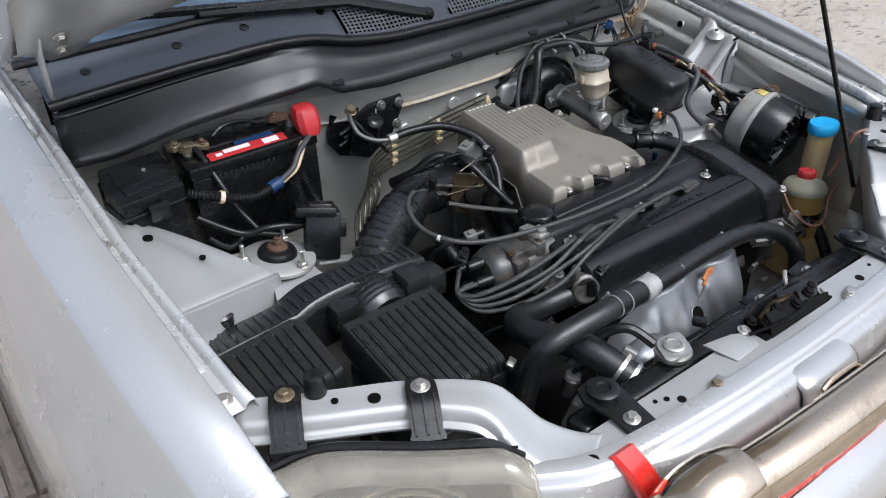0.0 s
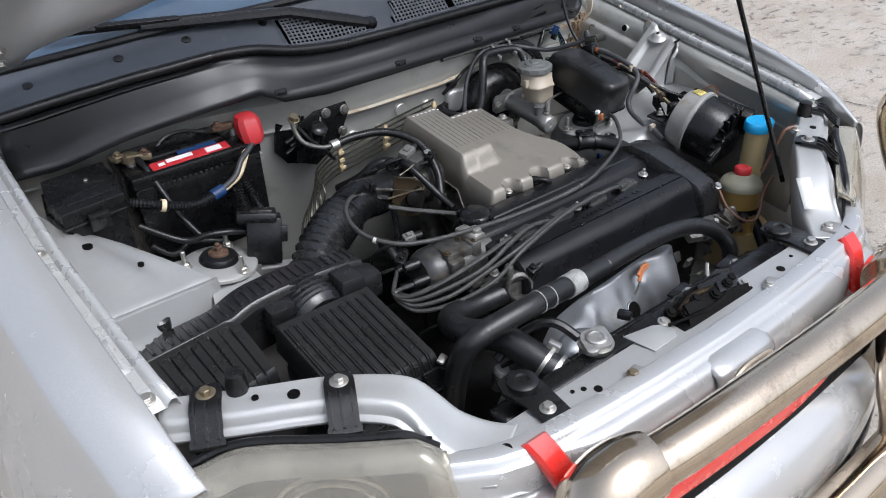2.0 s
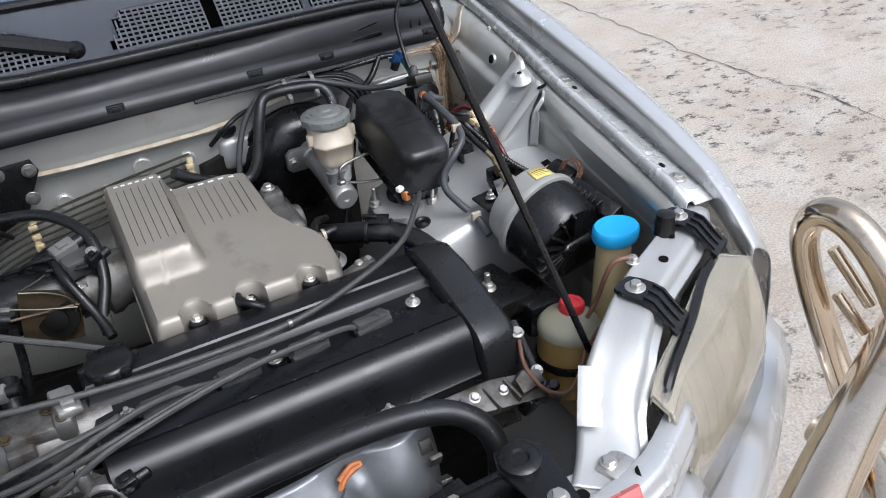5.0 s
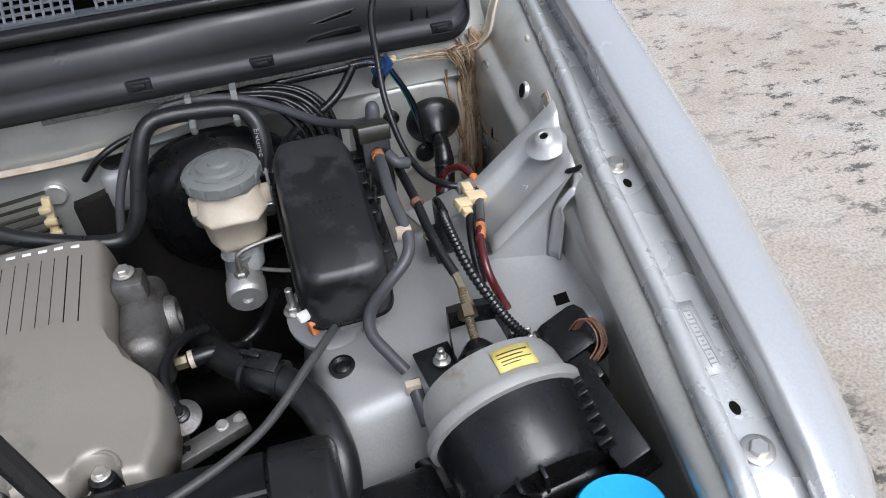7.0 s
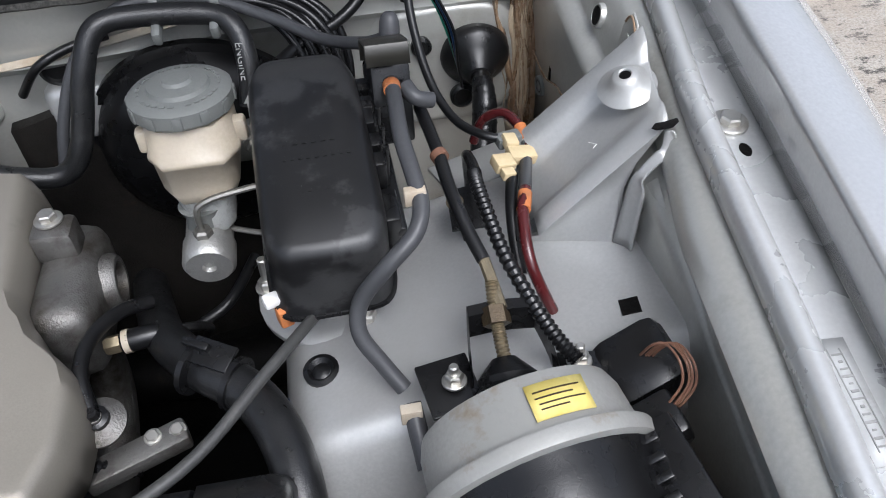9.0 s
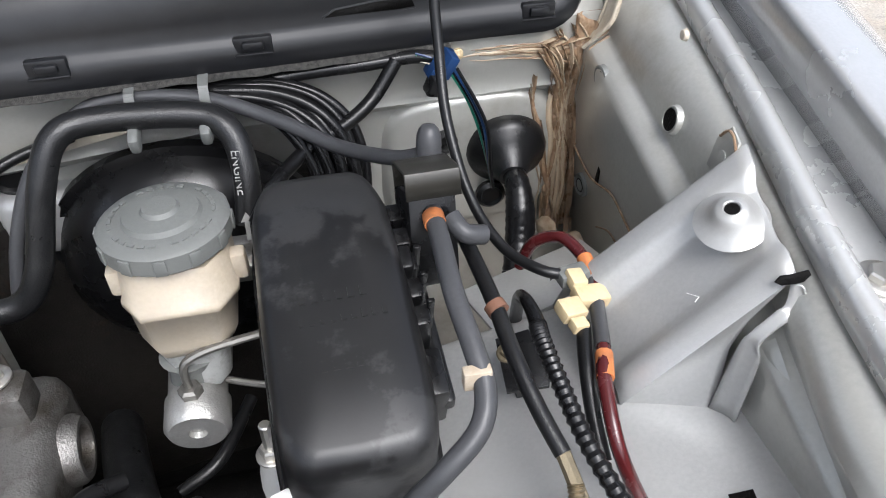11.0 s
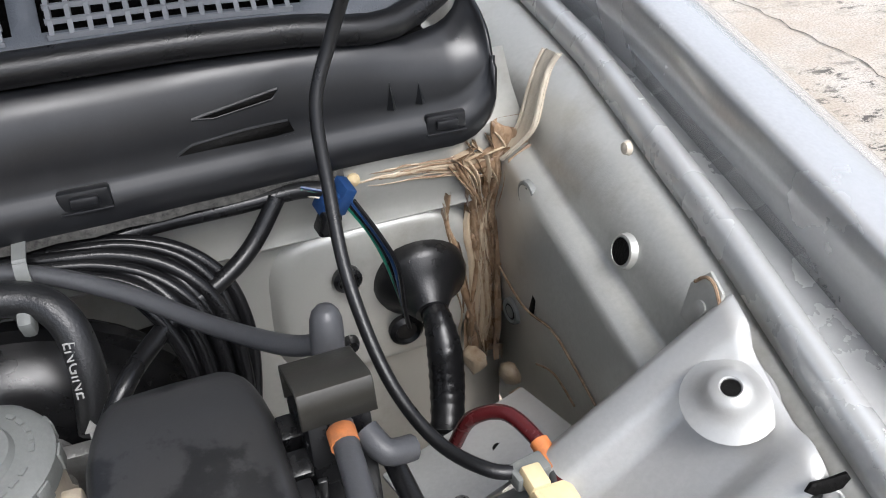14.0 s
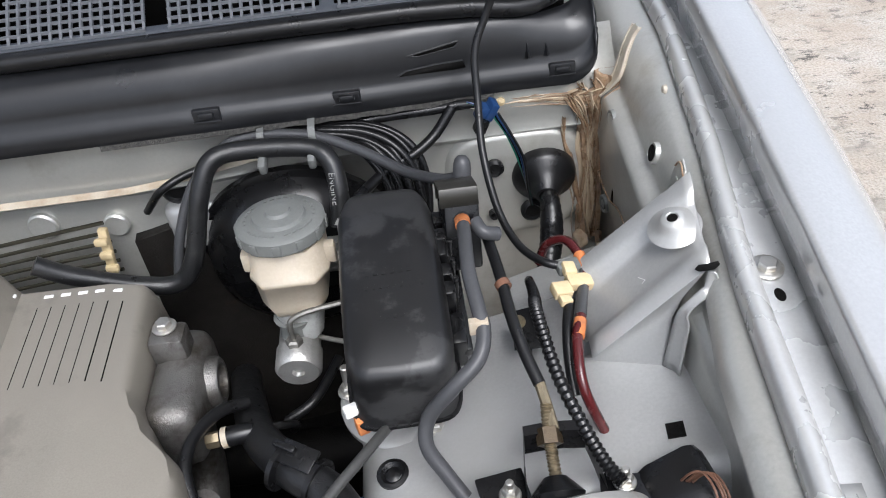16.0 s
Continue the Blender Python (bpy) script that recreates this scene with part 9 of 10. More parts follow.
def corner_smear(name, s0, s1, z0, z1, seed, thick, material, nu=46, nv=70):
    """A brushed sheet over the corner: s runs from the bulkhead (minus) round to the wing (plus)."""
    rows = []
    for i in range(nv + 1):
        z = z0 + (z1 - z0) * i / nv
        row = []
        for j in range(nu + 1):
            s = s0 + (s1 - s0) * j / nu
            wave = 0.006 * noise.noise((seed, z * 28, 0))
            edge = min(s - s0, s1 - s, (z - z0) * 0.6, (z1 - z) * 0.8) + 0.022 * noise.noise((s * 24, z * 60, seed)) + 0.016 * noise.noise((s * 60, z * 22, seed + 9)) - 0.005
            lift = thick * (0.6 + 0.5 * noise.noise(((s + wave) * 110, z * 9, seed)) + 0.3 * noise.noise(((s + wave) * 300, z * 22, seed + 3)))
            lift = max(lift, 0.0007) if edge > 0.003 else -0.003 + 0.0037 * max(0, edge) / 0.003
            wall = 0.7145 if z > 0.888 else 0.7005
            if s < 0:
                row.append((wall + s, seal_y(z) - lift, z))
            else:
                row.append((wall - lift, seal_y(z) - s, z))
        rows.append(row)
    part(name, loft(rows, False), material, seal, smooth=80)


corner_smear("upright_smear", -0.026, 0.011, 0.69, 0.916, 2.7, 0.003, SEALER, 60, 120)
rt_ = random.Random(12)
for k in range(44):
    s = max(-0.034, min(0.008, rt_.gauss(-0.010, 0.0085)))
    zt = rt_.uniform(0.80, 0.916) if k % 3 else rt_.uniform(0.88, 0.918)
    zb = max(0.69, zt - rt_.uniform(0.05, 0.16))
    w, lean = rt_.uniform(0.0012, 0.0038), rt_.uniform(-0.007, 0.010) + (0.022 if zt > 0.885 and s < -0.006 else 0)
    rings = []
    for i in range(17):
        u = i / 16
        z = zt + (zb - zt) * u
        c = s - lean * (1 - u) ** 2 + 0.007 * noise.noise((k * 1.7, z * 26, 0.3))
        ww = w * (0.25 + 0.75 * math.sin(math.pi * min(1, u * 1.1 + 0.08)) ** 0.6) * (1 + 0.5 * noise.noise((k * 2.3, z * 40, 4)))
        fold = 0.0022 + 0.0022 * abs(noise.noise((k * 3.9, z * 18, 8)))
        wall = 0.7145 if z > 0.895 else 0.700
        ring = []
        for v in (-1.0, -0.55, 0.0, 0.55, 1.0):
            q = c + ww * v
            lift = -0.001 + (fold + 0.002) * (1 - v * v) ** 0.7
            ring.append((wall + q, seal_y(z) - lift, z) if q < 0 else (wall - lift, seal_y(z) - q, z))
        rings.append(ring)
    part("sealer_fold", loft(rings, False), (SEALER, PALESEAL, SEALER)[k % 3], seal, "brushed sealer streak", 80)
rs = random.Random(31)
rings = []
for u in np.linspace(0, 1, 30):
    x, w = 0.592 + 0.1 * u, 0.0022 + 0.0065 * u ** 1.5
    c = 0.8905 - 0.006 * u ** 3 + 0.0015 * noise.noise((u * 9, 2.0, 0))
    rings.append([(x, 0.9088 - (0.0016 + 0.0008 * noise.noise((u * 30, v * 3, 1))) * (1 - v * v) ** 0.5 + 0.0012 * abs(v), c + w * v * (1 + 0.3 * noise.noise((u * 14, v, 5)))) for v in (-1, -0.7, -0.35, 0, 0.35, 0.7, 1)])
part("brushed_band", loft(rings, False), PALESEAL, seal, "brushed pale sealer band", 80)
for k in range(13):
    x0, x1 = rs.uniform(0.60, 0.645), rs.uniform(0.678, 0.698)
    z0 = 0.8955 - 0.0009 * k
    z1 = z0 - rs.uniform(0.0, 0.004) - 0.0008 * k
    n = 9
    line = [(x0 + (x1 - x0) * i / n, 0.9165, z0 + (z1 - z0) * (i / n) ** 2.4 + 0.002 * noise.noise((i * 0.7, k * 3.1, 0.5))) for i in range(n + 1)]
    w = rs.uniform(0.0005, 0.0012)
    bm = tube(line, [w * (0.25 + 0.75 * math.sin(math.pi * min(0.93, (i + 0.4) / n * 0.8))) for i in range(n + 1)], 6, 2, straight=True)
    for v in bm.verts:
        v.co.y = 0.9078 + (v.co.y - 0.9165) * 0.6
    part("brush_stroke", bm, PALESEAL if k % 3 else SEALER, seal, "brushed sealer streak", 80)
for p, r in (((0.676, 0.905, 0.702), 0.012), ((0.697, 0.878, 0.705), 0.010), ((0.698, 0.862, 0.69), 0.011)):
    bm = lathe([(r, -0.002), (r * 0.9, 0.002), (r * 0.5, 0.0032), (0.0005, 0.0035)], frame_at(p, (-0.9, -0.5, 0.1)), 9)
    for v in bm.verts:
        v.co += 0.004 * noise.noise_vector(v.co * 120)
    part("flake", bm, PALESEAL, seal, smooth=80)
rings = [[(x, fire_y(x) - 0.013, 0.862 + (0.02 if x > 0.2 else 0) * (x - 0.2) / 0.2), (x, fire_y(x) - 0.021, 0.8585 + (0.02 if x > 0.2 else 0) * (x - 0.2) / 0.2), (x, fire_y(x) - 0.013, 0.854 + (0.02 if x > 0.2 else 0) * (x - 0.2) / 0.2)] for x in np.linspace(-0.06, 0.36, 20)]
part("bead", loft(rings, False), PALEBEAD, seal, "smeared sealer bead")
# white sealer strip on the wing seam
left = [(0.698, 0.912, 0.884), (0.703, 0.9105, 0.894), (0.712, 0.909, 0.909), (0.720, 0.912, 0.934), (0.726, 0.915, 0.948), (0.731, 0.915, 0.958)]
right = [(0.698, 0.903, 0.889), (0.704, 0.897, 0.899), (0.713, 0.889, 0.916), (0.720, 0.893, 0.938), (0.726, 0.897, 0.952), (0.731, 0.895, 0.962)]
left, right = spline([Vector(p) for p in left], 6), spline([Vector(p) for p in right], 6)
rings = []
for a, b in zip(left, right):
    lift = Vector((-0.0032, 0, 0))
    rings.append([tuple(a.lerp(b, u) + lift * (1.0 if 0.08 < u < 0.92 else 0.1) * (1.3 - 0.5 * math.sin(math.pi * u))) for u in np.linspace(0, 1, 11)])
part("wing_seam", loft(rings, False), PALEBEAD, car, "beige sealer strip", 70)
part("seam_edge", tube([tuple(p + Vector((-0.0035, 0, 0))) for p in left[::3]], 0.0015, 6, 4), PALEBEAD, car)
part("seam_edge", tube([tuple(p + Vector((-0.0035, 0, 0))) for p in right[::3]], 0.0017, 6, 4), PALEBEAD, car)
# plugs, studs and holes in the right inner wing
for y, z, r in ((0.869, 0.879, 0.010), (0.886, 0.764, 0.010)):
    part("wing_plug", lathe([(r * 1.1, -0.003), (r * 1.05, 0.0008), (r * 0.9, 0.0014), (r * 0.74, 0.0006), (r * 0.6, -0.0012), (r * 0.5, 0.0008), (r * 0.3, 0.0012), (0, 0.0012)], frame_at((wall_x(y) - 0.0138, y, z), (-1, -0.1, 0)), 22), GREYCAP, car, "round grey plug")
    part("plug_ring", lathe([(r * 0.66, 0), (r * 0.6, 0.0005), (r * 0.5, 0)], frame_at((wall_x(y) - 0.0142, y, z), (-1, -0.1, 0)), 20), DARK, car)
part("hole_rim", lathe([(0.0105, -0.004), (0.0095, 0.0002), (0.0083, 0.0005), (0.0076, -0.0012)], frame_at((0.7112, 0.775, 0.897), (-0.95, 0, 0.25)), 24), WALLP, car, "pressed hole rim")
part("hole", lathe([(0.0078, 0), (0.0, 0.0002)], frame_at((0.7108, 0.775, 0.897), (-0.95, 0, 0.25)), 20), DARK, car)
for y, z, r in ((0.846, 0.856, 0.003), (0.838, 0.812, 0.007), (0.85, 0.80, 0.004)):
    part("hole", lathe([(r, -0.003), (r, 0.001), (0, 0.0012)], frame_at((wall_x(y) - 0.0152, y, z), (-1, 0, 0)), 16), DARK, car)
for y, z in ((0.843, 0.852), (0.838, 0.84)):
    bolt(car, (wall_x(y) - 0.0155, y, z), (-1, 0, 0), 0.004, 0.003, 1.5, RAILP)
part("dimple", lathe([(0.0045, -0.002), (0.0035, 0.001), (0.0015, 0.0018)], frame_at((0.7285, 0.81, 0.94), (-1, 0, 0.1)), 12), PALEBEAD, car, "small sealed dimple")
part("torn_hole", box((wall_x(0.85) - 0.013, 0.85, 0.80), (0.003, 0.006, 0.018), pose(0, 0, 0, 14, 0, 0), b=0.001), DARK, car)
part("torn_hole", box((wall_x(0.835) - 0.013, 0.828, 0.845), (0.003, 0.003, 0.014), pose(0, 0, 0, 20, 0, 0), b=0.001), DARK, car)

for line in ([(0.6955, 0.905, 0.796), (0.6955, 0.86, 0.7915), (0.6955, 0.8166, 0.806), (0.6955, 0.785, 0.803), (0.6955, 0.755, 0.797)], [(0.696, 0.835, 0.757), (0.696, 0.809, 0.772), (0.696, 0.779, 0.7714)]):
    part("panel_joint", tube(line, 0.0009, 6, 5), SEALER, car, "brown sealed panel joint")
part("wing_tab", prism([(-0.010, -0.014), (0.006, -0.016), (0.013, -0.004), (0.008, 0.012), (-0.004, 0.016), (-0.012, 0.004)], 0.0016, frame_at((0.7115, 0.703, 0.917), (-1, 0, 0.25), (0, -1, 0)), b=0.0005), WALLP, car, "welded tab with brown sealer")
part("tab_seal", tube([(0.7108, 0.712, 0.924), (0.7112, 0.706, 0.931), (0.7112, 0.699, 0.931), (0.7108, 0.691, 0.922)], 0.0009, 6, 5), SEALER, car)
part("tab_stud", lathe([(0.0042, -0.002), (0.0038, 0.0014), (0.0015, 0.0018)], frame_at((0.7098, 0.703, 0.915), (-1, 0, 0.25)), 14), WALLP, car)
part("mark", tube([(0.6618, 0.632, 0.8795), (0.6655, 0.6255, 0.882), (0.6625, 0.6235, 0.8805)], 0.0003, 5, 1, straight=True), WHITEP, car, "chalk tick")

# cables over the right tower
wt = hose_thing("washer_tube", [(0.589, 0.860, 1.035), (0.578, 0.860, 1.008), (0.565, 0.850, 0.979), (0.563, 0.830, 0.939), (0.562, 0.800, 0.902), (0.569, 0.760, 0.866), (0.583, 0.725, 0.849), (0.602, 0.699, 0.848), (0.620, 0.695, 0.845)], 0.0037, RUBBER, "black washer tube hanging from the bonnet", "tube", 10, 7, "tube")
part("terminal", box((0.620, 0.694, 0.845), (0.02, 0.012, 0.01), pose(0, 0, 0, 0, 0, 10), b=0.002), GREYCAP, wt)
rd = thing("red_power_lead", (0.62, 0.66, 0.86), "dark red power lead with orange sleeves", "cable")
part("lead", tube([(0.604, 0.754, 0.803), (0.611, 0.748, 0.828), (0.6247, 0.7355, 0.8413), (0.632, 0.715, 0.8435), (0.634, 0.692, 0.842), (0.626, 0.66, 0.84), (0.6172, 0.629, 0.844), (0.611, 0.61, 0.843), (0.6095, 0.576, 0.824), (0.628, 0.5605, 0.776), (0.64, 0.545, 0.75)], 0.0043, 10, 7), REDWIRE, rd)
for t0, t1 in (((0.6328, 0.709, 0.8445), (0.634, 0.692, 0.842)), ((0.6172, 0.629, 0.844), (0.612, 0.612, 0.8432))):
    part("sleeve", tube([t0, t1], 0.0052, 10, 2, straight=True), ORANGE, rd, "orange sleeve")
part("splice", tube([(0.634, 0.692, 0.842), (0.6295, 0.675, 0.840), (0.6185, 0.634, 0.8435)], 0.0048, 10, 4), HOSEG, rd, "grey splice")
hose_thing("power_lead", [(0.614, 0.656, 0.842), (0.607, 0.628, 0.838), (0.604, 0.604, 0.825), (0.604, 0.582, 0.810)], 0.0046, RUBBER, "black power lead beside the red one", "cable")
yc_ = thing("tan_connector", (0.61, 0.655, 0.868), "tan plastic cable connector block", "connector")
yl = [(0.626, 0.6765, 0.842), (0.609, 0.664, 0.846), (0.6195, 0.687, 0.848)]
part("block", box(yl[0], (0.022, 0.014, 0.009), pose(0, 0, 0, 8, 12, 8), b=0.0015), TANPL, yc_)
part("block", box(yl[1], (0.016, 0.014, 0.009), pose(0, 0, 0, 8, 12, 14), b=0.0015), TANPL, yc_)
part("tab", box(yl[2], (0.011, 0.013, 0.008), pose(0, 0, 0, 8, 12, 8), b=0.0015), TANPL, yc_)
part("tab", box((0.610, 0.652, 0.845), (0.010, 0.008, 0.007), pose(0, 0, 0, 8, 12, 14), b=0.001), TANPL, yc_)
gc = thing("grey_cable", (0.54, 0.62, 0.88), "grey sheathed cable from the relay box over the tower", "cable")
part("sheath", tube([(0.535, 0.728, 0.900), (0.534, 0.681, 0.900), (0.533, 0.641, 0.898), (0.536, 0.611, 0.890), (0.538, 0.591, 0.880), (0.531, 0.574, 0.870), (0.510, 0.563, 0.855), (0.491, 0.561, 0.830), (0.487, 0.551, 0.810), (0.499, 0.539, 0.790), (0.511, 0.527, 0.775)], 0.0058, 12, 7), HOSEG, gc)
part("lower_sheath", tube([(0.514, 0.514, 0.775), (0.516, 0.495, 0.765), (0.518, 0.476, 0.755)], 0.0068, 12, 4), HOSEG, gc)
part("sleeve", tube([(0.534, 0.7045, 0.900), (0.534, 0.696, 0.9)], 0.0065, 12, 2, straight=True), ORANGE, gc, "orange sleeve")
part("clip", box((0.535, 0.596, 0.883), (0.0145, 0.007, 0.012), b=0.001), PALEBEAD, gc, "pale clip")
part("clip", box((0.513, 0.506, 0.775), (0.0145, 0.008, 0.013), b=0.001), PALEBEAD, gc, "pale clip")
c2 = thing("clutch_cable", (0.56, 0.65, 0.88), "black sheathed control cable ending at the actuator", "cable")
part("sheath", tube([(0.554, 0.709, 0.875), (0.559, 0.662, 0.870), (0.562, 0.624, 0.862), (0.568, 0.595, 0.850), (0.575, 0.572, 0.840)], 0.0048, 10, 7), RUBBER, c2)
part("inner", tube([(0.575, 0.575, 0.840), (0.578, 0.557, 0.832), (0.580, 0.540, 0.826)], 0.0042, 8, 4), BRASS, c2, "threaded end")
part("ferrule", ring_clip((0.560, 0.654, 0.868), (0.3, -0.9, -0.2), 0.0048, 0.006, 0.0016), COPPER, c2)
cl_ = thing("corrugated_loom", (0.6, 0.6, 0.85), "thin corrugated loom crossing the tower", "wiring loom", "wiring looms")
part("loom", corrugated([(0.5845, 0.652, 0.851), (0.584, 0.640, 0.850), (0.586, 0.612, 0.845), (0.591, 0.579, 0.835), (0.601, 0.543, 0.825), (0.610, 0.514, 0.820), (0.620, 0.497, 0.815)], 0.0056, 0.004, 0.0012, 12), BLACKP, cl_)
part("taped_end", tube([(0.5845, 0.650, 0.851), (0.585, 0.664, 0.850), (0.5845, 0.68, 0.846), (0.589, 0.705, 0.82), (0.597, 0.735, 0.76), (0.60, 0.75, 0.70)], [0.0052, 0.0046, 0.004, 0.0042, 0.005, 0.0055], 10, 7), CABLEM, cl_, "taped thin lead")
rc_ = thing("relay_cover", (0.535, 0.70, 0.92), "folded dark olive metal relay cover", "relay")
rp = (0.532, 0.711, 0.925)
fold = [(-0.0205, -0.016), (-0.0205, -0.004), (-0.0195, -0.0012), (-0.017, 0.0), (0.010, 0.0), (0.0128, -0.001), (0.014, -0.004), (0.014, -0.016)]
sheet = Matrix.Translation((rp[0] - 0.001, rp[1] + 0.002, rp[2] + 0.008)) @ pose(0, 0, 0, -20, 2, 4)
solid(part("cover", loft([[sheet @ Vector((x, y, z)) for y, z in fold] for x in (-0.0155, -0.0148, 0.0148, 0.0155)], False), RELAYM, rc_, "folded olive metal sheet", 30), 0.0016, -1)
part("stub", lathe([(0.0075, -0.02), (0.0078, 0.012), (0.0074, 0.018), (0.006, 0.022), (0.0035, 0.0245), (0.001, 0.025)], frame_at((rp[0] + 0.006, rp[1] + 0.026, rp[2] - 0.012), (0.1, 0.35, 1)), 18), HOSEG, rc_, "grey capped stub")
part("body", box((rp[0], rp[1] + 0.004, rp[2] - 0.045), (0.03, 0.03, 0.06), pose(0, 0, 0, -18, 4, 8), b=0.003), BLACKP, rc_)
part("tail", tube([(rp[0] + 0.012, rp[1] - 0.01, rp[2] - 0.025), (rp[0] + 0.018, rp[1] - 0.02, rp[2] - 0.03), (rp[0] + 0.03, rp[1] - 0.018, rp[2] - 0.035)], 0.006, 10, 4), HOSEG, rc_)
sb = thing("sensor_bracket", (0.58, 0.665, 0.8), "small black bracket with a bolt under the cables", "bracket")
part("plate", prism([(-0.014, -0.02), (0.012, -0.022), (0.018, -0.006), (0.010, 0.02), (-0.012, 0.018)], 0.003, frame_at((0.5795, 0.663, 0.808), (-0.1, -0.2, 1)), b=0.001), BLACKP, sb)
part("leg", box((0.5795, 0.668, 0.793), (0.006, 0.02, 0.032), b=0.001), BLACKP, sb)
bolt(sb, (0.572, 0.668, 0.811), (-0.1, -0.2, 1), 0.005, 0.005, 1.4, BRASS)
# small inner plate with a hole under the cables
part("tower_plate", box((0.625, 0.765, 0.770), (0.11, 0.06, 0.004), pose(0, 0, 0, -12, -6, 14), b=0.001), BAY, car, "painted steel plate")
part("hole", lathe([(0.004, 0), (0.004, 0.001)], frame_at((0.636, 0.764, 0.7722), (0.1, -0.2, 1)), 12), DARK, car)
# tower details: plug and square hole
part("tower_plug", lathe([(0.0135, 0), (0.0135, 0.003), (0.010, 0.004), (0.007, 0.001), (0.004, 0.003)], frame_at((0.454, 0.575, tower_z(0.454, 0.575, 1) + 0.001), (-0.1, -0.1, 1)), 20), RUBBER, car, "black rubber plug")
part("hole", box((0.6725, 0.547, tower_z(0.6725, 0.547, 1) + 0.001), (0.0135, 0.0135, 0.002), pose(0, 0, 0, 0, -14, -6)), DARK, car)

# heater hose beside the belt cover with its clamp block
hh = thing("heater_hose", (0.4, 0.56, 0.75), "fat black heater hose held by a plastic clamp", "hose")
part("hose", tube([(0.286, 0.785, 0.660), (0.308, 0.712, 0.700), (0.335, 0.639, 0.735), (0.373, 0.585, 0.755), (0.404, 0.558, 0.755), (0.425, 0.521, 0.750), (0.435, 0.478, 0.735), (0.430, 0.447, 0.700)], 0.0165, 16, 7), HOSEB, hh)
ax = Vector((0.8, -0.5, -0.05)).normalized()
for d in (-0.018, 0.018):
    part("clamp_ring", ring_clip(Vector((0.379, 0.578, 0.757)) + ax * d, ax, 0.0172, 0.0045, 0.0032), BLACKP, hh, "black plastic clamp ring")
part("clamp_saddle", box((0.381, 0.582, 0.776), (0.034, 0.020, 0.004), pose(0, 0, 0, 18, 0, -32), b=0.001), BLACKP, hh, "flat clamp saddle")
part("clamp_buckle", box((0.371, 0.590, 0.779), (0.022, 0.006, 0.010), pose(0, 0, 0, 18, 0, -32), b=0.0015), BLACKP, hh)
hose_thing("coolant_pipe", [(0.442, 0.530, 0.700), (0.468, 0.524, 0.690), (0.496, 0.511, 0.680), (0.521, 0.485, 0.670)], 0.0125, RUBBER, "black coolant hose passing under the actuator", "hose", 12)
hose_thing("breather_hose", [(0.325, 0.665, 0.755), (0.305, 0.648, 0.765), (0.29, 0.62, 0.77), (0.286, 0.59, 0.768), (0.294, 0.564, 0.756)], 0.0058, RUBBER, "thin black breather hose", "hose")
hose_thing("breather_hose", [(0.396, 0.761, 0.700), (0.371, 0.716, 0.690), (0.341, 0.701, 0.680)], 0.005, RUBBER, "thin black breather hose", "hose")
sv = thing("corrugated_loom", (0.28, 0.54, 0.72), "thin corrugated loom beside the intake cover", "wiring loom", "wiring looms")
part("loom", corrugated([(0.25, 0.535, 0.725), (0.285, 0.538, 0.724), (0.32, 0.54, 0.715)], 0.0075, 0.004, 0.0014, 12), BLACKP, sv)
tp = thing("temperature_sensor", (0.31, 0.64, 0.74), "black temperature sensor with brass body", "sensor")
part("body", lathe([(0.006, -0.012), (0.0075, -0.01), (0.0075, 0.0), (0.006, 0.002)], frame_at((0.302, 0.635, 0.745), (1, 0.1, 0.05)), 6), BRASS, tp)
part("plug", lathe([(0.0085, 0.0), (0.0092, 0.004), (0.0092, 0.024), (0.007, 0.03)], frame_at((0.303, 0.635, 0.745), (1, 0.1, 0.05)), 14), BLACKP, tp)
part("collar", ring_clip((0.307, 0.6355, 0.745), (1, 0.1, 0.05), 0.0085, 0.005, 0.001), CREAM, tp)
hose_thing("vacuum_hose", [(0.335, 0.64, 0.745), (0.352, 0.65, 0.735), (0.36, 0.67, 0.71), (0.35, 0.69, 0.68)], 0.004, RUBBER, "thin black lead from the temperature sensor", "hose")
# earth strap at the belt cover and steering hose
es = hose_thing("earth_strap", [(0.43, 0.262, 0.742), (0.422, 0.235, 0.72), (0.432, 0.205, 0.70), (0.455, 0.19, 0.695), (0.478, 0.195, 0.71), (0.495, 0.205, 0.735), (0.51, 0.20, 0.77)], 0.0028, COPPER, "brown earth lead looping to the carrier", "cable", 8, 7, "lead")
bolt(es, (0.432, 0.27, 0.748), (0, -0.3, 1), 0.0065, 0.007, 1.4, STEEL)
hose_thing("earth_lead", [(0.551, 0.197, 0.866), (0.53, 0.205, 0.862), (0.522, 0.21, 0.84), (0.52, 0.22, 0.80), (0.51, 0.225, 0.77)], 0.0032, COPPER, "brown lead bolted to the headlamp carrier", "cable")
bolt(car, (0.55, 0.196, 0.860), (0, 0, 1), 0.006, 0.008, 1.6, STEEL)
hose_thing("steering_hose", [(0.445, 0.30, 0.74), (0.452, 0.275, 0.70), (0.455, 0.245, 0.67), (0.47, 0.22, 0.65)], 0.005, HOSEG, "thin grey hose by the belt cover", "hose")
hose_thing("steering_hose", [(0.53, 0.25, 0.66), (0.53, 0.22, 0.63), (0.52, 0.18, 0.58)], 0.012, RUBBER, "black steering return hose", "hose", 12)
mount = thing("engine_mount", (0.45, 0.40, 0.68), "black engine mount bracket with studs", "engine mount")
bm = box((0.475, 0.41, 0.70), (0.10, 0.10, 0.03), pose(0, 0, 0, 0, 4, 10), b=0.006)
box((0.54, 0.40, 0.665), (0.06, 0.10, 0.06), bm=bm, b=0.01)
part("bracket", bm, BLACKP, mount)
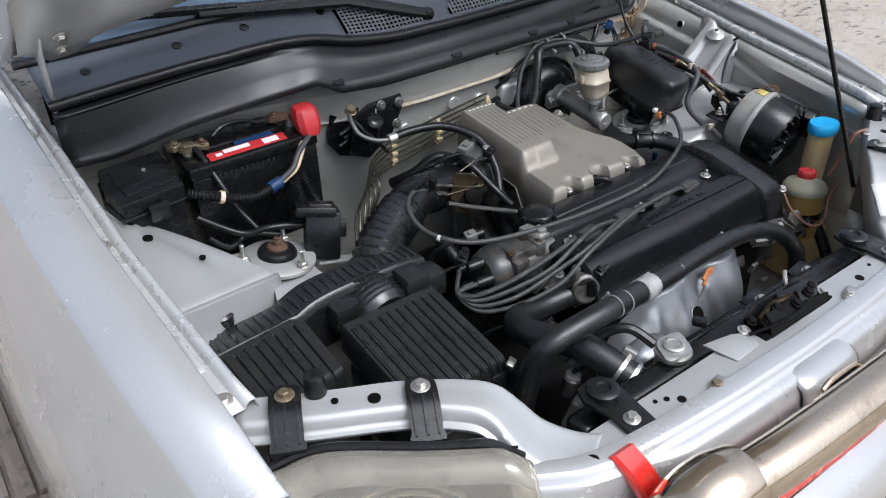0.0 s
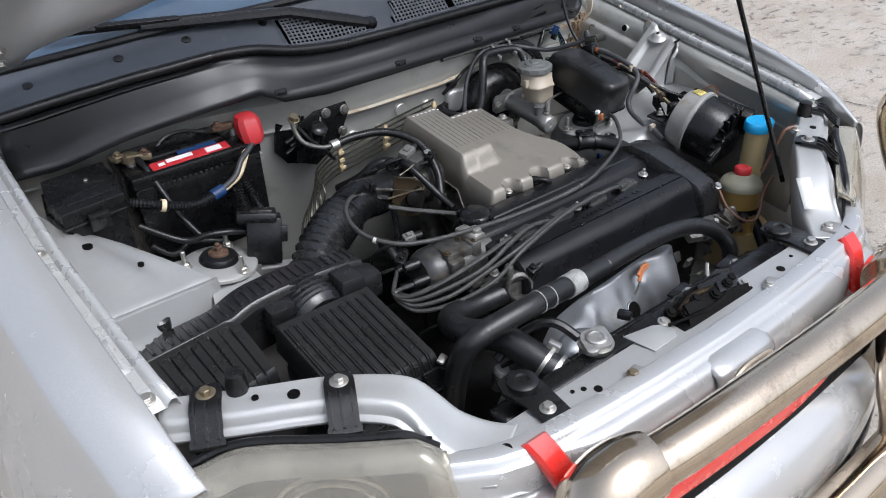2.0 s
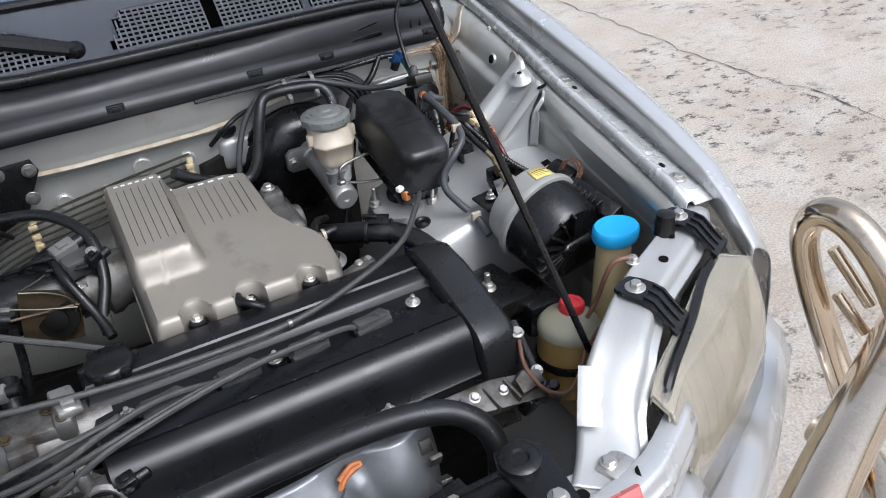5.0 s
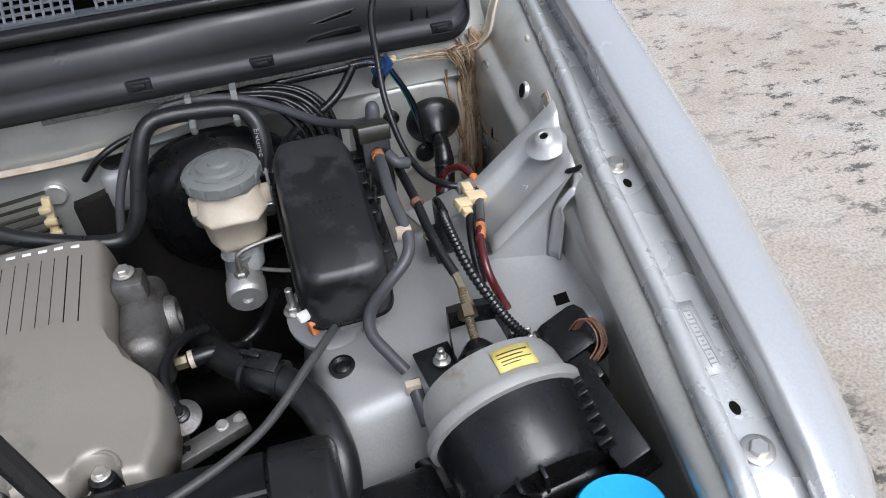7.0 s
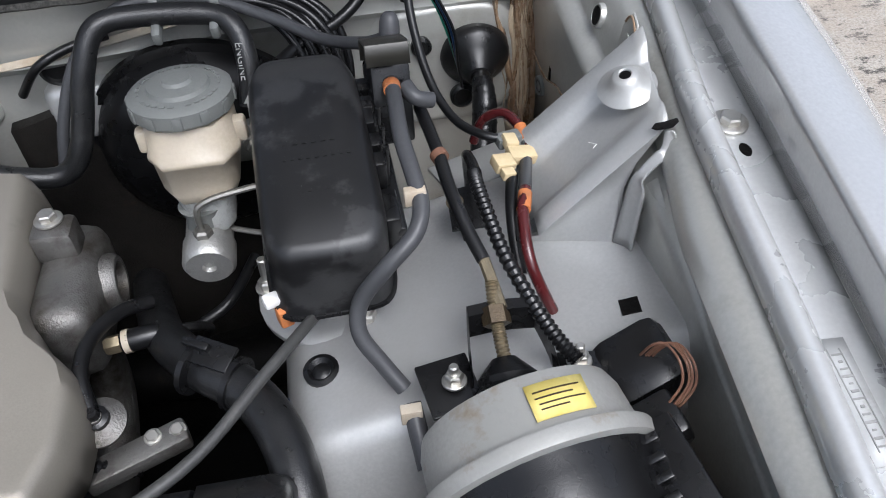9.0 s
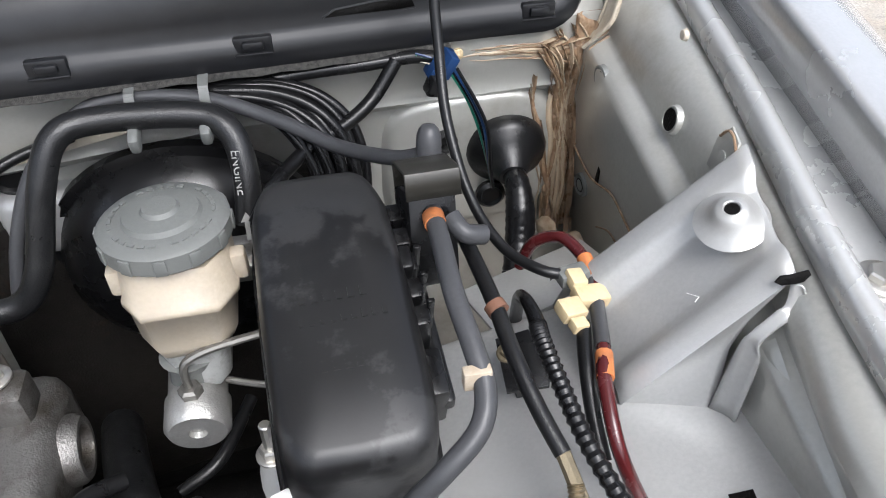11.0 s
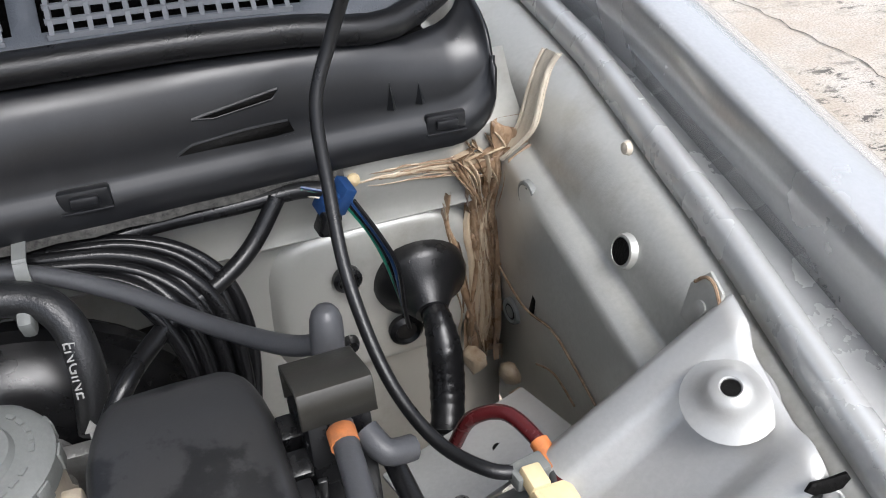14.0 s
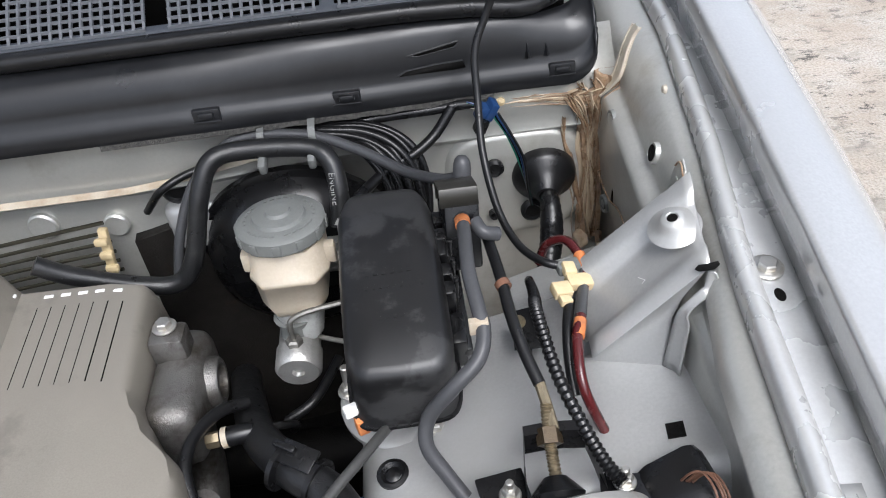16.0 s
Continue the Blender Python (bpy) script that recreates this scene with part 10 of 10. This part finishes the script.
bolt(mount, (0.47, 0.405, 0.718), (0, 0, 1), 0.0085, 0.01, 1.5, STEEL, "nut", 0.016)

# dark valve plate low on the bulkhead with its short hoses
vb = thing("vacuum_valve_bracket", (-0.2, 0.9, 0.8), "black steel valve bracket bolted to the bulkhead", "bracket")
pts_ = [(-0.205, 0.905, 0.870), (-0.161, 0.905, 0.875), (-0.055, 0.905, 0.855), (-0.077, 0.905, 0.815), (-0.081, 0.905, 0.780), (-0.096, 0.905, 0.774), (-0.108, 0.905, 0.749), (-0.193, 0.905, 0.776), (-0.217, 0.905, 0.809)]
part("plate", plate(pts_, 0.006), BLACKP, vb)
for pts_ in ([(-0.159, 0.892, 0.880), (-0.160, 0.888, 0.856), (-0.174, 0.885, 0.841), (-0.199, 0.885, 0.832)], [(-0.150, 0.892, 0.877), (-0.153, 0.888, 0.848), (-0.165, 0.885, 0.833), (-0.189, 0.885, 0.822)], [(-0.147, 0.892, 0.857), (-0.152, 0.888, 0.832), (-0.177, 0.885, 0.818), (-0.202, 0.885, 0.808)]):
    part("short_hose", tube(pts_, 0.0045, 8, 6), RUBBER, vb, "thin vacuum hose")
part("valve", lathe([(0.016, 0), (0.018, 0.003), (0.018, 0.02), (0.012, 0.024), (0.006, 0.026), (0.006, 0.036)], frame_at((-0.136, 0.900, 0.815), (0, -1, 0.2)), 22), BLACKP, vb, "round black valve")

# ---- plain rest of the car: cabin shell and wheels that carry it ----
def cabin_ring(y, zr, half_roof, zb=0.32):
    half = [(0.80, zb), (0.872, zb + 0.06), (0.885, 0.62), (0.88, 0.86), (0.86, 1.0), (0.855, min(zr - 0.02, 1.01)), (half_roof, zr - 0.03), (half_roof - 0.05, zr), (0.0, zr + 0.015)]
    return [(-x, y, z) for x, z in half] + [(x, y, z) for x, z in reversed(half[:-1])]


rings = [cabin_ring(y, z, w) for y, z, w in ((1.803, 1.30, 0.72), (1.86, 1.40, 0.70), (2.0, 1.56, 0.67), (2.25, 1.63, 0.66), (2.8, 1.655, 0.66), (3.5, 1.63, 0.65), (3.9, 1.58, 0.64), (4.02, 1.52, 0.63))]
bm = loft(rings, False)
bm.faces.new([v for v in bm.verts if abs(v.co.y - 4.02) < 1e-5])
solid(part("cabin_shell", bm, PAINT, car, "plain silver cabin shell", 35), 0.004, 0)
for s in (-1, 1):
    for y in (0.53, 3.15):
        c = (s * 0.80, y, 0.325)
        wheel = part("tyre", lathe([(0.20, -0.085), (0.27, -0.092), (0.315, -0.085), (0.325, -0.06), (0.325, 0.06), (0.315, 0.085), (0.27, 0.092), (0.20, 0.085)], frame_at(c, (s, 0, 0)), 40), RUBBER, car, "black rubber tyre")
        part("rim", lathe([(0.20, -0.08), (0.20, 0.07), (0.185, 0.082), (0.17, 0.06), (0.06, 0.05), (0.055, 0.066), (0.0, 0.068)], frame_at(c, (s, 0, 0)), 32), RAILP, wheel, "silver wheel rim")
